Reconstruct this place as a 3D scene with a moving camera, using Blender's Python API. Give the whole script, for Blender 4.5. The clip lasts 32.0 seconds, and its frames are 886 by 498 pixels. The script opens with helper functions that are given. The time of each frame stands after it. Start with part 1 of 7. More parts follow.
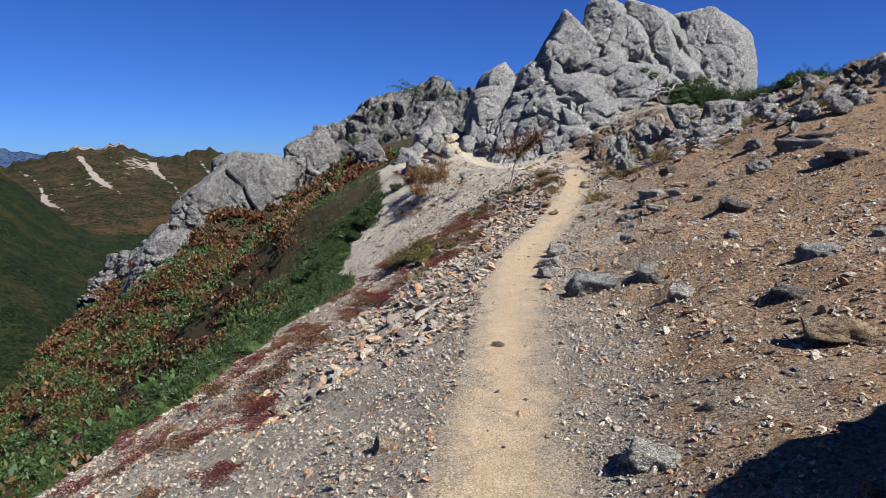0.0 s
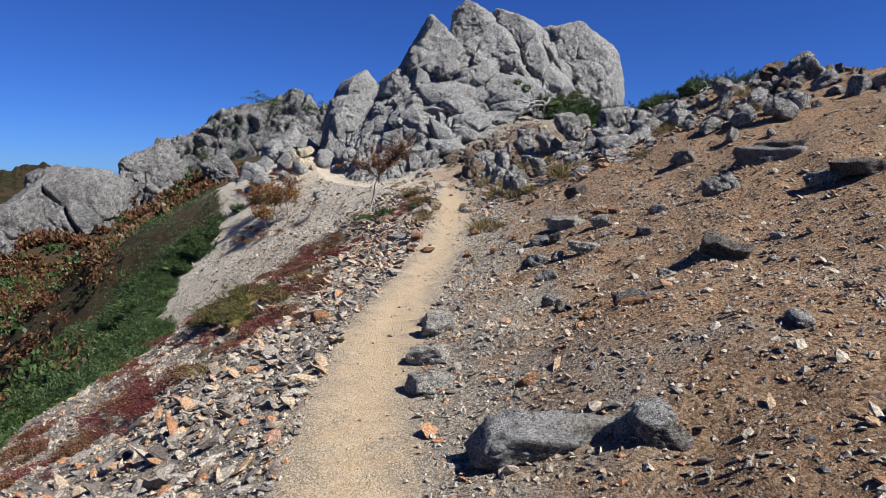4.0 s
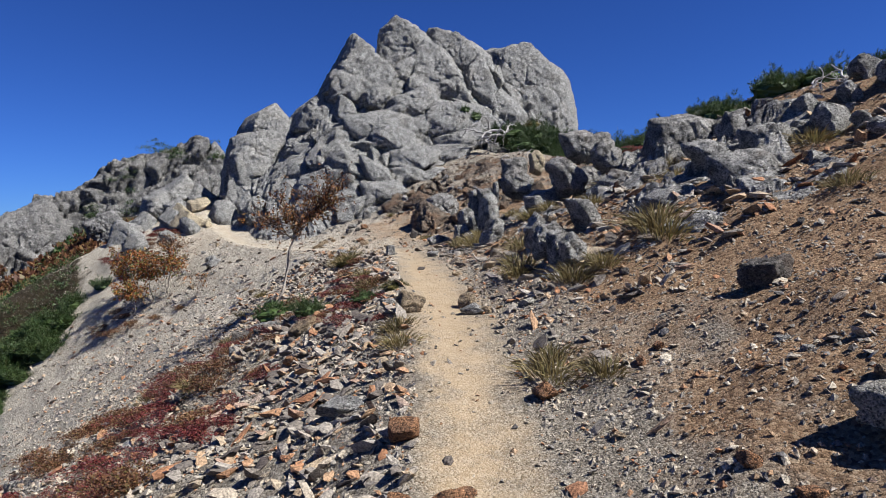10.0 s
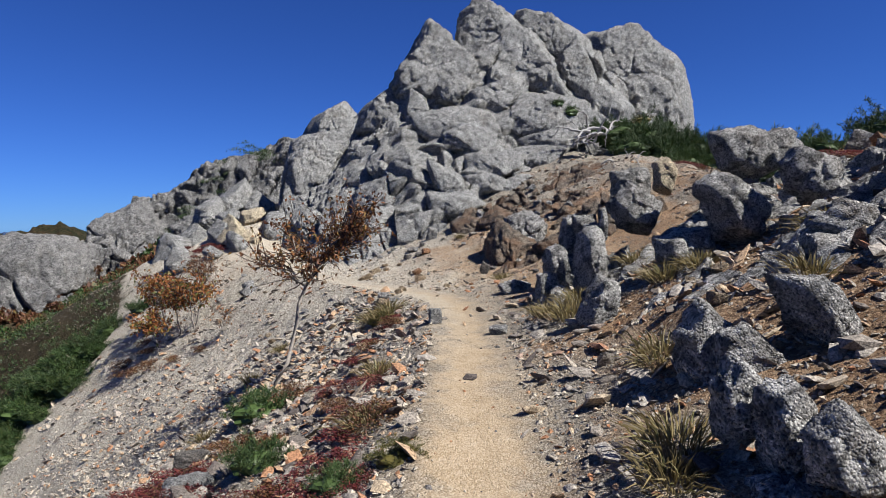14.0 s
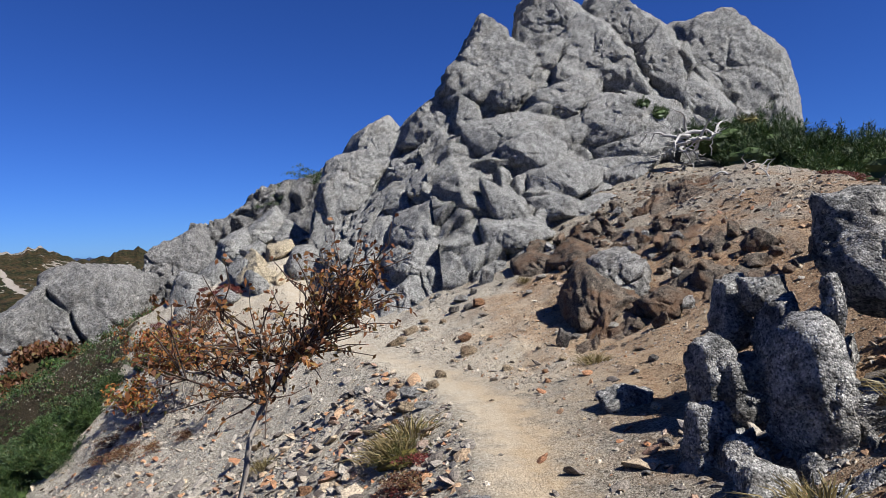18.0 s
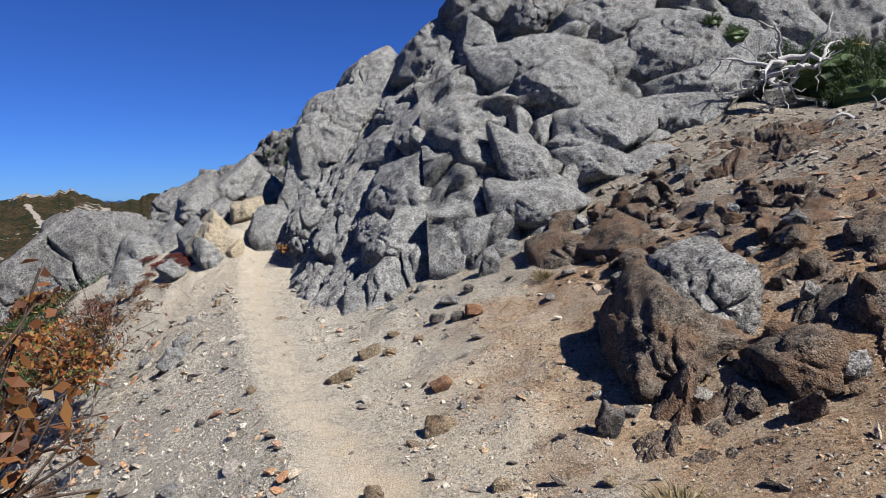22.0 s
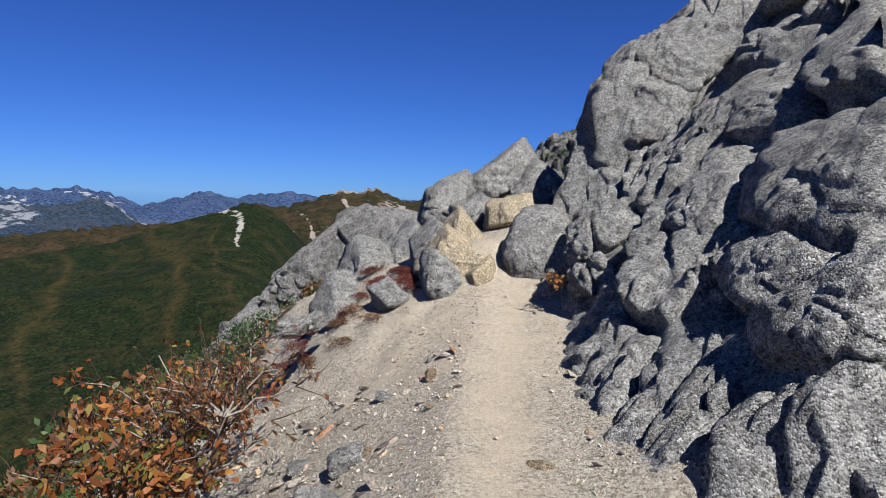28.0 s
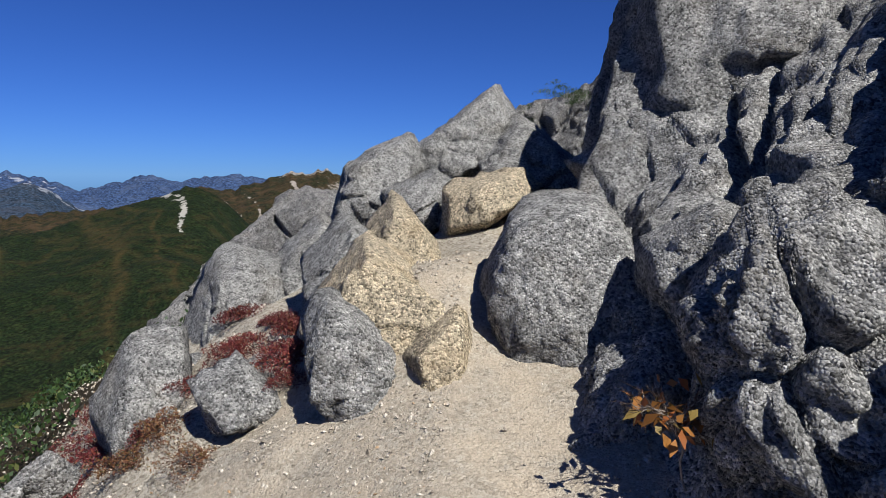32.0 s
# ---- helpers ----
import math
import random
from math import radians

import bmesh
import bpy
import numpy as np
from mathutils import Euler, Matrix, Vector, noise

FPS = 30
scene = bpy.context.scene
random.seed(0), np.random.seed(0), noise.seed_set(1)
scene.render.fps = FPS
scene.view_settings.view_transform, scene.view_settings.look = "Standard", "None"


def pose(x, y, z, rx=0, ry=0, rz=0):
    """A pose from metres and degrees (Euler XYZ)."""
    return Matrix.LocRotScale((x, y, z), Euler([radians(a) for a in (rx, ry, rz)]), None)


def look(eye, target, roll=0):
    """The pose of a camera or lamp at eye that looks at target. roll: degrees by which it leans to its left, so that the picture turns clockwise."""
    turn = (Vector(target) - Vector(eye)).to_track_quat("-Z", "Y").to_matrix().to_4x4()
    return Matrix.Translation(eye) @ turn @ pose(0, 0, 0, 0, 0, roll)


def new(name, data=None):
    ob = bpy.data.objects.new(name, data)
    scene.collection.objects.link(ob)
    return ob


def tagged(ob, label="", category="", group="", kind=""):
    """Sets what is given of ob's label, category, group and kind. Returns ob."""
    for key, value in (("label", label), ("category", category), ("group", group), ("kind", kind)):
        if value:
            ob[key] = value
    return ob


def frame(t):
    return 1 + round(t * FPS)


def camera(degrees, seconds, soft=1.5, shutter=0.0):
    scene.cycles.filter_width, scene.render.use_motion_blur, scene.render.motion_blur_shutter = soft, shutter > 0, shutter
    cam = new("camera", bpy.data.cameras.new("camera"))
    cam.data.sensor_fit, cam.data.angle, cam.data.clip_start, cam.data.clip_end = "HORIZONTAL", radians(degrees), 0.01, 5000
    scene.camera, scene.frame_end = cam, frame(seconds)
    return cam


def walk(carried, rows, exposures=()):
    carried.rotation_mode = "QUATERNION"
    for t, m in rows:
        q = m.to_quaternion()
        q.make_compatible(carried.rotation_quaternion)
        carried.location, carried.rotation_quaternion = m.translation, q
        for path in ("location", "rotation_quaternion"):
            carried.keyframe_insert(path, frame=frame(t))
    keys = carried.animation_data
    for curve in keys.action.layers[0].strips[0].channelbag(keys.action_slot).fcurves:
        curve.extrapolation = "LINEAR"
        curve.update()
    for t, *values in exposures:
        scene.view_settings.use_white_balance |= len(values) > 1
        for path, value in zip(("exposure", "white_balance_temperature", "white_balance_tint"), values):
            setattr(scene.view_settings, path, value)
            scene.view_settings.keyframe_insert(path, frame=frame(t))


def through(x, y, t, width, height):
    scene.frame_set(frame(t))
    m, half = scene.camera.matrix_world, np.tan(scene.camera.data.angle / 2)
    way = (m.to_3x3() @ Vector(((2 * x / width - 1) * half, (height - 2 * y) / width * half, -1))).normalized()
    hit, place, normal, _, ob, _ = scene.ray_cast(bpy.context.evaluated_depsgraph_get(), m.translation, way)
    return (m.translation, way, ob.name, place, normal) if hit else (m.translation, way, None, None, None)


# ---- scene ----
cam = camera(70.9, 32.0, soft=0.65)
METRES, EYE, TILT, LEAN, TURN = 30.0, 1.5, -8.8, -0.2, 0.0
ROWS = [
    (0.0, 0.0, 0.0, 0.0, 0.0, 0.0, -0.0),
    (0.5, 0.0014, 0.016, 0.0019, -3.11, -1.39, 1.09),
    (1.0, 0.004, 0.0329, 0.005, -3.31, -1.31, 0.38),
    (1.5, 0.0057, 0.0482, 0.0071, -5.67, 0.04, 0.09),
    (2.0, 0.0084, 0.0636, 0.0107, -7.51, 0.08, 1.44),
    (2.5, 0.0118, 0.0798, 0.0127, -9.3, 1.7, 1.18),
    (4.5, 0.0211, 0.1434, 0.0174, -12.22, 1.66, 1.27),
    (5.0, 0.0218, 0.1594, 0.0199, -11.03, 2.46, 1.17),
    (5.5, 0.0225, 0.1761, 0.0214, -10.09, 0.85, 1.13),
    (6.0, 0.0229, 0.192, 0.0239, -13.46, 1.68, 1.83),
    (6.5, 0.0265, 0.2083, 0.0274, -13.89, 3.02, 1.68),
    (7.0, 0.0285, 0.225, 0.0301, -14.44, 3.51, 2.3),
    (7.5, 0.0297, 0.2417, 0.0329, -16.39, 3.41, 3.12),
    (8.0, 0.032, 0.2583, 0.036, -14.31, 3.65, 1.59),
    (8.5, 0.0327, 0.2745, 0.0397, -15.76, 4.74, 3.64),
    (9.0, 0.0346, 0.2888, 0.043, -17.31, 4.35, 3.02),
    (9.5, 0.039, 0.3039, 0.0475, -15.66, 5.66, 3.92),
    (10.0, 0.0428, 0.3183, 0.0505, -18.96, 5.42, 4.61),
    (10.5, 0.0479, 0.3316, 0.0531, -20.22, 4.93, 3.69),
    (11.0, 0.0554, 0.3447, 0.0568, -20.18, 3.25, 3.83),
    (11.5, 0.0616, 0.3592, 0.0609, -20.49, 2.64, 5.01),
    (12.0, 0.0675, 0.3725, 0.0658, -20.69, 2.23, 5.22),
    (12.5, 0.0733, 0.3847, 0.0707, -18.35, 3.06, 4.17),
    (13.0, 0.0772, 0.3984, 0.0746, -17.45, 5.19, 4.07),
    (13.5, 0.0825, 0.412, 0.0789, -16.61, 4.45, 3.6),
    (14.0, 0.0883, 0.4258, 0.0838, -10.73, 5.87, 2.93),
    (14.5, 0.0932, 0.4409, 0.0883, -11.99, 7.11, 4.49),
    (15.0, 0.0982, 0.4543, 0.0933, -11.6, 8.24, 3.61),
    (15.5, 0.1014, 0.4667, 0.0968, -5.45, 9.52, 1.25),
    (17.5, 0.1082, 0.5182, 0.109, -4.92, 8.79, 3.59),
    (18.0, 0.1116, 0.5319, 0.112, -5.05, 7.8, 3.34),
    (18.5, 0.1138, 0.5454, 0.1159, -2.83, 4.18, 2.38),
    (19.0, 0.1158, 0.5585, 0.1189, -0.64, 4.31, 2.49),
    (19.5, 0.122, 0.572, 0.1209, -0.74, 1.86, 1.94),
    (20.0, 0.1274, 0.5868, 0.1247, -4.0, 2.6, 3.34),
    (20.5, 0.1309, 0.6014, 0.1276, -8.13, 1.89, 4.14),
    (21.0, 0.1353, 0.6145, 0.1314, -7.72, 1.83, 3.02),
    (21.5, 0.1357, 0.6268, 0.1336, -8.03, 2.39, 3.91),
    (22.0, 0.1387, 0.6388, 0.1375, -2.9, 3.02, 2.38),
    (22.5, 0.1401, 0.6525, 0.1419, 6.42, 4.05, 0.88),
    (23.0, 0.1394, 0.6657, 0.1434, 6.28, 2.78, 2.44),
    (23.5, 0.141, 0.6808, 0.1456, 13.52, 2.43, 0.52),
    (24.0, 0.143, 0.6965, 0.1482, 15.34, 1.06, -0.35),
    (24.5, 0.1435, 0.7105, 0.1497, 15.56, 3.86, 0.55),
    (25.0, 0.1425, 0.7247, 0.1494, 20.32, 0.8, -2.2),
    (25.5, 0.1376, 0.7389, 0.1506, 23.09, 0.18, -2.95),
    (27.5, 0.1099, 0.791, 0.1534, 22.9, 1.69, -3.39),
    (28.0, 0.1029, 0.8066, 0.1569, 21.14, 3.46, -4.26),
    (28.5, 0.0975, 0.8213, 0.1595, 17.59, 4.94, -2.79),
    (29.0, 0.0947, 0.8394, 0.162, 18.42, 5.98, -3.57),
    (29.5, 0.0899, 0.8564, 0.1636, 18.46, 10.38, -3.38),
    (30.0, 0.0841, 0.8739, 0.1655, 16.27, 9.53, -3.9),
    (30.5, 0.078, 0.8925, 0.1668, 16.12, 6.18, -5.21),
    (31.0, 0.0687, 0.9095, 0.1701, 16.25, 5.11, -1.95),
    (31.5, 0.062, 0.9258, 0.1744, 16.5, 3.55, -2.69),
    (32.0, 0.0576, 0.9423, 0.1779, 16.85, 1.91, -2.8),
]
walk(cam, [(t, pose(0, 0, EYE, TILT, LEAN, TURN) @ pose(METRES * x, METRES * y, METRES * z, 90 + pitch, roll, yaw)) for t, x, y, z, yaw, pitch, roll in ROWS],
     exposures=[(0.0, 1.04), (8.0, 1.0), (12.0, 1.01), (20.0, 1.05), (25.0, 0.99), (28, 0.94), (30, 0.88), (32, 0.82)])

# ---------------------------------------------------------------- daylight: clear autumn sky, sun behind and to the east of the trail
SUN_TURN, SUN_HEIGHT = 128.0, 49.0
world = bpy.data.worlds.new("clear_sky")
scene.world = world
world.use_nodes = True
sky = world.node_tree.nodes.new("ShaderNodeTexSky")
sky.sky_type, sky.sun_disc = "NISHITA", False
sky.sun_elevation, sky.sun_rotation = radians(SUN_HEIGHT), radians(SUN_TURN)
sky.altitude, sky.air_density, sky.dust_density, sky.ozone_density = 2700, 1.0, 0.0, 1.0
backing = world.node_tree.nodes["Background"]
backing.inputs["Strength"].default_value = 0.05
deep = world.node_tree.nodes.new("ShaderNodeMix")
deep.data_type, deep.blend_type = "RGBA", "MULTIPLY"
deep.inputs[0].default_value, deep.inputs[7].default_value = 1.0, (0.188, 0.405, 0.985, 1)
world.node_tree.links.new(sky.outputs[0], deep.inputs[6])
world.node_tree.links.new(deep.outputs[2], backing.inputs["Color"])
sun = new("sun", bpy.data.lights.new("sun", "SUN"))
sun.data.energy, sun.data.angle, sun.data.color = 5.0, radians(0.53), (0.97, 0.965, 0.95)
sunward = Vector((math.sin(radians(SUN_TURN)) * math.cos(radians(SUN_HEIGHT)), math.cos(radians(SUN_TURN)) * math.cos(radians(SUN_HEIGHT)), math.sin(radians(SUN_HEIGHT))))
sun.matrix_world = look(sunward * 60, (0, 0, 0))


# ---------------------------------------------------------------- lie of the land
# the trail, from south to north: y, x of its middle, z of its bed
TRAIL = [(-14, -0.9, 0.1), (-5, -0.5, 0.05), (0, 0.12, 0.0), (2, 0.17, -0.02), (4.3, 0.47, -0.1), (6.3, 0.72, -0.1), (8.3, 1.0, -0.03), (10, 1.45, 0.08),
         (11, 1.9, 0.17), (12.6, 2.5, 0.42), (14.3, 3.0, 0.66), (16.3, 3.45, 0.86), (18, 3.85, 0.98), (19.6, 4.15, 1.02), (21.3, 4.3, 0.98),
         (22.4, 4.15, 0.94), (24.2, 3.4, 0.89), (26, 2.75, 0.88), (27.3, 2.4, 0.9), (28.8, 1.85, 0.96), (30.5, 1.5, 1.13), (31.2, 1.35, 1.3), (32, 1.1, 1.58),
         (34, 0.9, 2.1), (36, 0.6, 2.4), (42, -2.2, 1.3), (48, -5, 0.3), (56, -7.5, -0.8), (64, -8.5, -0.6), (72, -9, 1.2), (95, -8, 4)]
# y, fall per metre west of it, rise per metre east of it, how far out that rise sets in
FLANKS = [(-14, 0.42, 0.32, 0.1), (8, 0.42, 0.35, 0.1), (13, 0.42, 0.42, 0.2), (16, 0.43, 0.48, 0.2), (19, 0.47, 0.47, 0.4), (21.5, 0.52, 0.37, 1.1), (24, 0.55, 0.38, 1.1), (26.5, 0.57, 0.42, 1.2),
          (28, 0.57, 0.47, 1.3), (29, 0.55, 0.47, 1.2), (30, 0.52, 0.45, 1.0), (31.2, 0.25, 0.5, 0.8), (33.5, 0.25, 0.45, 0.9), (36, 0.45, 0.3, 1.0), (44, 0.6, 0.3, 1.0), (60, 0.65, 0.3, 1.0)]

# y, how far east of the trail the rise goes on
TOPS = [(-14, 7.5), (11, 7.2), (15.5, 5.4), (21, 5.2), (24, 5.6), (27, 6.6), (60, 7.0)]

# y, how far west of the trail the pine scrub begins
EDGE = [(4, -9.0), (9, -8.6), (13, -7.5), (20, -7.0), (25, -6.8), (27, -6.5), (29, -5.9), (30, -4.6), (31, -3.9), (33, -3.5), (44, -4.7)]


def knots(y, table, k):
    return np.interp(y, [r[0] for r in table], [r[k] for r in table])


def soft_knots(y, table, k):
    """A table of the plan, rounded off along the way."""
    return sum(knots(y + d, table, k) * w for d, w in ((-1.2, 0.15), (-0.6, 0.22), (0, 0.26), (0.6, 0.22), (1.2, 0.15)))


def land(x, y):
    """Height of the bare ground at x, y (numbers or arrays)."""
    x, y = np.asarray(x, float), np.asarray(y, float)
    d = x - soft_knots(y, TRAIL, 1)
    west, east = np.maximum(-d - 0.35, 0), np.maximum(d - 0.35, 0)
    fall = soft_knots(y, FLANKS, 1) * west + 0.017 * np.minimum(west, 9) ** 2 + 0.6 * np.maximum(west - 9.3, 0)
    top = soft_knots(y, TOPS, 1)
    rise = soft_knots(y, FLANKS, 2) * (np.minimum(east, top) ** 2 / (np.minimum(east, top) + soft_knots(y, FLANKS, 3)) + 0.5 * (1 - np.exp(-np.maximum(east - top, 0) / 1.0))) - 0.3 * np.maximum(east - top - 1.2, 0)
    return soft_knots(y, TRAIL, 2) - fall + rise


def off_trail(x, y):
    return np.asarray(x, float) - soft_knots(np.asarray(y, float), TRAIL, 1)


def lattice(ix, iy, iz, seed):
    n = (ix * 374761393 + iy * 668265263 + iz * 2147483647 + seed * 974634777) & 0xFFFFFFFF
    n = ((n ^ (n >> 13)) * 1274126177) & 0xFFFFFFFF
    return ((n ^ (n >> 16)) & 0xFFFF) / 32767.5 - 1


def value_noise(p, seed=0):
    """Smooth noise from -1 to 1 at the rows of p."""
    p = np.asarray(p, float)
    c = np.floor(p).astype(np.int64)
    f = p - c
    f = f * f * (3 - 2 * f)
    total = 0
    for a in (0, 1):
        for b in (0, 1):
            for e in (0, 1):
                w = (f[:, 0] if a else 1 - f[:, 0]) * (f[:, 1] if b else 1 - f[:, 1]) * (f[:, 2] if e else 1 - f[:, 2])
                total = total + w * lattice(c[:, 0] + a, c[:, 1] + b, c[:, 2] + e, seed)
    return total


def fbm(p, octaves=4, seed=0, gain=0.5):
    p = np.asarray(p, float)
    return sum(value_noise(p * 2.03 ** k + 17.3 * k, seed + k) * gain ** k for k in range(octaves))


WEST_LINE = [(-46, -18), (-44, -14), (-41, -11), (-38, -10), (-36, -8.5), (-33, -6.2), (-30, -4.0), (-28, -1.8), (-25, 0.1), (-23, 0.5), (-21, 0), (-18.5, 0.4), (-16.5, 0.4), (-14.8, -0.6), (-12, -0.6), (-10, -0.5)]
NORTH_LINE = [(-26, -3), (-23.5, -0.4), (-21.3, 1.5), (-19, 3.2), (-18, 4.8), (-15, 6), (-13, 7.3), (-10.4, 9.2), (-8.5, 10), (-5.9, 10.4), (-3.3, 11), (-1.3, 11.2), (2, 10.7), (6, 10.8), (10, 9)]


def crest(x, line):
    xs, zs = [k[0] for k in line], [k[1] for k in line]
    return np.interp(x, xs, zs) - 1.1 * np.maximum(xs[0] - x, 0) - 0.8 * np.maximum(x - xs[-1], 0)


def ground_z(x, y):
    """The ground with its hummocks, worn smooth along the trail."""
    x, y = np.atleast_1d(np.asarray(x, float)), np.atleast_1d(np.asarray(y, float))
    d = off_trail(x, y)
    near = np.exp(-(np.maximum(np.abs(x - 2) - 14, 0) / 10) ** 2 - (np.maximum(np.abs(y - 16) - 26, 0) / 14) ** 2)
    rough = np.clip((np.abs(d) - 0.35) / 0.8, 0.1, 1)
    p = np.stack([x, y, np.zeros_like(x)], 1)
    z = land(x, y) + rough * near * (0.10 * fbm(p * 0.7, 3, 3) + 0.045 * fbm(p * 3.1, 3, 9))
    z = z + (1 - near) * 3.0 * fbm(p * 0.03, 4, 5) * np.clip(-d / 25, 0, 1)
    z = z - 0.035 * np.exp(-(d / 0.33) ** 2) * near
    z = z + 0.25 * np.exp(-((x - 0.35) / 0.55) ** 2 - ((y - 32.5) / 0.55) ** 2)
    z = z - 0.45 * np.maximum(-d - 2.2, 0) * np.exp(-((y - 32) / 1.6) ** 2) * near
    z = z - 0.35 * np.maximum(y - 100, 0) - 0.12 * np.maximum(-14 - y, 0)
    lumps = 1.2 * fbm(p * 0.16, 3, 55)
    z = np.maximum(z, crest(x, WEST_LINE) - 3.5 + lumps - np.where(y < 75, 0.36, 0.9) * np.abs(y - 75))
    z = np.maximum(z, crest(x, NORTH_LINE) - 6 + lumps - 0.62 * np.abs(y - 91))
    return np.maximum(z, -190 + 6 * fbm(p * 0.004, 3, 21))


# ---------------------------------------------------------------- materials
def material(name, roughness=0.9, specular=0.3):
    m = bpy.data.materials.new(name)
    m.use_nodes = True
    tree = m.node_tree
    shader = tree.nodes["Principled BSDF"]
    shader.inputs["Roughness"].default_value = roughness
    shader.inputs["Specular IOR Level"].default_value = specular
    return m, tree, shader


class Nodes:
    """Short hand for a node tree."""

    def __init__(self, tree):
        self.tree = tree
        self.place = tree.nodes.new("ShaderNodeTexCoord").outputs["Object"]

    def put(self, kind, **values):
        n = self.tree.nodes.new(kind)
        for key, value in values.items():
            slot = n.inputs[key.replace("_", " ")]
            if isinstance(value, bpy.types.NodeSocket):
                self.tree.links.new(value, slot)
            else:
                slot.default_value = value
        return n

    def world_place(self):
        self.place = self.tree.nodes.new("ShaderNodeNewGeometry").outputs["Position"]

    def grain(self, scale, detail=4, roughness=0.55, warp=0):
        return self.put("ShaderNodeTexNoise", Vector=self.place, Scale=scale, Detail=detail, Roughness=roughness, Distortion=warp).outputs["Fac"]

    def cells(self, scale, feature="F1", randomness=1.0):
        n = self.put("ShaderNodeTexVoronoi", Vector=self.place, Scale=scale, Randomness=randomness)
        n.feature = feature
        return n

    def ramp(self, value, *stops):
        n = self.put("ShaderNodeValToRGB", Fac=value)
        e = n.color_ramp.elements
        while len(e) < len(stops):
            e.new(0.5)
        for k, (at, colour) in zip(e, stops):
            k.position, k.color = at, (*colour, 1) if not isinstance(colour, (int, float)) else (colour, colour, colour, 1)
        return n.outputs["Color"]

    def mix(self, a, b, fac, kind="MIX"):
        n = self.tree.nodes.new("ShaderNodeMix")
        n.data_type, n.blend_type = "RGBA", kind
        for k, value in ((0, fac), (6, a), (7, b)):
            if isinstance(value, bpy.types.NodeSocket):
                self.tree.links.new(value, n.inputs[k])
            else:
                n.inputs[k].default_value = value if k == 0 else (*value, 1)
        return n.outputs[2]

    def math(self, kind, a, b=0.0):
        n = self.tree.nodes.new("ShaderNodeMath")
        n.operation = kind
        for k, value in ((0, a), (1, b)):
            if isinstance(value, bpy.types.NodeSocket):
                self.tree.links.new(value, n.inputs[k])
            else:
                n.inputs[k].default_value = value
        return n.outputs[0]

    def bump(self, height, strength, distance, under=None):
        n = self.put("ShaderNodeBump", Height=height, Strength=strength, Distance=distance)
        if under:
            self.tree.links.new(under, n.inputs["Normal"])
        return n.outputs["Normal"]


def granite(name, pale, mid, dark, lichen, stain, stain_share, coarse=1.0):
    """Coarse-grained rock: crystals, lichen crust, stains, pits."""
    m, tree, shader = material(name, 0.88, 0.25)
    n = Nodes(tree)
    n.world_place()
    patches = n.grain(1.1 / coarse, 5, 0.6, 0.4)
    base = n.ramp(patches, (0.3, mid), (0.52, pale), (0.75, mid))
    crust = n.ramp(n.grain(9 / coarse, 6, 0.68, 0.3), (0.46, 0.0), (0.6, 1.0))
    base = n.mix(base, dark, n.math("MULTIPLY", crust, lichen))
    speck = n.ramp(n.grain(34 / coarse, 4, 0.85), (0.38, 0.3), (0.46, 0.85), (0.54, 1.1), (0.64, 1.5))
    base = n.mix(base, speck, 0.6, "MULTIPLY")
    crystals = n.cells(85 / coarse)
    tone = n.put("ShaderNodeSeparateColor", Color=crystals.outputs["Color"]).outputs[0]
    base = n.mix(base, n.ramp(tone, (0.0, 0.16), (0.2, 0.55), (0.33, 1.0), (0.8, 1.3), (1.0, 1.95)), 0.85, "MULTIPLY")
    rust = n.ramp(n.grain(2.3, 4, 0.6, 0.8), (0.6 - 0.3 * stain_share, 0.0), (0.8 - 0.3 * stain_share, 1.0))
    base = n.mix(base, stain, n.math("MULTIPLY", rust, stain_share))
    tree.links.new(base, shader.inputs["Base Color"])
    low = n.bump(n.grain(4 / coarse, 6, 0.65, 0.5), 0.7, 0.14 * coarse)
    pits = n.bump(n.grain(26 / coarse, 5, 0.75), 1.0, 0.06 * coarse, low)
    tree.links.new(n.bump(crystals.outputs["Distance"], 0.9, -0.03 * coarse, pits), shader.inputs["Normal"])
    return m


GRANITE = granite("grey_granite", (0.37, 0.358, 0.333), (0.265, 0.257, 0.24), (0.065, 0.065, 0.065), 0.55, (0.209, 0.165, 0.111), 0.25)
FAR_GRANITE = granite("weathered_crag_granite", (0.301, 0.287, 0.268), (0.203, 0.196, 0.189), (0.065, 0.065, 0.065), 0.6, (0.183, 0.15, 0.105), 0.3, 5.0)
DARK_GRANITE = granite("lichen_black_granite", (0.42, 0.40, 0.37), (0.22, 0.205, 0.185), (0.03, 0.03, 0.03), 0.7, (0.157, 0.098, 0.052), 0.25)
BROWN_ROCK = granite("rusty_brown_rock", (0.209, 0.17, 0.131), (0.144, 0.107, 0.078), (0.04, 0.033, 0.029), 0.7, (0.222, 0.111, 0.052), 0.55)
TAN_GRANITE = granite("freshly_broken_tan_granite", (0.53, 0.44, 0.305), (0.44, 0.365, 0.255), (0.22, 0.19, 0.145), 0.3, (0.48, 0.33, 0.16), 0.3)
GREY_STONE = granite("grey_stone", (0.307, 0.294, 0.274), (0.216, 0.209, 0.196), (0.078, 0.078, 0.078), 0.6, (0.216, 0.157, 0.098), 0.3, 0.6)
PALE_STONE = granite("pale_stone", (0.392, 0.366, 0.32), (0.314, 0.287, 0.242), (0.144, 0.138, 0.131), 0.4, (0.294, 0.216, 0.124), 0.3, 0.6)
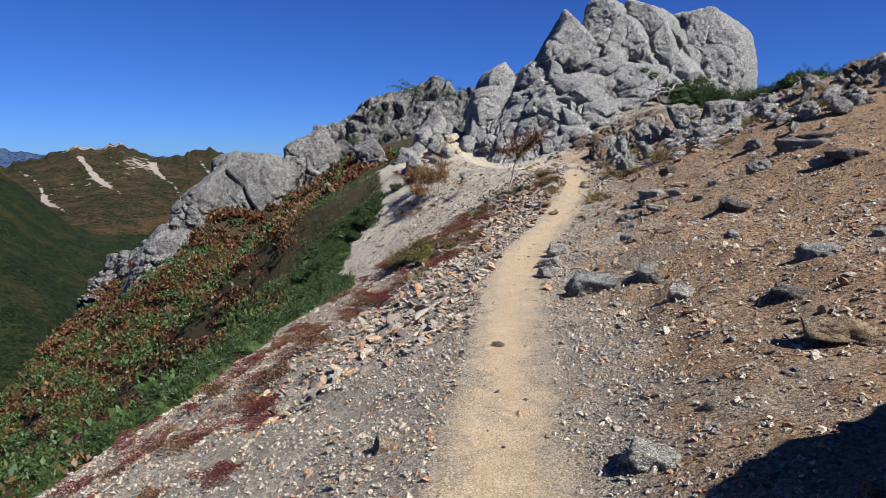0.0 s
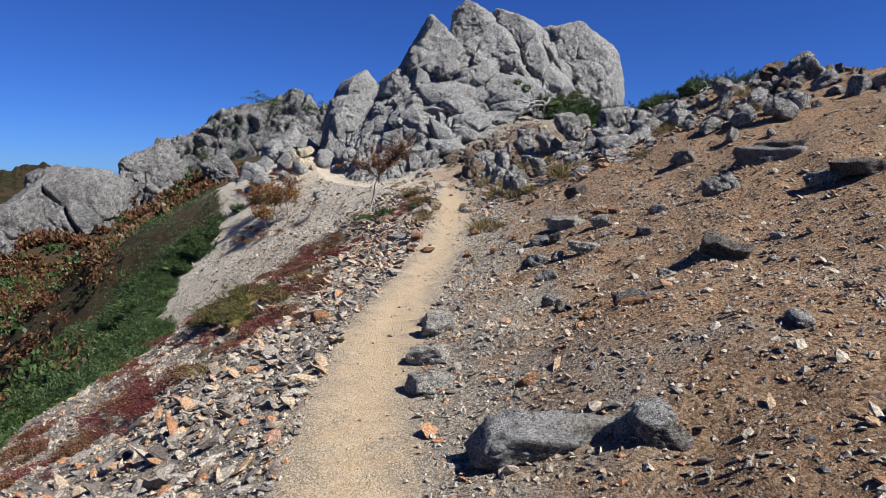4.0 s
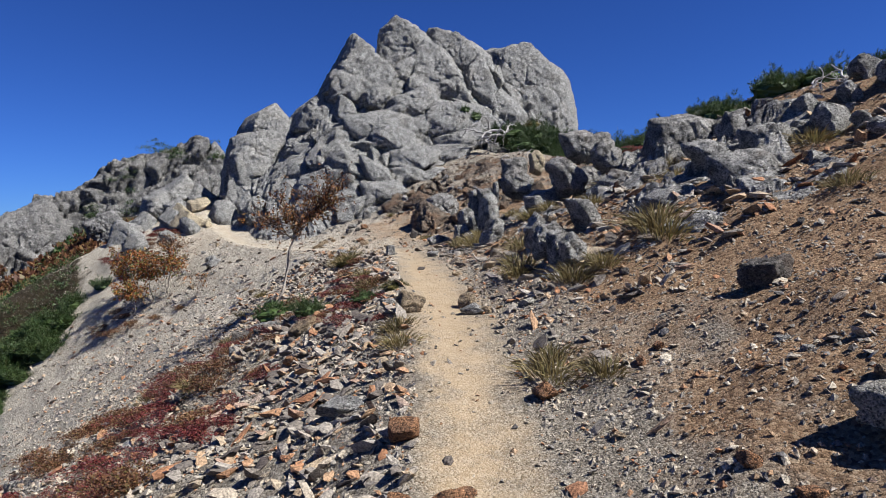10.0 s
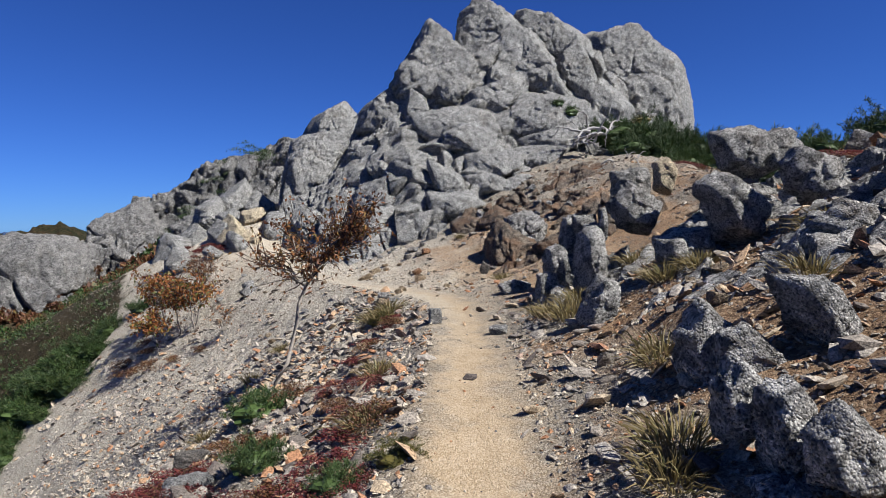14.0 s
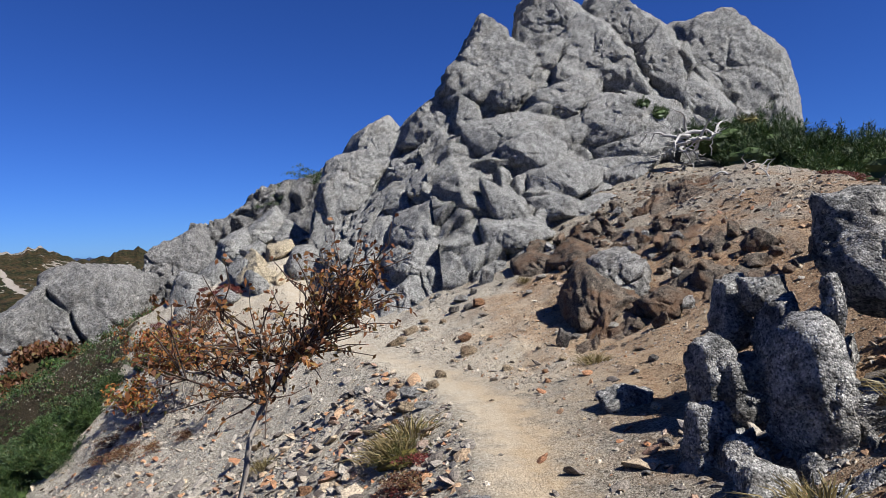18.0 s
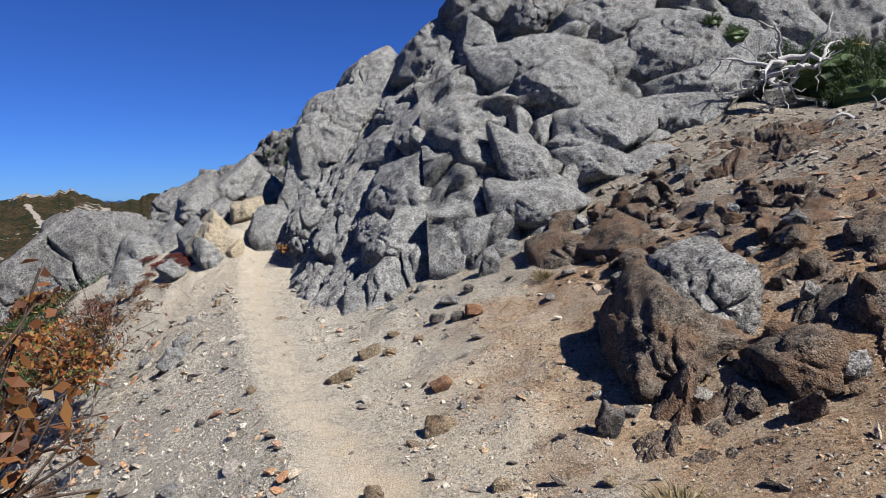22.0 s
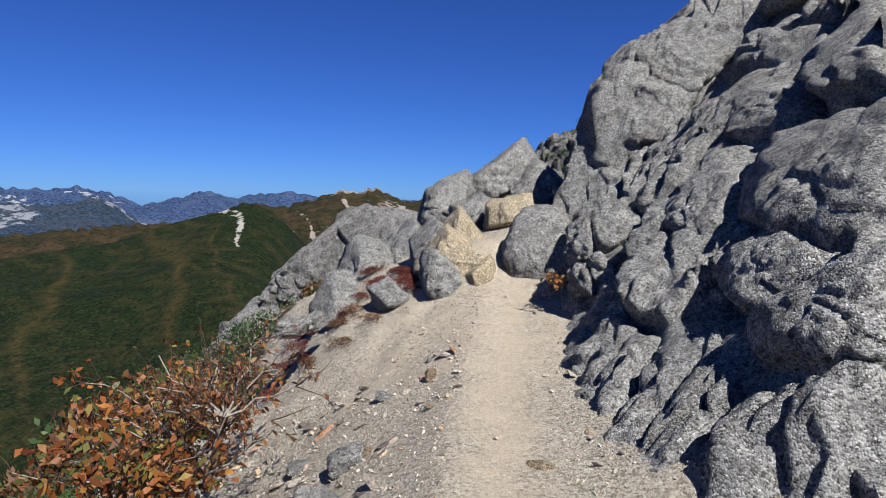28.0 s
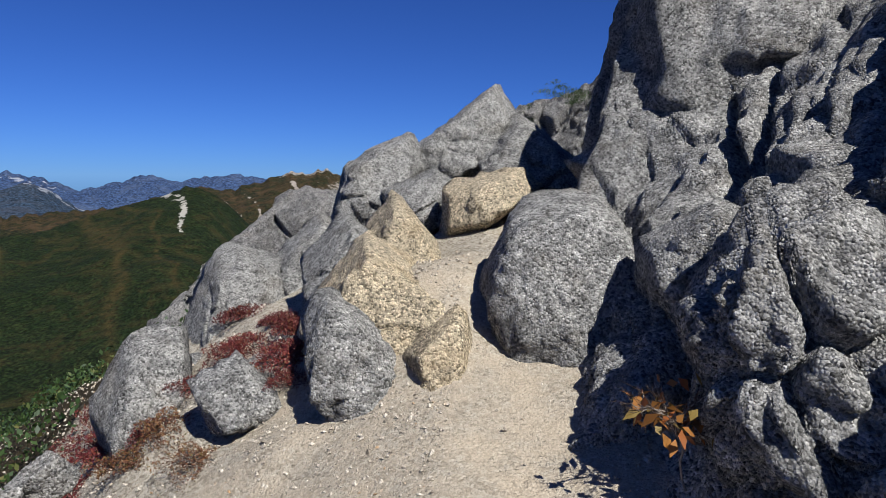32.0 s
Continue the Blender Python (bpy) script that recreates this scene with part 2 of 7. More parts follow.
TAN_STONE = granite("tan_stone", (0.327, 0.249, 0.163), (0.249, 0.183, 0.118), (0.085, 0.072, 0.058), 0.5, (0.274, 0.15, 0.072), 0.4, 0.6)
ORANGE_STONE = granite("orange_stone", (0.314, 0.157, 0.078), (0.236, 0.124, 0.065), (0.078, 0.052, 0.04), 0.5, (0.327, 0.196, 0.118), 0.35, 0.6)
DARK_STONE = granite("dark_stone", (0.176, 0.157, 0.138), (0.124, 0.107, 0.095), (0.033, 0.033, 0.033), 0.7, (0.17, 0.098, 0.058), 0.35, 0.6)


def gravel_ground():
    m, tree, shader = material("gravel_ground", 0.95, 0.15)
    n = Nodes(tree)
    n.world_place()
    zone = n.put("ShaderNodeAttribute")
    zone.attribute_name = "zone"
    split = n.put("ShaderNodeSeparateColor", Color=zone.outputs["Color"])
    worn, soil, plants = split.outputs
    ragged = n.math("MULTIPLY", n.math("SUBTRACT", n.grain(4, 6, 0.7), 0.5), 1.25)
    worn = n.ramp(n.math("ADD", worn, ragged), (0.3, 0.0), (0.78, 1.0))
    soil = n.ramp(n.math("ADD", soil, n.math("MULTIPLY", n.math("SUBTRACT", n.grain(1.3, 5, 0.6), 0.5), 1.5)), (0.35, 0.0), (0.7, 1.0))
    plants = n.ramp(n.math("ADD", plants, n.math("MULTIPLY", n.math("SUBTRACT", n.grain(1.7, 6, 0.65), 0.5), 1.4)), (0.45, 0.0), (0.65, 1.0))
    pebble = n.cells(58)
    small = n.cells(120)
    tone = n.put("ShaderNodeSeparateColor", Color=pebble.outputs["Color"]).outputs[0]
    tone2 = n.put("ShaderNodeSeparateColor", Color=small.outputs["Color"]).outputs[1]
    grey = n.ramp(tone, (0.0, (0.06, 0.05, 0.04)), (0.3, (0.189, 0.159, 0.125)), (0.7, (0.324, 0.28, 0.223)), (1.0, (0.48, 0.43, 0.36)))
    grey2 = n.ramp(tone2, (0.0, (0.055, 0.045, 0.033)), (0.3, (0.20, 0.165, 0.125)), (0.6, (0.36, 0.305, 0.235)), (1.0, (0.62, 0.55, 0.44)))
    gravel = n.mix(grey, grey2, n.ramp(n.grain(3.5, 4), (0.4, 0.25), (0.6, 0.8)))
    red = n.ramp(tone, (0.0, (0.125, 0.072, 0.04)), (0.5, (0.30, 0.178, 0.098)), (1.0, (0.42, 0.285, 0.17)))
    pale = n.ramp(tone, (0.0, (0.225, 0.19, 0.145)), (0.4, (0.425, 0.373, 0.295)), (1.0, (0.57, 0.515, 0.425)))
    gravel = n.mix(gravel, pale, zone.outputs["Alpha"])
    base = n.mix(gravel, red, n.math("MULTIPLY", soil, 0.9))
    dust = n.ramp(n.grain(6, 6, 0.65), (0.3, (0.30, 0.212, 0.118)), (0.6, (0.36, 0.264, 0.16)), (0.8, (0.40, 0.31, 0.205)))
    dust = n.mix(dust, (0.36, 0.312, 0.24), n.math("MULTIPLY", zone.outputs["Alpha"], 0.75))
    dust = n.mix(dust, grey2, 0.24)
    base = n.mix(base, dust, worn)
    litter = n.ramp(n.grain(22, 5, 0.7), (0.3, (0.023, 0.02, 0.012)), (0.55, (0.045, 0.033, 0.018)), (0.75, (0.068, 0.055, 0.023)))
    base = n.mix(base, litter, plants)
    tree.links.new(base, shader.inputs["Base Color"])
    loose = n.math("SUBTRACT", 1.0, n.math("MULTIPLY", worn, 0.6))
    first = n.bump(n.grain(9, 6, 0.7), 0.6, 0.05)
    second = n.put("ShaderNodeBump", Height=n.grain(80, 5, 0.8), Distance=0.05, Normal=first)
    tree.links.new(loose, second.inputs["Strength"])
    second = n.put("ShaderNodeBump", Height=pebble.outputs["Distance"], Distance=-0.014, Normal=second.outputs["Normal"])
    tree.links.new(n.math("MULTIPLY", loose, 0.8), second.inputs["Strength"])
    third = n.put("ShaderNodeBump", Height=small.outputs["Distance"], Distance=-0.006, Strength=0.6, Normal=second.outputs["Normal"])
    tree.links.new(third.outputs["Normal"], shader.inputs["Normal"])
    return m


def rubble(name, *stops):
    """Loose stones, each of its own colour."""
    m, tree, shader = material(name, 0.9, 0.2)
    n = Nodes(tree)
    n.world_place()
    pick = tree.nodes.new("ShaderNodeNewGeometry").outputs["Random Per Island"]
    base = n.mix(n.ramp(pick, *stops), n.ramp(n.grain(70, 4, 0.8), (0.38, 0.25), (0.5, 0.95), (0.62, 1.7)), 0.8, "MULTIPLY")
    tree.links.new(base, shader.inputs["Base Color"])
    tree.links.new(n.bump(n.grain(70, 4, 0.65), 0.7, 0.012), shader.inputs["Normal"])
    return m


STONES = rubble("mixed_rubble", (0.0, (0.065, 0.058, 0.056)), (0.12, (0.157, 0.144, 0.131)), (0.35, (0.262, 0.224, 0.175)), (0.6, (0.326, 0.277, 0.212)), (0.75, (0.378, 0.328, 0.257)), (0.85, (0.274, 0.183, 0.111)), (1.0, (0.287, 0.131, 0.065)))
RUSTY_STONES = rubble("rusty_rubble", (0.0, (0.065, 0.052, 0.046)), (0.25, (0.176, 0.15, 0.124)), (0.5, (0.274, 0.242, 0.203)), (0.68, (0.327, 0.249, 0.163)), (0.82, (0.287, 0.157, 0.085)), (0.9, (0.236, 0.111, 0.058)), (1.0, (0.3, 0.27, 0.23)))


def leafy(name, *stops, gloss=0.55, through=0.25):
    """Leaves or needles, each a little different."""
    m, tree, shader = material(name, gloss, 0.35)
    n = Nodes(tree)
    pick = tree.nodes.new("ShaderNodeNewGeometry").outputs["Random Per Island"]
    each = tree.nodes.new("ShaderNodeObjectInfo").outputs["Random"]
    base = n.mix(n.ramp(pick, *stops), n.ramp(each, (0.0, 0.75), (1.0, 1.2)), 1.0, "MULTIPLY")
    tree.links.new(base, shader.inputs["Base Color"])
    glow = n.put("ShaderNodeBsdfTranslucent", Color=base)
    blend = n.put("ShaderNodeMixShader", Fac=through)
    tree.links.new(shader.outputs[0], blend.inputs[1])
    tree.links.new(glow.outputs[0], blend.inputs[2])
    tree.links.new(blend.outputs[0], tree.nodes["Material Output"].inputs[0])
    return m


NEEDLES = leafy("pine_needles", (0.0, (0.017, 0.035, 0.009)), (0.5, (0.029, 0.059, 0.014)), (0.85, (0.047, 0.080, 0.021)), (1.0, (0.094, 0.089, 0.024)), through=0.15)
YELLOW_NEEDLES = leafy("yellowing_needles", (0.0, (0.03, 0.04, 0.009)), (0.5, (0.07, 0.068, 0.015)), (1.0, (0.125, 0.098, 0.022)), through=0.2)
RED_LEAVES = leafy("dark_red_leaves", (0.0, (0.046, 0.008, 0.009)), (0.5, (0.105, 0.016, 0.018)), (0.8, (0.157, 0.033, 0.023)), (1.0, (0.144, 0.078, 0.033)), through=0.25)
BROWN_LEAVES = leafy("withered_red_brown_leaves", (0.0, (0.058, 0.023, 0.013)), (0.5, (0.124, 0.049, 0.023)), (0.8, (0.163, 0.085, 0.033)), (1.0, (0.091, 0.085, 0.026)), through=0.25)
ORANGE_LEAVES = leafy("orange_leaves", (0.0, (0.144, 0.04, 0.013)), (0.35, (0.261, 0.085, 0.023)), (0.65, (0.314, 0.144, 0.033)), (0.8, (0.196, 0.157, 0.04)), (1.0, (0.078, 0.105, 0.026)), through=0.35)
AUTUMN_LEAVES = leafy("rusty_brown_leaves", (0.0, (0.078, 0.029, 0.013)), (0.4, (0.157, 0.058, 0.02)), (0.8, (0.236, 0.111, 0.033)), (1.0, (0.105, 0.091, 0.026)), through=0.3)
STRAW = leafy("dry_grass", (0.0, (0.09, 0.066, 0.024)), (0.5, (0.18, 0.135, 0.055)), (0.8, (0.24, 0.19, 0.09)), (1.0, (0.08, 0.09, 0.026)), through=0.3)


def wood(name, dark, pale, scale):
    m, tree, shader = material(name, 0.8, 0.25)
    n = Nodes(tree)
    base = n.ramp(n.grain(scale, 6, 0.65, 0.6), (0.3, dark), (0.65, pale))
    tree.links.new(base, shader.inputs["Base Color"])
    tree.links.new(n.bump(n.grain(scale * 2, 5, 0.7), 0.6, 0.01), shader.inputs["Normal"])
    return m


BARK = wood("grey_brown_bark", (0.105, 0.085, 0.068), (0.262, 0.23, 0.196), 30)
BLEACHED = wood("bleached_dead_wood", (0.196, 0.183, 0.17), (0.405, 0.385, 0.359), 24)
TWIGS = wood("dark_twigs", (0.023, 0.015, 0.012), (0.072, 0.046, 0.033), 40)


def mountainside(name, scale, woods, scrub, earth, earth_share, bare):
    """A far slope: woods with clearings; the mesh says where it is bare."""
    m, tree, shader = material(name, 0.95, 0.1)
    n = Nodes(tree)
    n.world_place()
    base = n.mix(woods, scrub, n.ramp(n.grain(0.11 / scale, 6, 0.7, 0.6), (0.45, 0.0), (0.62, 1.0)))
    base = n.mix(base, n.ramp(n.grain(0.5 / scale, 4, 0.7), (0.36, 0.15), (0.5, 0.9), (0.64, 2.0)), 0.9, "MULTIPLY")
    base = n.mix(base, earth, n.math("MULTIPLY", n.ramp(n.grain(0.035 / scale, 6, 0.65, 1.2), (0.5, 0.0), (0.62, 1.0)), earth_share))
    mark = n.put("ShaderNodeAttribute")
    mark.attribute_name = "bare"
    ragged = n.math("ADD", mark.outputs["Fac"], n.math("MULTIPLY", n.math("SUBTRACT", n.grain(0.12 / scale, 6, 0.65), 0.5), 1.4))
    base = n.mix(base, bare, n.ramp(ragged, (0.52, 0.0), (0.6, 1.0)))
    dry = n.put("ShaderNodeAttribute")
    dry.attribute_name = "dry"
    base = n.mix(base, earth, n.math("MULTIPLY", dry.outputs["Fac"], n.ramp(n.grain(0.2 / scale, 5, 0.7), (0.35, 0.0), (0.6, 1.0))))
    tree.links.new(base, shader.inputs["Base Color"])
    tree.links.new(n.bump(n.grain(0.35 / scale, 5, 0.7), 1.0, 4.0 * scale, n.bump(n.grain(0.06 / scale, 5, 0.6), 0.8, 14 * scale)), shader.inputs["Normal"])
    return m


# ---------------------------------------------------------------- shapes
def mesh_of(name, verts, faces, mat=None, smooth=False):
    """A mesh from arrays of points and of triangles or quads."""
    verts, faces = np.asarray(verts, np.float32), np.asarray(faces, np.int32)
    me = bpy.data.meshes.new(name)
    me.vertices.add(len(verts))
    me.vertices.foreach_set("co", verts.ravel())
    k = faces.shape[1]
    me.loops.add(faces.size)
    me.loops.foreach_set("vertex_index", faces.ravel())
    me.polygons.add(len(faces))
    me.polygons.foreach_set("loop_start", np.arange(0, faces.size, k, dtype=np.int32))
    me.polygons.foreach_set("use_smooth", np.full(len(faces), smooth))
    me.update(calc_edges=True)
    if mat:
        me.materials.append(mat)
    return me


def part(name, me, parent, label="", at=None):
    ob = new(name, me)
    ob.parent = parent
    if at is not None:
        ob.matrix_basis = at
    return tagged(ob, label)


def grid_faces(rows, cols):
    a = (np.arange(rows - 1)[:, None] * cols + np.arange(cols - 1)[None, :]).ravel()
    return np.stack([a, a + 1, a + cols + 1, a + cols], 1)


BALLS = {}


def ball(sub):
    """Points and triangles of a unit icosphere."""
    if sub not in BALLS:
        bm = bmesh.new()
        bmesh.ops.create_icosphere(bm, subdivisions=sub, radius=1)
        BALLS[sub] = (np.array([v.co[:] for v in bm.verts]), np.array([[v.index for v in f.verts] for f in bm.faces]))
        bm.free()
    return BALLS[sub]


def rock_points(sub, seed, size, p=9, cuts=13, rough=0.05, peak=0.0, craggy=0.0):
    """A block split along random joints, its edges rounded by weather (p: how sharp they stay)."""
    rng = np.random.RandomState(seed)
    v, f = ball(sub)
    joints = np.linalg.qr(rng.normal(size=(3, 3)) * (0.45 if p < 28 else 0.32) + np.eye(3))[0]
    chips = rng.normal(size=(cuts, 3))
    normal = np.concatenate([joints, -joints + rng.normal(size=(3, 3)) * 0.12, chips])
    normal = normal / np.linalg.norm(normal, axis=1)[:, None]
    depth = np.concatenate([rng.uniform(0.62, 0.86, 6), rng.uniform(0.70, 0.95, cuts)])
    cap = 0.93 if p < 28 else 0.8
    r = 0.9 * ((np.maximum(v @ normal.T / depth, 0) ** p).sum(1) + cap ** p) ** (-1 / p)
    q = v * r[:, None]
    if peak:
        q[:, :2] *= 1 - peak * np.clip((q[:, 2:] + 0.3) / 1.2, 0, 1)
    q = q * np.asarray(size)
    mean = float(np.prod(size)) ** (1 / 3)
    bump = fbm(q * (1.6 / mean) + seed * 3.7, 4, seed) + 0.45 * np.abs(fbm(q * (5.5 / mean) + seed, 3, seed + 40)) - 0.5 * np.maximum(0.12 - np.abs(value_noise(q * (1.3 / mean) + seed * 1.3, seed + 7)), 0) * 8 * 0.5
    q = q + v * (bump * rough * mean)[:, None]
    if craggy:
        cells = q[rng.randint(0, len(q), 34)] + rng.normal(size=(34, 3)) * 0.1 * mean
        bent = q + 0.12 * mean * np.stack([fbm(q * 1.5 / mean, 2, seed + j) for j in range(3)], 1)
        q = q + v * (craggy * mean * (blocks_relief(bent, cells, 0.33 * mean, seed + 6, 0.0, 0.07, (0, 0, 0), 0.2) - 0.25))[:, None]
    return q, f


def boulder(parent, x, y, z, a, b, c, yaw, roll, seed, p=9, sub=4, peak=0, rough=0.05, skin=None, lean=0):
    """One rounded block of an outcrop: half sizes a across, b deep, c high."""
    q, f = rock_points(sub + 1, seed, (a, b, c), 1.6 * p, 7, rough, peak, 0.26 if skin in (DARK_GRANITE, BROWN_ROCK) else 0.06)
    return part("boulder", mesh_of("boulder", q, f, skin or parent_skin[parent.name], True), parent, "", pose(x, y, z, lean, roll, yaw))


def crag_block(parent, x, y, z, yaw, outline, depth, lean, seed, p=18, rough=0.034, crack=0.03, sink=1.0, skin=None):
    """A jointed block with a given outline, seen from the front: its face leans back, its edges are worn round."""
    rng = np.random.RandomState(seed)
    o = np.array(outline, float)
    turn = np.roll(o, -1, 0) - o
    away = np.stack([turn[:, 1], -turn[:, 0]], 1)
    away = away / (np.linalg.norm(away, axis=1)[:, None] + 1e-9)
    if (away * o).sum(1).mean() < 0:
        away = -away
    reach = np.maximum((o[None] * away[:, None]).sum(-1).max(1), 0.08 * depth)
    slope = np.radians(rng.uniform(4, 22, len(o)))
    sides = np.stack([away[:, 0] * np.cos(slope), -np.sin(slope), away[:, 1] * np.cos(slope)], 1)
    tilt = radians(90 - lean)
    size = math.sqrt(np.ptp(o[:, 0]) * np.ptp(o[:, 1]))
    faces = np.array([[rng.normal(0, 0.1), -math.cos(tilt), math.sin(tilt)], [0.5 * rng.uniform(0.5, 1), -0.8, 0.35], [-0.5 * rng.uniform(0.5, 1), -0.8, 0.3], [rng.normal(0, 0.2), -0.9, -0.3], [0, 1, 0]])
    faces = faces / np.linalg.norm(faces, axis=1)[:, None]
    far = np.array([0.2, rng.uniform(0.26, 0.36), rng.uniform(0.26, 0.36), 0.34, 0.0]) * size
    far[4] = depth
    normal, far = np.concatenate([sides, faces]), np.concatenate([reach * np.cos(slope), far])
    v, f = ball(6 if size > 1.7 else 5 if size > 0.55 else 4)
    r = ((np.maximum(v @ normal.T / far, 0) ** p).sum(1)) ** (-1 / p)
    q = v * (1.02 * r)[:, None]
    q[:, 2] *= np.where(q[:, 2] < 0, sink, 1)
    w = q / size
    bent = w + 0.1 * np.stack([fbm(w * 2, 2, seed + j) for j in range(3)], 1)
    cells = bent[rng.randint(0, len(q), 16)] + rng.normal(size=(16, 3)) * 0.08
    relief = blocks_relief(bent, cells, 0.3, seed + 6, 0.0, 0.08, (0, 0, 0), 0.25)
    bump = 0.9 * fbm(w * 3.1 + seed * 3.7, 3, seed) + 1.1 * np.abs(fbm(w * 9 + seed, 4, seed + 40))
    q = q + v * ((bump * rough + crack * relief) * size)[:, None]
    return part("boulder", mesh_of("boulder", q, f, skin or parent_skin[parent.name], True), parent, "", pose(x, y, z, 0, 0, yaw))


LOOSE_LABEL = {"grey_stone": "grey angular granite block lying on the gravel", "pale_stone": "pale weathered granite block lying on the gravel", "tan_stone": "tan angular broken stone lying on the gravel",
               "orange_stone": "rusty orange angular stone lying on the gravel", "dark_stone": "dark brown angular stone lying on the gravel", "rusty_brown_rock": "rusty brown granite block beside the trail"}


def loose_block(x, y, z, a, b, c, yaw, roll, seed, p=9, sub=3, rough=0.05, skin=None):
    a, b, c = max(a, 0.03), max(b, 0.03), max(c, 0.03)
    q, f = rock_points(sub + 1, seed, (a, b, c), 5.0 * p, 7, 1.2 * rough, 0, 0.16 if a > 0.13 else 0.06)
    ob = new("stone", mesh_of("stone", q, f, skin, True))
    z = min(z, float(ground_z(x, y)[0]) + 0.55 * c)
    ob.matrix_basis = pose(x, y, z, 0, roll, yaw)
    return tagged(ob, LOOSE_LABEL[skin.name], "stone", "loose stones on the slope")


def tube(points, radii, sides=6):
    """Points and quads of a tapering limb along a bent line."""
    points, radii = np.asarray(points, float), np.asarray(radii, float)
    along = np.gradient(points, axis=0)
    along /= np.linalg.norm(along, axis=1)[:, None] + 1e-9
    side = np.cross(along, [0.31, 0.17, 0.94])
    side /= np.linalg.norm(side, axis=1)[:, None] + 1e-9
    up = np.cross(along, side)
    turn = np.linspace(0, 2 * np.pi, sides, endpoint=False)
    ring = points[:, None] + radii[:, None, None] * (np.cos(turn)[None, :, None] * side[:, None] + np.sin(turn)[None, :, None] * up[:, None])
    n = len(points)
    faces = [[i * sides + k, i * sides + (k + 1) % sides, (i + 1) * sides + (k + 1) % sides, (i + 1) * sides + k] for i in range(n - 1) for k in range(sides)]
    return ring.reshape(-1, 3), np.array(faces)


def joined(pieces):
    verts, faces, start = [], [], 0
    for v, f in pieces:
        verts.append(v)
        faces.append(np.asarray(f) + start)
        start += len(v)
    return np.concatenate(verts), np.concatenate(faces)


def blades(roots, ways, length, width, rng, droop=0.0):
    """Thin pointed blades, two triangles each, from roots along ways."""
    k = len(roots)
    side = np.cross(ways, rng.normal(size=(k, 3)))
    side /= np.linalg.norm(side, axis=1)[:, None] + 1e-9
    length, width = np.broadcast_to(length, k)[:, None], np.broadcast_to(width, k)[:, None]
    mid = roots + ways * length * 0.5
    tip = roots + ways * length - np.array([0, 0, 1]) * droop * length
    v = np.stack([roots - side * width * 0.2, mid - side * width * 0.5, mid + side * width * 0.5, tip], 1).reshape(-1, 3)
    base = np.arange(k)[:, None] * 4
    f = np.concatenate([base + [0, 1, 2], base + [1, 3, 2]], 1).reshape(-1, 3)
    return v, f


def unit(v):
    return v / (np.linalg.norm(v, axis=-1, keepdims=True) + 1e-9)


# ---------------------------------------------------------------- the ground, one sheet to the horizon
def spread(low, high, step, reach, growth):
    core = np.arange(low, high, step)
    out = [step]
    while sum(out) < reach:
        out.append(out[-1] * growth)
    return np.concatenate([(low - np.cumsum(out))[::-1], core, core[-1] + np.cumsum(out)])


def build_ground():
    xs, ys = spread(-9, 11, 0.11, 4600, 1.07), spread(-2, 37, 0.11, 4600, 1.07)
    gx, gy = np.meshgrid(xs, ys)
    x, y = gx.ravel(), gy.ravel()
    me = mesh_of("ground", np.stack([x, y, ground_z(x, y)], 1), grid_faces(len(ys), len(xs)), gravel_ground(), True)
    d = off_trail(x, y)
    worn = 0.5 + (0.33 + 0.05 * np.sin(y * 0.9) - 0.1 * np.clip((y - 20) / 4, 0, 1) - np.abs(d)) * 1.15
    worn = np.clip(worn, 0, 1.15) * (y < 36)
    soil = np.clip((d - 0.4) * 0.35, -0.1, 0.52) * np.clip((28.5 - y) / 3, 0, 1) + 0.25 * (np.abs(y - 9) < 9)
    soil = np.clip(soil + 0.5 * np.exp(-((d - 2.3) / 2) ** 2 - ((y - 20.5) / 4) ** 2), 0, 1)
    plants = np.clip((knots(y, EDGE, 1) + 0.1 - d) * 0.7, 0, 1) + np.clip((d - 9) * 0.3, 0, 1) + np.clip((y - 36) * 0.2, 0, 0.8)
    plants = np.maximum(plants, 0.42 * np.exp(-((d + 2.6) / 1.3) ** 2) * (y < 20) * (y > 3))
    sandy = np.exp(-(np.maximum(np.abs(d - 1.3) - 1.2, 0) / 0.7) ** 2 - (np.maximum(np.abs(y - 23.4) - 2.2, 0) / 1.2) ** 2)
    worn = np.maximum(worn, 0.47 * sandy)
    worn = np.maximum(worn, 0.62 * np.exp(-(np.maximum(np.abs(d + 0.5) - 0.9, 0) / 0.4) ** 2 - (np.maximum(np.abs(y - 31.3) - 1.6, 0) / 0.5) ** 2))
    white = np.clip((y - 17.5) / 5, 0, 1) * np.where(d > 0, np.clip((y - 20.5) / 4.5, 0, 1), 1) * np.clip(1.2 - 0.27 * d, 0, 1) + 0.6 * np.clip((7 - y) / 4, 0, 1) * np.clip(-d - 0.3, 0, 1)
    soil = np.clip(soil + 0.3 * np.exp(-((d - 4) / 2) ** 2 - ((y - 13.5) / 2.5) ** 2), 0, 1)
    colour = np.stack([worn, soil, np.clip(plants, 0, 1), white], 1).astype(np.float32)
    me.attributes.new("zone", "FLOAT_COLOR", "POINT").data.foreach_set("color", colour.ravel())
    tagged(new("ground", me), "gravel mountain ridge with a worn sandy trail", "ground", kind="structure")


build_ground()


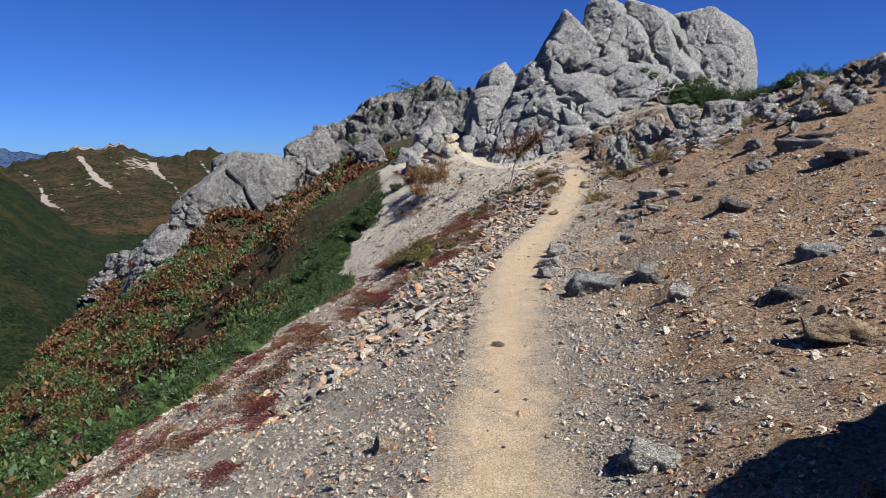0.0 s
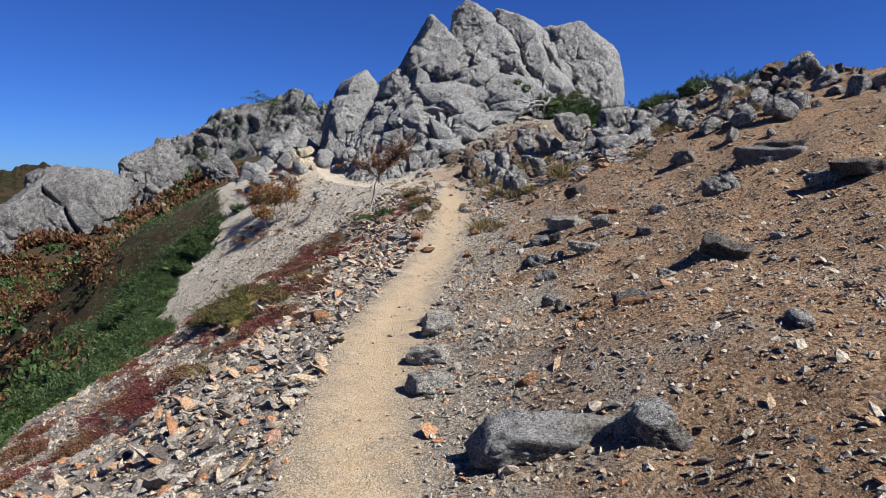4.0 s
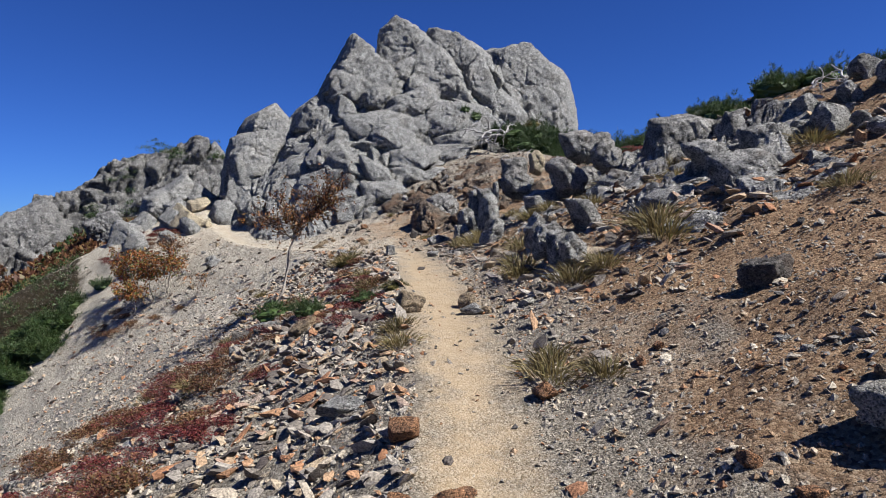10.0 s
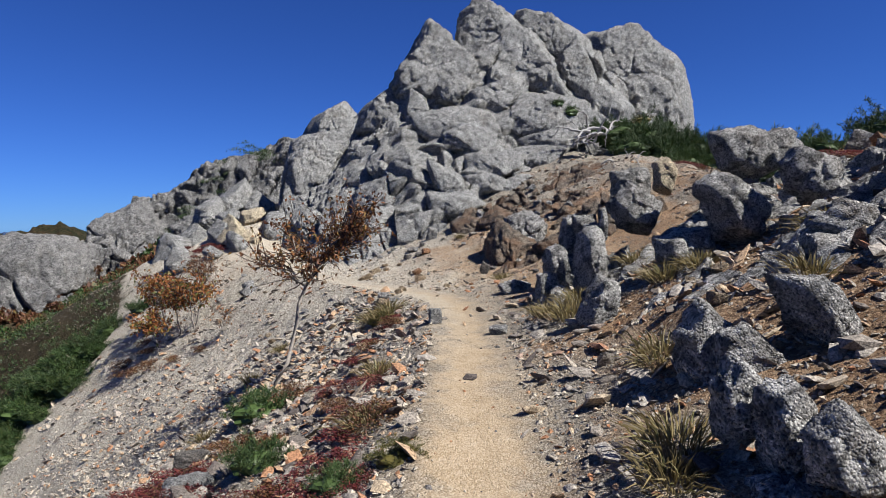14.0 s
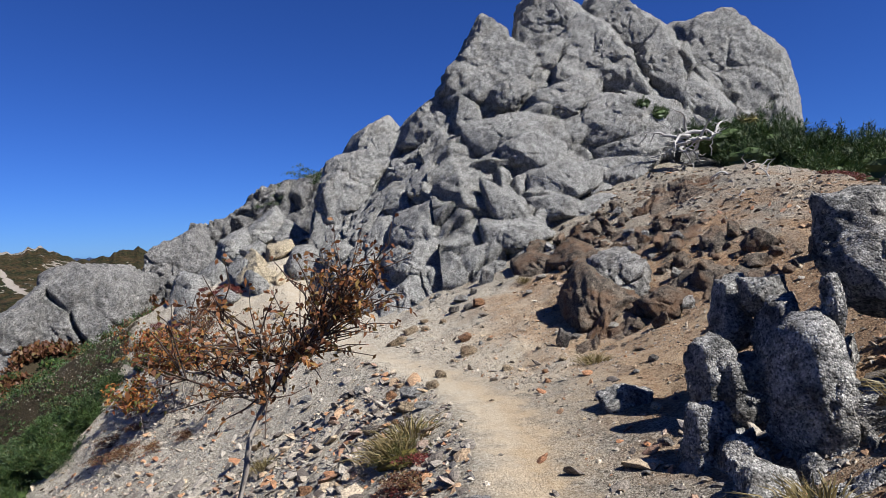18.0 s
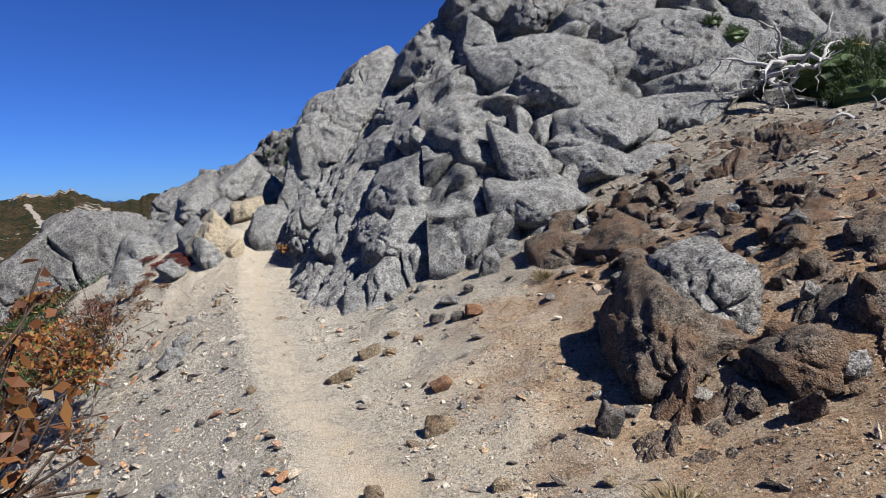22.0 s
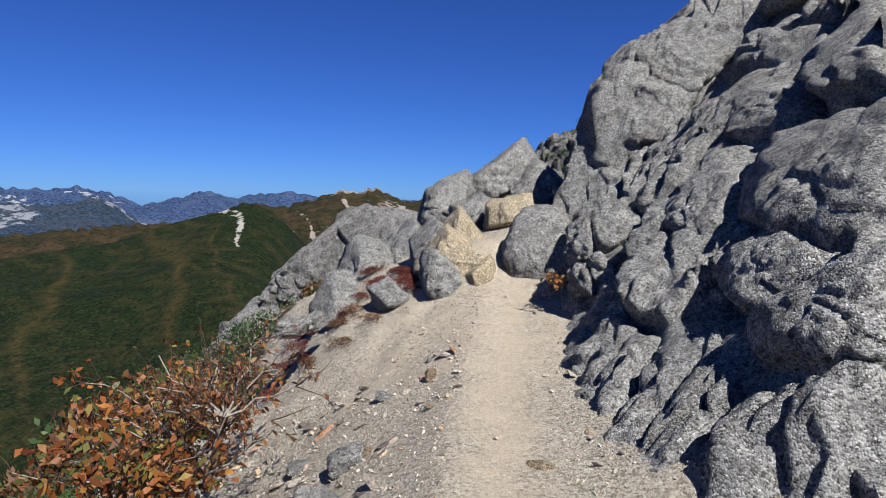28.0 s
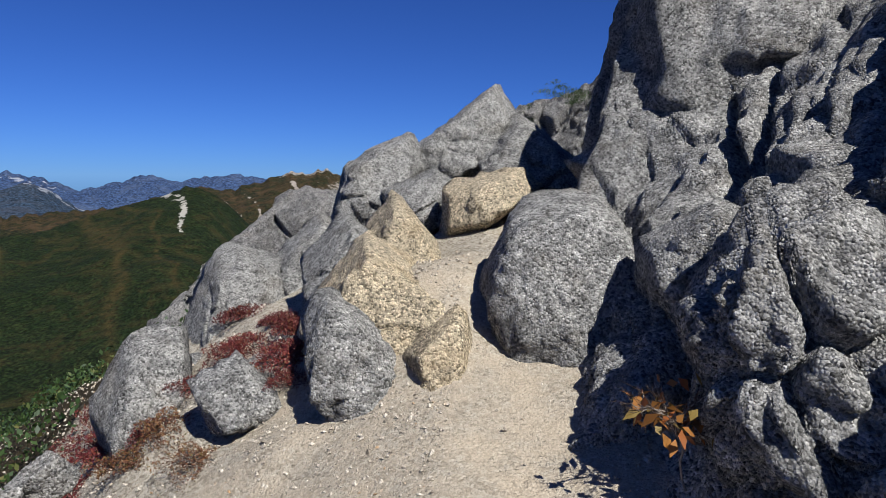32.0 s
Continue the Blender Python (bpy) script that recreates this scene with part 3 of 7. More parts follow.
# ---------------------------------------------------------------- far ridges
def ridge(name, profile, far, near, foot, mat, label, seed, jag=0.15, gully=0.1, bare=None, grain=0.22, dry=None):
    """A mountain range round the place: profile gives bearing (degrees west of north) and height (degrees above level)."""
    bearing = np.arange(profile[0][0], profile[-1][0], 0.1)
    height = np.interp(bearing, [c[0] for c in profile], [c[1] for c in profile])
    rows = 60
    s = np.linspace(0, 1, rows)
    b, t = np.meshgrid(bearing, s)
    dist = near + (far - near) * t
    smooth = np.convolve(np.pad(height, 30, "edge"), np.ones(61) / 61, "valid")
    rugged = far * (np.tan(np.radians(height)) - np.tan(np.radians(smooth)))[None, :] + far * np.radians(jag) * fbm(np.stack([bearing * 2.2, bearing * 0, bearing * 0], 1), 4, seed)[None, :]
    top = 2.3 + far * np.tan(np.radians(smooth))[None, :]
    z = foot + (top - foot) * t ** 0.8 + rugged * t ** 9
    p = np.stack([-dist * np.sin(np.radians(b)), dist * np.cos(np.radians(b)), 0 * dist], -1).reshape(-1, 3) / (far * grain)
    cut = (fbm(p, 3, seed + 1) * 0.5 - np.abs(fbm(p * 1.7 + 9, 2, seed + 2)) * 0.9).reshape(b.shape)
    z = z + cut * gully * (top - foot) * np.sin(np.pi * np.clip(t, 0, 1)) * 0.9
    z = np.concatenate([z, foot + 0 * z[-1:]])
    dist = np.concatenate([dist, dist[-1:] * 1.25])
    b = np.concatenate([b, b[-1:]])
    v = np.stack([2 - dist * np.sin(np.radians(b)), 15 + dist * np.cos(np.radians(b)), z], -1).reshape(-1, 3)
    me = mesh_of(name, v, grid_faces(rows + 1, len(bearing))[:, ::-1], mat, True)
    mark = np.zeros(b.shape) if bare is None else bare(b, np.concatenate([t, t[-1:]]), np.concatenate([cut, cut[-1:]]))
    me.attributes.new("bare", "FLOAT", "POINT").data.foreach_set("value", mark.astype(np.float32).ravel())
    mark = np.zeros(b.shape) if dry is None else dry(b, np.concatenate([t, t[-1:]]), np.concatenate([cut, cut[-1:]]))
    me.attributes.new("dry", "FLOAT", "POINT").data.foreach_set("value", mark.astype(np.float32).ravel())
    return tagged(new(name, me), label, "mountain", kind="structure")


FOREST = mountainside("wooded_spur", 1.0, (0.009, 0.017, 0.005), (0.018, 0.026, 0.008), (0.072, 0.05, 0.018), 0.28, (0.405, 0.379, 0.327))
BROWN_SLOPE = mountainside("brown_autumn_slope", 2.2, (0.02, 0.023, 0.009), (0.056, 0.036, 0.016), (0.098, 0.058, 0.029), 0.5, (0.34, 0.294, 0.249))
# the blue haze of distance is put into these two ranges' base colours
HAZE_BLUE_RANGE = mountainside("far_blue_range", 6.0, (0.036, 0.064, 0.138), (0.05, 0.083, 0.16), (0.078, 0.108, 0.18), 0.5, (0.37, 0.385, 0.42))
HAZE_DARK_RANGE = mountainside("far_dark_range", 5.0, (0.029, 0.049, 0.078), (0.04, 0.056, 0.078), (0.058, 0.065, 0.085), 0.5, (0.261, 0.274, 0.301))
ridge("backdrop_spur", [(-8, -9), (10, -7), (24, -7.2), (30, -6.8)] + [(32.0, -5.8), (33.5, -4.4), (35.0, -2.7), (36.3, -1.6), (37.5, -1.05), (38.6, -0.88), (40.2, -1.63), (42.8, -2.31), (45.8, -3.19), (48.6, -4.24), (51.2, -4.57), (53.3, -4.89)] + [(60, -6), (72, -7.5), (95, -9)], 620, 150, -150, FOREST, "dark green wooded spur with pale scree on its crest", 5, 0.06, 0.1,
      lambda b, t, cut: np.exp(-((b - 39.3 + (1 - t) * 5 + 1.2 * cut) / (0.3 + 0.6 * np.clip((t - 0.75) * 4, 0, 1))) ** 2) * np.clip((t - 0.6) * 5, 0, 1) * 0.6,
      dry=lambda b, t, cut: 0.7 * sum(np.exp(-((b - c + (1 - t) * k + 3.0 * cut) / w) ** 2) for c, k, w in ((45.5, 5, 0.45), (51.5, -3, 0.5), (42.0, 6, 0.3))) * np.clip((t - 0.3) * 4, 0, 1))
ridge("backdrop_brown_ridge", [(-30, -3), (0, -2), (8, -1.4)] + [(14.3, -1.11), (17.7, -0.91), (19.3, -0.28), (20.6, 0.29), (22.2, -0.14), (24.6, -0.61), (26.0, -0.15), (27.4, 0.7), (29.0, 0.28), (30.4, 0.45), (31.9, -0.08), (33.8, -0.72), (34.7, -0.66), (35.2, -1.34), (37.9, -1.0)] + [(44, -2.5), (60, -4)], 1700, 500, -260, BROWN_SLOPE, "brown autumn ridge with pale scree gullies and a rocky peak", 9, 0.15, 0.09,
      lambda b, t, cut: 0.75 * np.clip(-cut * 1.4 - 0.35, 0, 0.5) + 0.34 * np.clip((t - 0.8) * 9, 0, 1) * (np.abs(b - 28.2) < 3.4) + 0.62 * sum(np.exp(-((b - c + (0.85 - t) * k + 0.6 * cut) / w) ** 2) * (t > low) * (t < 0.9) for c, k, w, low in ((33.9, 8, 0.2, 0.55), (35.9, 9, 0.14, 0.66), (29.9, 11, 0.26, 0.64), (24.5, 6, 0.2, 0.6), (21.0, 5, 0.25, 0.6))))
ridge("backdrop_dark_range", [(40, -6), (44, -4.2)] + [(45.8, -3.65), (47.4, -2.47), (48.9, -1.33), (50.4, -0.66), (51.8, -0.96), (53.2, -1.29)] + [(60, -1.2), (75, -2)], 3000, 1500, -420, HAZE_DARK_RANGE, "hazy dark blue mountain range with white scree", 13, 0.14, 0.14,
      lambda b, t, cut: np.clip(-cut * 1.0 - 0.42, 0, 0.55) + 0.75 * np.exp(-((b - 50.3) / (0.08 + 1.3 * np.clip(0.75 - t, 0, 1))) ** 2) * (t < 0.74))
ridge("backdrop_blue_range", [(-80, -0.8), (-30, -0.6), (0, -0.8), (25, -0.4)] + [(31.3, -0.3), (35.1, 0.08), (37.0, -0.02), (40.2, -0.52), (42.1, 0.04), (43.6, -0.34), (45.3, -0.81), (47.1, -1.25), (48.5, -0.67), (50.0, -0.22), (51.8, 0.2), (53.2, -0.03)] + [(58, -0.1), (70, -0.3), (100, -0.8)], 4100, 2600, -500, HAZE_BLUE_RANGE, "hazy blue mountain range with pale screes on the horizon", 17, 0.13, 0.14,
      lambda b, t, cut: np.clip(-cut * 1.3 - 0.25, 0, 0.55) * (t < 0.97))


# ---------------------------------------------------------------- outcrops of granite
parent_skin = {}


def outcrop_thing(name, skin, at, label):
    e = new(name)
    parent_skin[e.name] = skin
    e["label"], e["category"] = label, "rock outcrop"
    return e


outcrop = outcrop_thing("granite_tor", GRANITE, (8, 30, 2), "tall grey granite tor of rounded jointed blocks above the trail")
saddle = outcrop_thing("boulder_step", GRANITE, (1, 32, 1), "grey and tan granite boulders that the trail climbs between")
north_crag = outcrop_thing("north_crag", FAR_GRANITE, (-8, 88, 4), "distant grey granite crag with dark pine scrub")
west_crag = outcrop_thing("west_crag", FAR_GRANITE, (-26, 75, -6), "steep jointed grey crag on the valley side")
ledge = outcrop_thing("dark_ledge", DARK_GRANITE, (6, 18, 1.5), "black lichened angular granite blocks standing beside the trail")
brown_rocks = outcrop_thing("brown_ledge", BROWN_ROCK, (6, 24, 1.5), "rusty brown broken rock band on the gravel")


def blocks_relief(p, seeds, width, seed, pillow=0.35, crack=0.16, bias=(0, 0, 0), lean=0.42):
    """How far a jointed face stands out: tilted block faces with cracks between, round the seed points."""
    rng = np.random.RandomState(seed)
    level, tilt = rng.uniform(0, 1, len(seeds)), rng.normal(size=(len(seeds), 3)) * lean + np.array(bias)
    out = np.zeros(len(p))
    for k in range(0, len(p), 4000):
        q = p[k:k + 4000]
        d = np.sqrt(((q[:, None] - seeds[None]) ** 2).sum(-1))
        order = np.argpartition(d, 1, axis=1)[:, :2]
        two = np.take_along_axis(d, order, 1)
        first = np.where(two[:, 0] < two[:, 1], order[:, 0], order[:, 1])
        gap = np.abs(two[:, 1] - two[:, 0]) / width
        face = 0.6 * level[first] + ((q - seeds[first]) * tilt[first]).sum(1) / width
        out[k:k + 4000] = np.clip(face, -0.4, 1.1) * np.clip(gap * 0.35 / crack, 0, 1) - 0.5 * np.exp(-(gap / crack) ** 2) + pillow * np.sqrt(np.clip(gap, 0, 1))
    return out


def rock_face(parent, line, foot, depth_at, count, block, step, rows, seed, skin, push=0.0, slant=35, stretch=1.7, relief=1.0, pillow=0.35, crack=0.16):
    """A jointed face under a skyline of (x, z): depth_at gives y for x and z; block is the usual size of its blocks."""
    xs = np.arange(line[0][0], line[-1][0], step)
    top = np.interp(xs, [k[0] for k in line], [k[1] for k in line])
    x, t = np.meshgrid(xs, np.linspace(0, 1, rows))
    z = foot + (top[None, :] - foot) * t
    y = depth_at(x, z) + push
    p = np.stack([x.ravel(), y.ravel(), z.ravel()], 1)
    k = block
    q = p + 0.2 * k * np.stack([fbm(p * 0.9 / k, 3, seed), fbm(p * 0.9 / k, 3, seed + 1), fbm(p * 0.9 / k, 3, seed + 2)], 1)
    rng = np.random.RandomState(seed)
    seeds = p[rng.randint(0, len(p), count)] + rng.normal(size=(count, 3)) * 0.12 * k
    c, n = math.cos(radians(slant)), math.sin(radians(slant))
    turn = np.array([[c, 0, n], [0, 0.75, 0], [-n, 0, c]]) * np.array([stretch ** -0.5, 1, stretch ** 0.5])[:, None]
    big = blocks_relief(q @ turn.T, seeds[:int(count * 0.3)] @ turn.T, 0.5 * k, seed, pillow, crack).reshape(x.shape)
    small = blocks_relief(q @ turn.T, seeds @ turn.T, 0.3 * k, seed + 9, pillow, crack).reshape(x.shape)
    lump = relief * k * (0.55 * big + 0.2 * small + 0.12 * fbm(p * 3.2 / k, 4, seed + 3).reshape(x.shape) + 0.3 * fbm(p * 0.5 / k, 2, seed + 4).reshape(x.shape))
    y, z = y - 0.75 * lump, z + 0.5 * lump - 0.22 * k * relief
    back = np.stack([x[-1], y[-1] + 1.5 * k, z[-1] - 0.3 * k], -1)
    low = np.stack([x[-1], y[-1] + 7 * k, foot + 0 * z[-1]], -1)
    v = np.concatenate([np.stack([x, y, z], -1), back[None], low[None]]).reshape(-1, 3)
    part("bedrock", mesh_of("bedrock", v, grid_faces(rows + 2, len(xs)), skin, True), parent)


def tor_depth(x, z):
    """How far north the tor's southern face lies; it turns away at both ends."""
    y = np.interp(z, [1.2, 2, 3, 4, 5, 6, 7, 8, 10], [27.0, 27.4, 28.4, 29.5, 30.7, 31.8, 32.6, 33.4, 34.5])
    return y + np.maximum(0, 5 - x) * 1.3 * np.clip((z - 1.4) / 1.2, 0.3, 1) + np.maximum(0, 7.3 - x) * 0.75 * np.clip((z - 4) / 1.5, 0, 1) + np.maximum(0, x - 11) * 0.55


TOR_LINE = [(1.6, 1.6), (1.66, 3.4), (2.1, 4.5), (2.7, 5.0), (3.1, 5.7), (3.6, 5.8), (4.4, 5.8), (5.4, 6.6), (6.4, 7.7), (7.4, 8.2), (9.5, 8.4), (11, 8.3), (13.5, 8.3), (15, 7.2), (16.2, 5), (18.5, 3)]
rock_face(outcrop, [(x, z - 0.5) for x, z in TOR_LINE if x > 4], 1.2, tor_depth, 420, 1.0, 0.05, 170, 6, GRANITE, 0.4, 35, 1.7, 0.6, 0.1, 0.08)


def flank_height(x, y):
    """The tor's western side, a steep slope of slabs; its top drops off behind."""
    slope = -16.02 + x + 0.5 * y
    front = 2.05 + (y - 28.3) * 0.8 + 0.12 * (x - 4.3)
    top = np.interp(x, [k[0] for k in TOR_LINE], [k[1] for k in TOR_LINE])
    z = np.minimum(np.minimum(slope, front), top - 0.1) - 0.7 * np.maximum(1.7 - x, 0)
    tower = np.minimum(3.2 + 1.8 * (y - 33.5) + 0.35 * (x - 1.7), np.interp(x, [1.3, 1.46, 1.6, 1.75, 2.0, 2.4, 2.95, 3.3, 4.3], [1.6, 2.6, 3.5, 4.1, 4.5, 4.9, 5.2, 5.5, 5.8]))
    return np.maximum(z, tower) - 0.9 * np.maximum(x - 4.9, 0) ** 1.5 - 1.6 * np.maximum(y - 36.2, 0) - 1.2 * np.maximum(28.0 - y, 0)


def rock_slope(parent, x0, x1, y0, y1, step, count, block, seed, skin):
    """Jointed slabs on a slope, split along steep diagonal cracks."""
    xs, ys = np.arange(x0, x1, step), np.arange(y0, y1, step)
    x, y = np.meshgrid(xs, ys)
    p = np.stack([x.ravel(), y.ravel(), flank_height(x, y).ravel()], 1)
    out = np.array([-0.667, -0.333, 0.667])
    up, along = np.array([0.597, 0.298, 0.745]), np.array([-0.447, 0.894, 0.0])
    k = block
    q = p + 0.13 * k * np.stack([fbm(p * 0.8 / k, 3, seed + j) for j in range(3)], 1)
    rng = np.random.RandomState(seed)
    seeds = p[rng.randint(0, len(p), count)]
    turn = np.stack([(along * 0.93 - up * 0.36) * 1.35, (up * 0.93 + along * 0.36) * 0.62, out * 0.5])
    big = blocks_relief(q @ turn.T, seeds[:count // 4] @ turn.T, 0.55 * k, seed, 0.1, 0.06, (0.05, -0.4, 0), 0.25)
    small = blocks_relief(q @ turn.T, seeds @ turn.T, 0.28 * k, seed + 9, 0.1, 0.1, (0.05, -0.3, 0), 0.3)
    tiny = blocks_relief(q @ turn.T, p[rng.randint(0, len(p), 5 * count)] @ turn.T, 0.13 * k, seed + 5, 0.1, 0.16)
    rough = 0.55 + 0.45 * np.clip((3.6 - p[:, 2]) / 1.2, 0, 1)
    lump = k * (0.2 * big + 0.07 * small + rough * (0.04 * tiny + 0.04 * fbm(p * 6 / k, 4, seed + 3)) + 0.05 * fbm(p * 0.6 / k, 2, seed + 4)) - 0.13 * k
    v = p + lump[:, None] * out * [1.0, 1.0, 0.9]
    part("bedrock", mesh_of("bedrock", v, grid_faces(len(ys), len(xs)), skin, True), parent, "large grey granite slabs split by diagonal cracks")


rock_slope(outcrop, 1.3, 6.2, 27.2, 37.6, 0.026, 190, 1.15, 23, GRANITE)
rock_face(west_crag, WEST_LINE, -16, lambda x, z: 75.5 + 0.6 * (z - crest(x, WEST_LINE)), 420, 2.4, 0.17, 120, 16, FAR_GRANITE, 0, 60, 1.6, 1.0, 0.1, 0.13)
boulder(west_crag, -20.27, 74.03, -5.64, 2.19, 1.85, 1.94, 21, 0, 7527, p=8, sub=3, rough=0.11)
boulder(west_crag, -29.95, 73.89, -5.71, 1.65, 1.70, 2.15, 29, 0, 1412, p=8, sub=3, rough=0.11)
boulder(west_crag, -25.68, 68.98, -8.58, 2.18, 1.87, 1.97, 28, 0, 3772, p=8, sub=3, rough=0.11)
boulder(west_crag, -16.36, 66.83, -6.53, 2.14, 1.49, 1.28, 20, -20, 8982, p=8, sub=3, rough=0.11)
boulder(west_crag, -23.89, 74.95, -6.23, 1.70, 1.75, 2.22, 24, 5, 5682, p=8, sub=3, rough=0.11)
rock_face(north_crag, NORTH_LINE, -6, lambda x, z: 89 + 0.75 * (z - crest(x, NORTH_LINE)), 480, 2.3, 0.17, 110, 26, FAR_GRANITE, 0, 40, 1.6, 1.0, 0.1, 0.13)
boulder(north_crag, -10.02, 89.44, 4.05, 3.41, 2.44, 2.16, 10, 0, 2399, p=8, sub=3, rough=0.11)
boulder(north_crag, -13.24, 89.30, 2.06, 2.80, 2.21, 2.15, 12, -10, 1359, p=8, sub=3, rough=0.11)
boulder(north_crag, -16.41, 89.12, 1.41, 2.47, 1.92, 1.85, 15, 0, 9952, p=8, sub=3, rough=0.11)
boulder(north_crag, -18.27, 88.96, -0.55, 1.84, 1.66, 1.84, 16, 0, 9532, p=8, sub=3, rough=0.11)
boulder(north_crag, -0.75, 89.44, 6.74, 2.85, 2.41, 2.52, 3, 0, 6059, p=8, sub=3, rough=0.11)
crag_block(outcrop, 6.53, 33.55, 6.95, -10, [(-0.07, 1.63), (0.52, 1.11), (1.42, 0.08), (0.98, -0.38), (0.39, -1.07), (-0.57, -1.53), (-1.52, -0.62), (-0.78, 0.42)], 2.44, 68, 300, sink=1.15)
crag_block(outcrop, 6.79, 32.24, 6.09, -12, [(-0.15, 0.35), (0.36, 0.45), (0.47, -0.01), (0.08, -0.49), (-0.39, -0.34), (-0.45, 0.1)], 0.84, 60, 301, sink=1.15)
crag_block(outcrop, 8.53, 34.44, 8.62, -15, [(-0.27, 1.17), (0.01, 0.89), (0.5, 0.5), (0.97, 0.29), (0.91, -0.12), (0.25, -0.46), (0.04, -1.16), (-0.48, -1.17), (-1.0, -0.46), (-0.84, 0.71)], 1.93, 75, 302, sink=1.15)
crag_block(outcrop, 9.65, 32.94, 7.03, -19, [(-0.57, 1.5), (-0.18, 0.9), (0.38, 0.54), (1.19, -0.69), (1.34, -1.39), (0.51, -1.05), (-0.28, -0.84), (-0.48, -0.3), (-1.1, -0.08), (-1.29, 0.79)], 1.65, 62, 303, sink=1.15)
crag_block(outcrop, 10.70, 34.17, 8.38, -21, [(-0.78, 1.06), (0.06, 0.77), (0.97, 0.02), (1.09, -0.81), (0.67, -0.75), (0.2, -0.87), (-0.35, -0.54), (-1.04, -0.02), (-1.08, 0.52)], 1.64, 72, 304, sink=1.15)
crag_block(outcrop, 11.14, 32.68, 6.76, -24, [(-0.01, 1.18), (0.22, 0.59), (0.52, -0.06), (0.61, -0.51), (0.49, -1.14), (-0.02, -1.0), (-0.32, -0.34), (-0.69, 0.27), (-0.5, 0.69)], 1.22, 65, 305, sink=1.15)
crag_block(outcrop, 14.30, 35.08, 7.22, -28, [(-1.87, 1.77), (-0.88, 1.86), (0.11, 1.95), (0.71, 1.48), (0.81, 0.77), (1.69, -0.25), (1.63, -1.39), (0.77, -2.43), (-0.03, -1.83), (-0.78, -0.35), (-1.55, 0.71)], 2.76, 66, 306, sink=1.15)
crag_block(outcrop, 11.73, 31.90, 5.69, -26, [(-0.21, 0.71), (0.65, -0.17), (0.44, -0.67), (-0.44, -0.27), (-0.6, 0.27)], 1.05, 55, 308, sink=1.15)
crag_block(outcrop, 4.98, 33.58, 5.71, -6, [(0.09, 0.7), (0.74, 0.57), (0.86, -0.05), (0.53, -0.47), (-0.21, -0.7), (-1.04, -0.45), (-0.39, 0.4)], 1.30, 60, 309, sink=1.5)
crag_block(outcrop, 3.07, 37.66, 5.81, 0, [(0.41, 0.75), (0.81, 0.25), (0.51, -0.23), (-0.44, -0.52), (-0.89, -0.73), (-0.15, 0.45)], 1.43, 66, 310, sink=1.5)
crag_block(outcrop, 6.50, 30.90, 4.74, -12, [(-1.2, 0.36), (0.24, 0.59), (1.2, 0.3), (1.19, -0.2), (0.37, -0.49), (-0.57, -0.56), (-1.21, -0.07)], 0.83, 42, 312, sink=1.15)
crag_block(outcrop, 8.02, 31.75, 5.78, -16, [(-0.87, 0.09), (-0.03, 0.47), (0.51, 0.7), (0.83, 0.07), (0.47, -0.44), (0.1, -0.68), (-0.89, -0.39)], 1.08, 52, 313, sink=1.15)
crag_block(outcrop, 9.11, 30.80, 4.91, -20, [(-0.89, 0.36), (-0.45, 0.77), (0.42, 0.64), (1.15, -0.14), (0.89, -0.55), (0.07, -0.68), (-0.57, -0.57), (-1.07, -0.11)], 1.08, 50, 314, sink=1.15)
crag_block(outcrop, 6.70, 29.80, 4.19, -13, [(-0.69, 0.16), (-0.06, 0.46), (0.71, 0.19), (0.69, -0.36), (-0.08, -0.41), (-0.62, -0.17)], 0.99, 55, 315, sink=1.15)
crag_block(outcrop, 5.85, 28.38, 2.91, -11, [(-0.41, 0.45), (0.3, 0.07), (0.43, -0.29), (-0.01, -0.36), (-0.36, -0.07)], 0.58, 48, 320, sink=1.15)
crag_block(outcrop, 7.17, 29.04, 3.47, -16, [(-0.74, 0.2), (0.14, 0.41), (0.73, 0.29), (0.72, -0.09), (-0.02, -0.43), (-0.76, -0.34)], 0.67, 45, 321, sink=1.15)
crag_block(outcrop, 8.40, 29.27, 3.68, -20, [(-0.85, 0.16), (-0.09, 0.3), (0.84, 0.26), (0.5, -0.22), (-0.4, -0.34)], 0.62, 42, 322, sink=1.15)
crag_block(outcrop, 6.88, 28.37, 2.90, -15, [(-0.56, 0.16), (0.08, 0.23), (0.54, 0.05), (0.37, -0.2), (-0.36, -0.23)], 0.50, 48, 323, sink=1.15)
crag_block(outcrop, 9.13, 29.92, 4.19, -21, [(-0.86, 0.13), (0.65, 0.42), (0.87, -0.1), (0.03, -0.4), (-0.78, -0.21)], 0.60, 42, 328, sink=1.15)
crag_block(outcrop, 5.74, 32.51, 5.39, -9, [(-0.18, 0.72), (0.16, -0.16), (0.49, -0.36), (-0.22, -0.55), (-0.44, -0.06)], 0.87, 60, 329, sink=1.15)
crag_block(outcrop, 5.85, 27.89, 2.35, -12, [(-0.62, 0.24), (0.28, 0.28), (0.66, 0.01), (0.14, -0.3), (-0.57, -0.21)], 0.43, 35, 332, sink=1.15)
crag_block(outcrop, 7.44, 28.34, 2.79, -17, [(-0.6, -0.02), (0.22, 0.29), (0.62, 0.21), (0.2, -0.18), (-0.48, -0.29)], 0.42, 38, 333, sink=1.15)
crag_block(outcrop, 10.97, 30.69, 4.78, -26, [(-0.54, 0.67), (0.24, 0.18), (0.85, -0.34), (0.22, -0.55), (-0.56, -0.34), (-0.71, 0.13)], 0.83, 50, 334, sink=1.15)
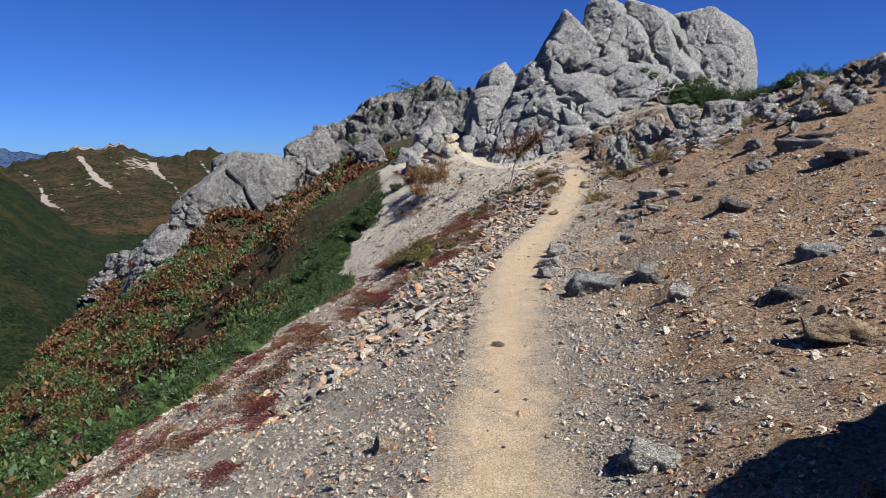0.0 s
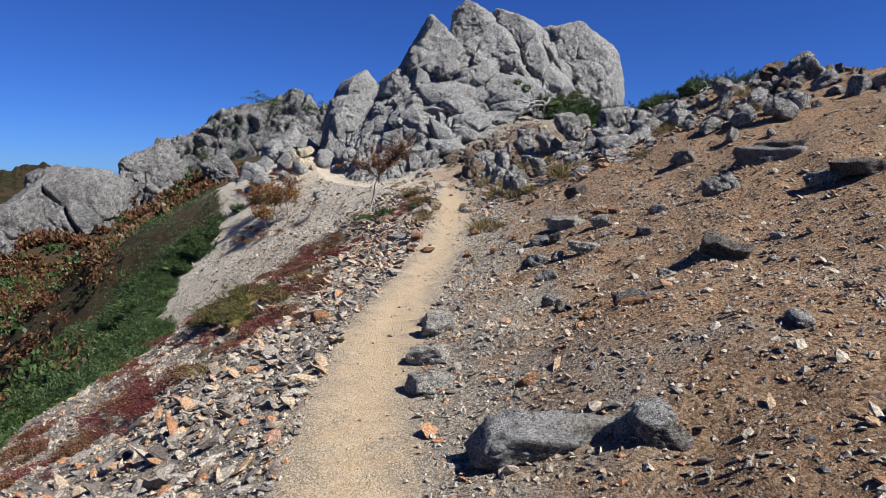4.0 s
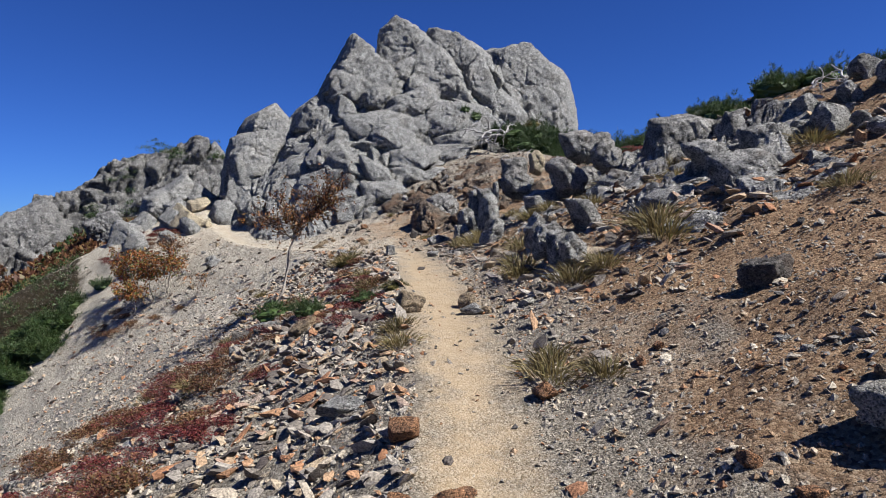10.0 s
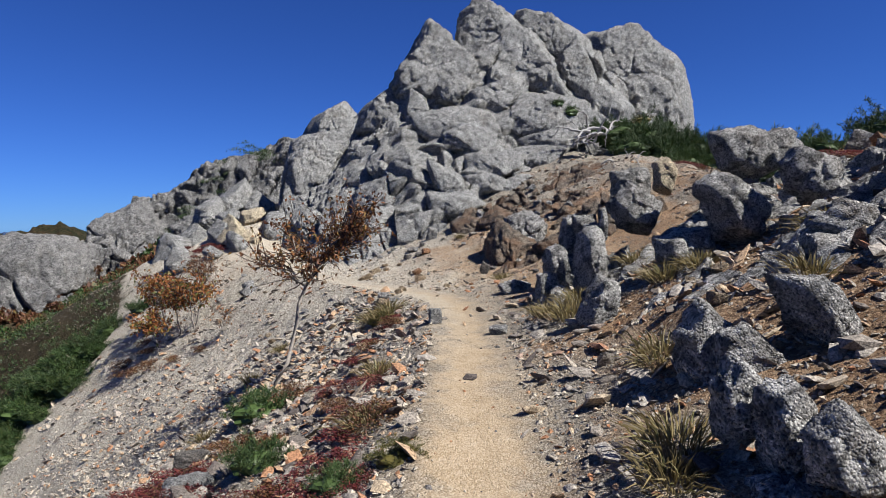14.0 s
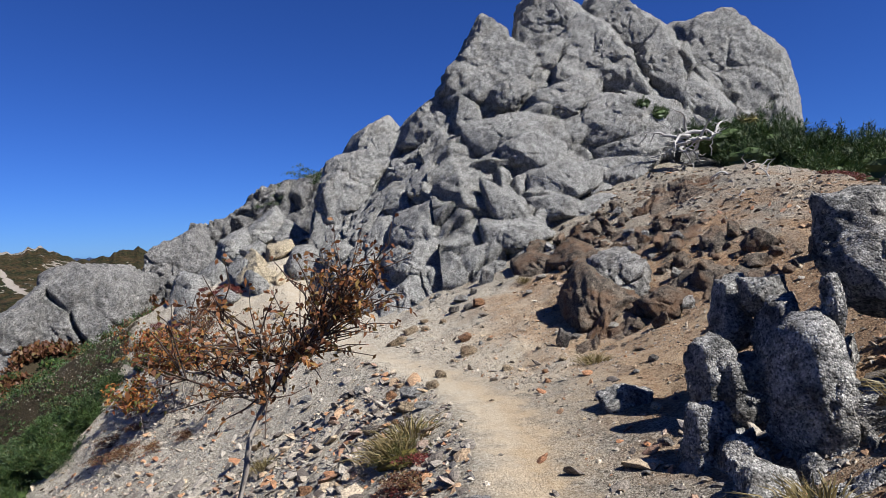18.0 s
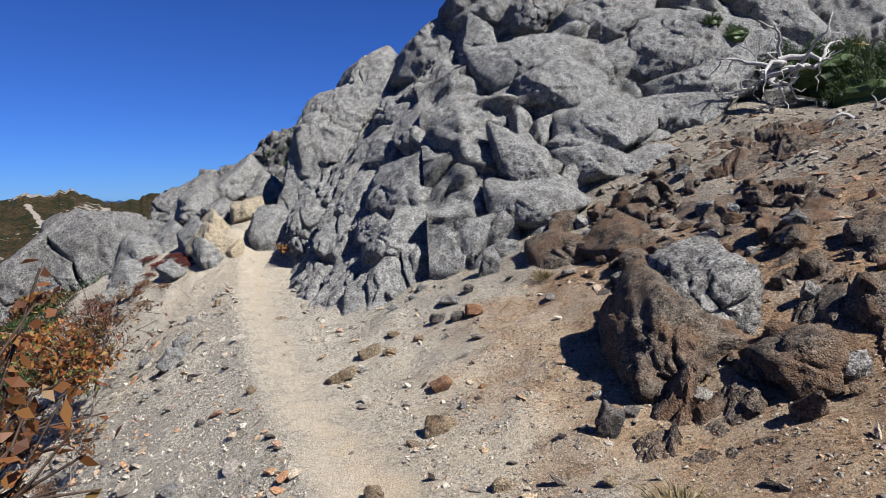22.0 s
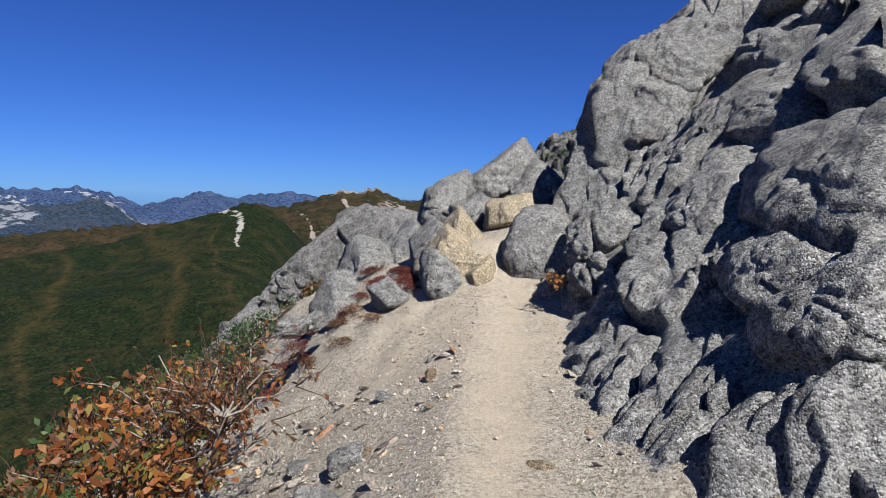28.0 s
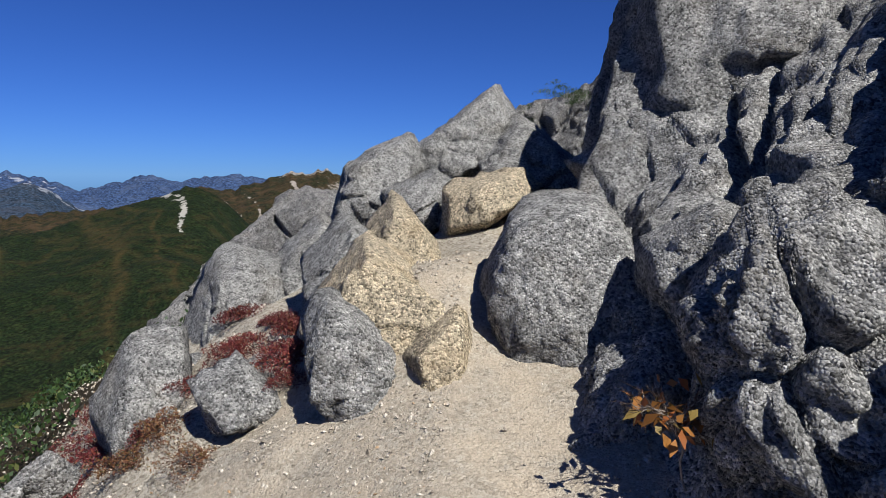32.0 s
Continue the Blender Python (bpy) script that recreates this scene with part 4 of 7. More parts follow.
crag_block(outcrop, 10.30, 31.19, 5.29, -23, [(-0.54, 0.48), (0.27, 0.21), (0.42, -0.36), (0.09, -0.41)], 0.65, 55, 335, sink=1.15)
crag_block(outcrop, 2.63, 34.07, 4.00, 5, [(-0.89, -1.27), (-1.03, -0.65), (-0.83, 0.12), (-0.41, 0.64), (0.15, 0.97), (0.76, 1.08), (1.06, 0.63), (0.47, 0.23), (0.22, -0.36), (-0.26, -1.03)], 1.99, 62, 500, sink=1.4)
crag_block(outcrop, 3.31, 28.88, 1.18, 0, [(-0.39, 0.05), (-0.3, 0.25), (-0.04, 0.32), (0.18, 0.2), (0.39, -0.06), (0.38, -0.2), (-0.04, -0.33), (-0.36, -0.27)], 0.64, 60, 501)
crag_block(outcrop, 4.07, 29.64, 2.55, -55, [(-0.97, 0.24), (-0.75, 0.44), (-0.17, 0.47), (0.36, 0.36), (0.92, -0.31), (0.79, -0.47), (0.29, -0.38), (-0.42, -0.3), (-0.91, -0.02)], 0.93, 46, 502, p=24, crack=0.05, rough=0.03)
crag_block(outcrop, 3.25, 30.46, 2.35, -62, [(-0.37, -0.04), (-0.33, 0.49), (0.28, 0.24), (0.49, -0.23), (0.38, -0.49), (-0.04, -0.47)], 0.64, 46, 503, p=24, crack=0.05, rough=0.03)
crag_block(outcrop, 3.85, 31.25, 3.24, -60, [(-0.74, 0.16), (-0.54, 0.43), (0.32, 0.17), (0.71, -0.22), (0.54, -0.43), (0.02, -0.37)], 0.78, 46, 504, p=24, crack=0.05, rough=0.03)
crag_block(outcrop, 3.99, 32.90, 4.17, -60, [(-1.03, 0.44), (0.56, 0.22), (1.28, -0.1), (1.09, -0.44), (0.41, -0.43), (-0.63, -0.39), (-1.17, 0.04)], 1.03, 46, 505, p=24, crack=0.05, rough=0.03)
crag_block(outcrop, 3.63, 29.03, 1.96, -55, [(-0.51, 0.16), (-0.07, 0.3), (0.57, 0.09), (0.47, -0.13), (0.16, -0.3), (-0.47, -0.06)], 0.56, 46, 506, p=24, crack=0.05, rough=0.03)
crag_block(outcrop, 3.85, 28.35, 1.88, -45, [(-0.14, 0.22), (0.06, 0.36), (0.38, -0.12), (0.15, -0.29), (-0.25, -0.36), (-0.49, -0.21), (-0.18, -0.01)], 0.55, 46, 507, p=24, crack=0.05, rough=0.03)
crag_block(outcrop, 4.17, 29.42, 2.47, -52, [(-0.96, -0.18), (-1.11, 0.23), (-0.18, 0.4), (0.09, 0.6), (0.73, -0.07), (1.11, -0.6), (0.59, -0.44)], 1.14, 46, 508, p=24, crack=0.05, rough=0.03)
crag_block(outcrop, 4.71, 28.53, 2.22, -35, [(-0.33, 0.18), (-0.26, 0.34), (0.04, 0.28), (0.35, -0.2), (0.17, -0.34), (-0.09, -0.21)], 0.48, 46, 509, p=24, crack=0.05, rough=0.03)
crag_block(outcrop, 5.37, 29.52, 2.79, -30, [(-0.17, 0.23), (-0.1, 0.34), (0.26, -0.19), (0.23, -0.34), (-0.04, -0.23)], 0.38, 46, 510, p=24, crack=0.05, rough=0.03)
crag_block(outcrop, 4.49, 30.64, 3.53, -50, [(-0.68, 0.06), (-0.55, 0.65), (0.57, -0.09), (0.75, -0.46), (0.25, -0.65)], 0.95, 46, 511, p=24, crack=0.05, rough=0.03)
crag_block(outcrop, 5.25, 30.84, 3.71, -35, [(-0.98, 0.65), (-0.11, 0.53), (0.53, -0.33), (0.67, -0.65), (0.02, -0.34)], 1.03, 46, 512, p=24, crack=0.05, rough=0.03)
crag_block(outcrop, 3.80, 28.57, 1.47, -40, [(-1.08, -0.05), (-0.12, 0.32), (0.7, 0.35), (0.96, 0.04), (0.74, -0.35), (0.29, -0.22)], 0.84, 46, 513, p=24, crack=0.05, rough=0.03)
crag_block(outcrop, 2.71, 31.87, 2.39, 5, [(-0.27, 0.16), (0.25, 0.23), (0.21, -0.07), (-0.19, -0.27)], 0.41, 60, 514, sink=1.35, crack=0.08)
crag_block(outcrop, 2.26, 31.00, 1.87, -14, [(-0.29, 0.06), (-0.14, 0.3), (0.06, 0.38), (0.25, 0.26), (0.29, -0.36), (-0.28, -0.53)], 0.65, 66, 515, sink=1.2, p=26, rough=0.09, crack=0.2)
crag_block(outcrop, 2.02, 31.70, 2.05, -8, [(-0.2, 0.04), (0.04, 0.21), (0.2, 0.12), (0.15, -0.13), (-0.07, -0.2), (-0.17, -0.11)], 0.36, 60, 516, sink=1.3, rough=0.05, crack=0.1)
crag_block(ledge, 5.68, 20.26, 1.82, -3, [(-0.06, 0.18), (0.09, 0.21), (0.1, -0.18), (-0.12, -0.21)], 0.13, 78, 517, sink=1.25, p=34, crack=0.09)
crag_block(ledge, 5.79, 20.06, 1.94, -3, [(-0.12, 0.1), (0.12, 0.12), (0.12, -0.07), (0.0, -0.13), (-0.12, -0.01)], 0.10, 78, 518, sink=1.25, p=34, crack=0.09)
crag_block(ledge, 5.39, 19.97, 1.49, -3, [(-0.1, 0.16), (0.04, 0.2), (0.1, 0.08), (0.08, -0.21), (-0.11, -0.21)], 0.12, 78, 519, sink=1.25, p=34, crack=0.09)
crag_block(ledge, 5.55, 19.88, 1.39, -3, [(-0.13, 0.16), (0.14, 0.18), (0.15, -0.09), (-0.05, -0.18), (-0.15, -0.08)], 0.14, 78, 520, sink=1.25, p=34, crack=0.09)
crag_block(ledge, 5.70, 19.78, 1.69, -4, [(-0.02, 0.21), (0.11, 0.24), (0.06, 0.03), (-0.05, -0.27), (-0.11, -0.13)], 0.14, 78, 521, sink=1.25, p=34, crack=0.09)
crag_block(ledge, 5.48, 19.09, 1.55, -4, [(-0.07, 0.3), (0.01, 0.33), (0.09, 0.26), (0.09, -0.03), (0.07, -0.24), (-0.02, -0.35), (-0.1, -0.23), (-0.06, 0.03)], 0.26, 78, 522, sink=1.25, p=34, crack=0.09)
crag_block(ledge, 5.63, 19.24, 1.98, -4, [(-0.03, 0.13), (0.03, 0.16), (0.03, -0.15), (-0.04, -0.15)], 0.06, 78, 523, sink=1.25, p=34, crack=0.09)
crag_block(ledge, 6.32, 19.88, 2.41, -4, [(-0.19, 0.13), (0.19, 0.18), (0.18, -0.13), (-0.17, -0.18)], 0.16, 78, 524, sink=1.25, p=34, crack=0.09)
crag_block(ledge, 6.16, 19.66, 2.17, -4, [(-0.16, 0.07), (0.17, 0.12), (0.16, -0.12), (-0.17, -0.1)], 0.12, 78, 525, sink=1.25, p=34, crack=0.09)
crag_block(ledge, 5.08, 19.48, 1.20, -3, [(-0.09, 0.19), (0.09, 0.21), (0.11, -0.01), (0.04, -0.23), (-0.12, -0.14)], 0.13, 78, 526, sink=1.25, p=34, crack=0.09)
crag_block(ledge, 5.13, 20.77, 1.07, -2, [(-0.19, 0.04), (-0.02, 0.13), (0.18, 0.09), (0.15, -0.1), (-0.05, -0.14)], 0.13, 78, 527, sink=1.25, p=34, crack=0.09)
crag_block(ledge, 6.85, 20.07, 2.56, -3, [(-0.12, 0.1), (0.01, 0.19), (0.13, 0.03), (0.06, -0.19), (-0.1, -0.13)], 0.13, 78, 528, skin=TAN_GRANITE, sink=1.25, p=34, crack=0.09)
crag_block(ledge, 6.17, 19.51, 2.14, -3, [(-0.26, 0.04), (-0.05, 0.23), (0.27, 0.03), (0.16, -0.21), (-0.12, -0.15)], 0.20, 78, 529, sink=1.25, p=34, crack=0.09)
crag_block(ledge, 5.77, 17.88, 1.75, -3, [(-0.24, 0.05), (0.05, 0.15), (0.24, 0.15), (0.22, -0.11), (-0.03, -0.16), (-0.22, -0.06)], 0.16, 78, 530, sink=1.25, p=34, crack=0.09)
crag_block(ledge, 6.32, 17.87, 1.99, -4, [(-0.13, 0.18), (0.01, 0.12), (0.14, -0.06), (0.05, -0.18), (-0.1, -0.07)], 0.13, 78, 531, sink=1.25, p=34, crack=0.09)
crag_block(ledge, 6.52, 17.31, 2.37, -5, [(-0.19, 0.05), (-0.09, 0.17), (0.16, 0.09), (0.22, -0.05), (-0.01, -0.17), (-0.14, -0.09)], 0.16, 78, 532, sink=1.25, p=34, crack=0.09)
crag_block(ledge, 6.94, 18.72, 2.71, -4, [(-0.28, 0.12), (0.19, 0.19), (0.27, 0.01), (0.08, -0.19), (-0.19, -0.13)], 0.19, 78, 533, sink=1.25, p=34, crack=0.09)
crag_block(ledge, 5.82, 16.41, 1.29, -4, [(-0.18, 0.37), (-0.07, 0.29), (0.01, 0.04), (0.29, -0.34), (0.13, -0.37), (-0.12, -0.1), (-0.23, 0.12)], 0.26, 78, 534, sink=1.25, p=34, crack=0.09)
crag_block(ledge, 4.67, 15.99, 1.33, -4, [(-0.12, 0.05), (-0.01, 0.21), (0.11, 0.11), (0.13, -0.08), (-0.02, -0.2), (-0.09, -0.1)], 0.13, 78, 535, sink=1.25, p=34, crack=0.09)
crag_block(ledge, 4.80, 15.78, 1.30, -4, [(-0.14, 0.12), (-0.03, 0.15), (0.15, -0.0), (0.12, -0.16), (-0.01, -0.12), (-0.14, 0.0)], 0.13, 78, 536, sink=1.25, p=34, crack=0.09)
crag_block(ledge, 4.34, 15.24, 1.28, -4, [(-0.1, 0.03), (-0.02, 0.15), (0.11, 0.03), (0.06, -0.12), (-0.07, -0.13)], 0.10, 78, 537, sink=1.25, p=34, crack=0.09)
crag_block(ledge, 4.39, 15.02, 1.21, -4, [(-0.09, 0.03), (-0.07, 0.13), (0.02, 0.16), (0.1, 0.04), (0.08, -0.06), (0.0, -0.17), (-0.07, -0.1)], 0.11, 78, 538, sink=1.25, p=34, crack=0.09)
crag_block(ledge, 4.39, 14.77, 1.23, -5, [(-0.11, 0.04), (-0.01, 0.12), (0.11, 0.03), (0.11, -0.12), (-0.09, -0.09)], 0.10, 78, 539, sink=1.25, p=34, crack=0.09)
crag_block(ledge, 4.88, 17.69, 1.30, -3, [(0.01, 0.21), (0.14, 0.16), (0.07, -0.08), (-0.08, -0.21), (-0.14, -0.06)], 0.14, 78, 540, sink=1.25, p=34, crack=0.09)
crag_block(ledge, 7.46, 16.77, 2.62, -4, [(-0.47, -0.19), (-0.4, 0.13), (0.05, 0.23), (0.45, 0.16), (0.45, -0.09), (0.06, -0.23)], 0.27, 78, 541, sink=1.25, p=34, crack=0.09)
crag_block(ledge, 7.29, 15.76, 2.59, -5, [(-0.12, -0.01), (-0.05, 0.14), (0.1, 0.11), (0.14, -0.08), (-0.09, -0.15)], 0.12, 78, 542, sink=1.25, p=34, crack=0.09)
crag_block(ledge, 6.19, 14.88, 2.06, -5, [(-0.25, 0.13), (0.02, 0.2), (0.19, 0.02), (0.23, -0.2), (0.08, -0.18), (-0.14, -0.0)], 0.18, 78, 543, sink=1.25, p=34, crack=0.09)
crag_block(ledge, 5.59, 14.75, 1.63, -5, [(-0.32, 0.02), (-0.15, 0.12), (0.04, 0.12), (0.33, -0.04), (0.25, -0.13), (-0.11, -0.08)], 0.17, 78, 544, sink=1.25, p=34, crack=0.09)
crag_block(ledge, 5.50, 15.07, 1.52, -4, [(-0.2, 0.0), (-0.05, 0.14), (0.2, 0.08), (0.18, -0.08), (-0.1, -0.14)], 0.14, 78, 545, sink=1.25, p=34, crack=0.09)
crag_block(ledge, 5.14, 15.66, 1.45, -4, [(-0.19, 0.25), (-0.0, 0.23), (0.17, -0.04), (0.17, -0.25), (0.05, -0.21), (-0.09, 0.01)], 0.18, 78, 546, sink=1.25, p=34, crack=0.09)
crag_block(ledge, 5.84, 14.27, 1.61, -5, [(-0.12, 0.12), (0.12, 0.16), (0.14, -0.12), (-0.02, -0.15), (-0.12, -0.03)], 0.12, 78, 547, sink=1.25, p=34, crack=0.09)
crag_block(ledge, 5.23, 14.32, 1.27, -5, [(-0.27, 0.1), (-0.01, 0.16), (0.26, 0.07), (0.22, -0.15), (-0.14, -0.17)], 0.18, 78, 548, sink=1.25, p=34, crack=0.09)
crag_block(ledge, 5.45, 13.96, 1.27, -6, [(-0.39, 0.12), (-0.19, 0.24), (0.43, 0.14), (0.45, -0.19), (-0.05, -0.24), (-0.3, -0.08)], 0.27, 78, 549, sink=1.25, p=34, crack=0.09)
crag_block(ledge, 6.27, 16.58, 1.95, -4, [(-0.07, 0.14), (0.17, 0.09), (0.26, -0.07), (0.01, -0.14), (-0.28, -0.01)], 0.16, 78, 550, sink=1.25, p=34, crack=0.09)
crag_block(ledge, 7.32, 18.67, 2.70, -3, [(-0.19, 0.09), (0.1, 0.19), (0.21, -0.06), (-0.17, -0.2)], 0.17, 78, 551, sink=1.25, p=34, crack=0.09)
crag_block(ledge, 7.06, 14.93, 2.30, -6, [(-0.36, 0.12), (-0.02, 0.17), (0.34, 0.08), (0.35, -0.19), (-0.23, -0.16)], 0.21, 78, 552, sink=1.25, p=34, crack=0.09)
crag_block(ledge, 6.12, 14.33, 1.91, -6, [(-0.34, 0.11), (0.18, 0.16), (0.39, -0.08), (-0.0, -0.15), (-0.28, -0.07)], 0.20, 78, 553, sink=1.25, p=34, crack=0.09)
crag_block(ledge, 6.11, 17.70, 2.11, -3, [(-0.24, 0.15), (-0.05, 0.25), (0.24, -0.01), (0.16, -0.24), (-0.1, -0.17)], 0.20, 78, 555, sink=1.25, p=34, crack=0.09)
crag_block(brown_rocks, 5.99, 23.64, 1.40, -11, [(-0.29, 0.21), (-0.1, 0.4), (0.12, 0.26), (0.35, 0.15), (0.33, -0.18), (0.12, -0.4), (-0.15, -0.28), (-0.36, -0.19)], 0.75, 60, 556, sink=1.3, p=36, crack=0.12, rough=0.07)
crag_block(brown_rocks, 6.37, 23.97, 1.73, -11, [(-0.34, -0.02), (-0.14, 0.19), (0.15, 0.28), (0.3, 0.12), (0.28, -0.13), (0.01, -0.29), (-0.14, -0.17)], 0.54, 60, 557, skin=DARK_GRANITE, sink=1.3, p=36, crack=0.12, rough=0.07)
crag_block(brown_rocks, 6.46, 22.99, 1.54, -15, [(-0.2, 0.04), (0.04, 0.16), (0.17, 0.11), (0.13, -0.1), (-0.08, -0.18)], 0.32, 60, 558, sink=1.3, p=36, crack=0.12, rough=0.07)
crag_block(brown_rocks, 7.24, 23.30, 1.75, -18, [(-0.2, 0.0), (-0.07, 0.16), (0.19, 0.1), (0.17, -0.09), (-0.07, -0.16)], 0.32, 60, 559, sink=1.3, p=36, crack=0.12, rough=0.07)
crag_block(brown_rocks, 5.93, 26.50, 1.82, -7, [(-0.34, 0.03), (0.03, 0.19), (0.37, 0.1), (0.18, -0.09), (-0.28, -0.2)], 0.47, 60, 560, sink=1.3, p=36, crack=0.12, rough=0.07)
crag_block(brown_rocks, 6.53, 25.95, 1.90, -8, [(-0.37, -0.03), (-0.09, 0.19), (0.26, 0.1), (0.33, -0.11), (-0.04, -0.18)], 0.46, 60, 561, sink=1.3, p=36, crack=0.12, rough=0.07)
crag_block(saddle, 1.39, 32.16, 1.78, 8, [(-0.4, 0.21), (-0.31, 0.38), (-0.03, 0.47), (0.2, 0.45), (0.41, 0.21), (0.45, -0.02), (0.37, -0.27), (0.29, -0.42), (0.0, -0.48), (-0.33, -0.47), (-0.4, -0.17), (-0.45, 0.01)], 0.74, 62, 562, sink=1.3, p=11, crack=0.025)
crag_block(saddle, -0.20, 32.83, 1.69, 25, [(-0.31, -0.06), (0.02, 0.32), (0.21, 0.17), (0.31, 0.02), (0.06, -0.17), (-0.26, -0.31)], 0.56, 54, 563, sink=1.15, p=40, crack=0.07)
crag_block(saddle, 0.38, 32.07, 1.50, 22, [(-0.46, -0.07), (-0.31, 0.13), (-0.1, 0.44), (0.04, 0.33), (0.32, 0.15), (0.44, -0.01), (0.41, -0.31), (0.18, -0.46), (-0.01, -0.25), (-0.31, 0.01)], 0.81, 58, 564, skin=TAN_GRANITE, sink=1.15, p=40, crack=0.07)
crag_block(saddle, 0.35, 31.60, 1.42, 25, [(-0.2, 0.08), (-0.08, 0.28), (0.07, 0.18), (0.24, -0.04), (0.11, -0.23), (-0.06, -0.25), (-0.19, -0.09)], 0.43, 54, 565, sink=1.15, p=40, crack=0.07)
crag_block(saddle, 0.17, 33.20, 1.78, 20, [(-0.3, 0.17), (-0.15, 0.37), (0.0, 0.18), (0.29, -0.12), (0.3, -0.41), (-0.11, -0.11)], 0.62, 58, 566, skin=TAN_GRANITE, sink=1.15, p=40, crack=0.07)
crag_block(saddle, 0.83, 31.69, 1.43, 20, [(-0.11, 0.1), (0.05, 0.24), (0.13, -0.07), (0.03, -0.2), (-0.12, -0.18)], 0.30, 54, 567, skin=TAN_GRANITE, sink=1.15, p=40, crack=0.07)
crag_block(saddle, -0.41, 36.01, 2.80, 14, [(-0.62, -0.23), (0.39, 0.58), (0.61, 0.23), (0.49, -0.16), (-0.26, -0.46), (-0.62, -0.38)], 1.02, 60, 568, sink=1.15, p=40, crack=0.07)
crag_block(saddle, 0.64, 35.74, 2.55, 9, [(-0.54, 0.04), (-0.08, 0.44), (0.4, 0.07), (0.54, -0.22), (0.11, -0.34), (-0.47, -0.3)], 0.83, 54, 569, sink=1.15, p=40, crack=0.07)
crag_block(saddle, -0.95, 34.96, 2.29, 23, [(-0.27, 0.19), (0.25, 0.43), (0.37, 0.21), (0.19, -0.22), (-0.15, -0.43), (-0.38, -0.2)], 0.72, 54, 570, sink=1.15, p=40, crack=0.07)
crag_block(saddle, -0.23, 34.52, 2.17, 21, [(-0.35, 0.09), (0.1, 0.28), (0.31, 0.16), (0.25, -0.17), (-0.21, -0.3)], 0.56, 54, 571, sink=1.15, p=40, crack=0.07)
crag_block(saddle, -1.25, 34.09, 1.49, 30, [(-0.26, 0.02), (0.12, 0.41), (0.32, 0.2), (0.07, -0.18), (-0.3, -0.42)], 0.65, 54, 572, sink=1.15, p=40, crack=0.07)
crag_block(saddle, -1.70, 33.57, 1.19, 38, [(-0.47, -0.42), (-0.14, 0.24), (0.08, 0.4), (0.38, 0.31), (0.4, -0.02), (0.01, -0.35)], 0.76, 54, 573, sink=1.15, p=40, crack=0.07)
crag_block(saddle, -1.26, 31.91, 0.93, 47, [(-0.23, -0.09), (-0.02, 0.27), (0.22, 0.3), (0.24, -0.01), (-0.0, -0.31), (-0.2, -0.23)], 0.48, 54, 574, sink=1.15, p=40, crack=0.07)
crag_block(saddle, -0.31, 31.63, 1.17, 41, [(-0.2, 0.06), (0.02, 0.16), (0.2, 0.01), (0.16, -0.11), (-0.13, -0.14)], 0.31, 38, 575, sink=0.9, p=24, crack=0.1)
crag_block(saddle, 1.60, 33.50, 2.53, 1, [(-0.26, 0.03), (0.06, 0.17), (0.22, -0.05), (0.03, -0.17)], 0.36, 54, 576, sink=1.15, p=40, crack=0.07)
crag_block(saddle, 0.53, 33.92, 2.22, 13, [(-0.32, 0.08), (0.2, 0.2), (0.36, 0.11), (-0.05, -0.18), (-0.32, -0.21)], 0.48, 45, 577, skin=TAN_GRANITE, sink=1.15, p=40, crack=0.07)
crag_block(west_crag, -22.00, 71.00, -3.94, 11, [(-3.4, 2.81), (-0.29, 4.17), (3.16, 3.58), (4.18, 0.72), (2.09, -1.34), (0.77, -4.22), (-2.73, -4.12), (-4.05, -2.01)], 5.82, 74, 578, sink=1.2, p=16, rough=0.05, crack=0.14)
crag_block(west_crag, -26.89, 67.55, -4.64, 13, [(0.45, 2.05), (2.31, 3.59), (1.67, -1.12), (0.41, -3.08), (-2.06, -2.59), (-2.27, -0.67)], 3.87, 74, 579, sink=1.2, p=16, rough=0.05, crack=0.14)
crag_block(west_crag, -29.60, 63.86, -10.04, 15, [(0.21, 2.47), (2.63, 2.76), (2.82, 1.23), (1.29, -0.96), (-1.49, -2.73), (-3.15, -2.61), (-1.31, -0.48)], 4.01, 74, 580, sink=1.2, p=16, rough=0.05, crack=0.14)
crag_block(west_crag, -24.23, 64.25, -9.78, 12, [(-1.05, 0.94), (0.75, 1.28), (0.99, -0.69), (-0.48, -1.38)], 1.63, 74, 581, sink=1.2, p=16, rough=0.05, crack=0.14)
crag_block(west_crag, -29.38, 54.82, -14.76, 17, [(-1.15, 0.3), (0.94, 1.46), (1.25, 0.06), (0.11, -1.19), (-1.29, -1.19)], 1.82, 74, 582, sink=1.2, p=16, rough=0.05, crack=0.14)
crag_block(north_crag, -17.29, 80.32, 0.24, 8, [(-2.43, 1.47), (1.22, 3.32), (2.91, 0.07), (0.02, -3.17), (-2.6, -2.19)], 4.19, 72, 587, sink=1.4, p=16, rough=0.05, crack=0.14)
crag_block(north_crag, -17.63, 75.51, -3.06, 8, [(-1.18, 0.83), (1.37, 1.28), (0.92, -0.49), (-1.28, -1.39)], 1.86, 72, 588, sink=1.4, p=16, rough=0.05, crack=0.14)
crag_block(north_crag, -7.62, 66.41, 1.33, 6, [(-1.46, 0.39), (0.47, 1.13), (1.58, -0.39), (-0.77, -1.14)], 1.84, 72, 591, sink=1.4, p=16, rough=0.05, crack=0.14)
boulder(saddle, 1.66, 34.59, 2.58, 0.24, 0.19, 0.23, 3, 20, 8411, p=19, rough=0.08)
boulder(saddle, -1.87, 35.68, 1.5, 0.45, 0.36, 0.4, 27, -30, 6164, p=21, rough=0.08)
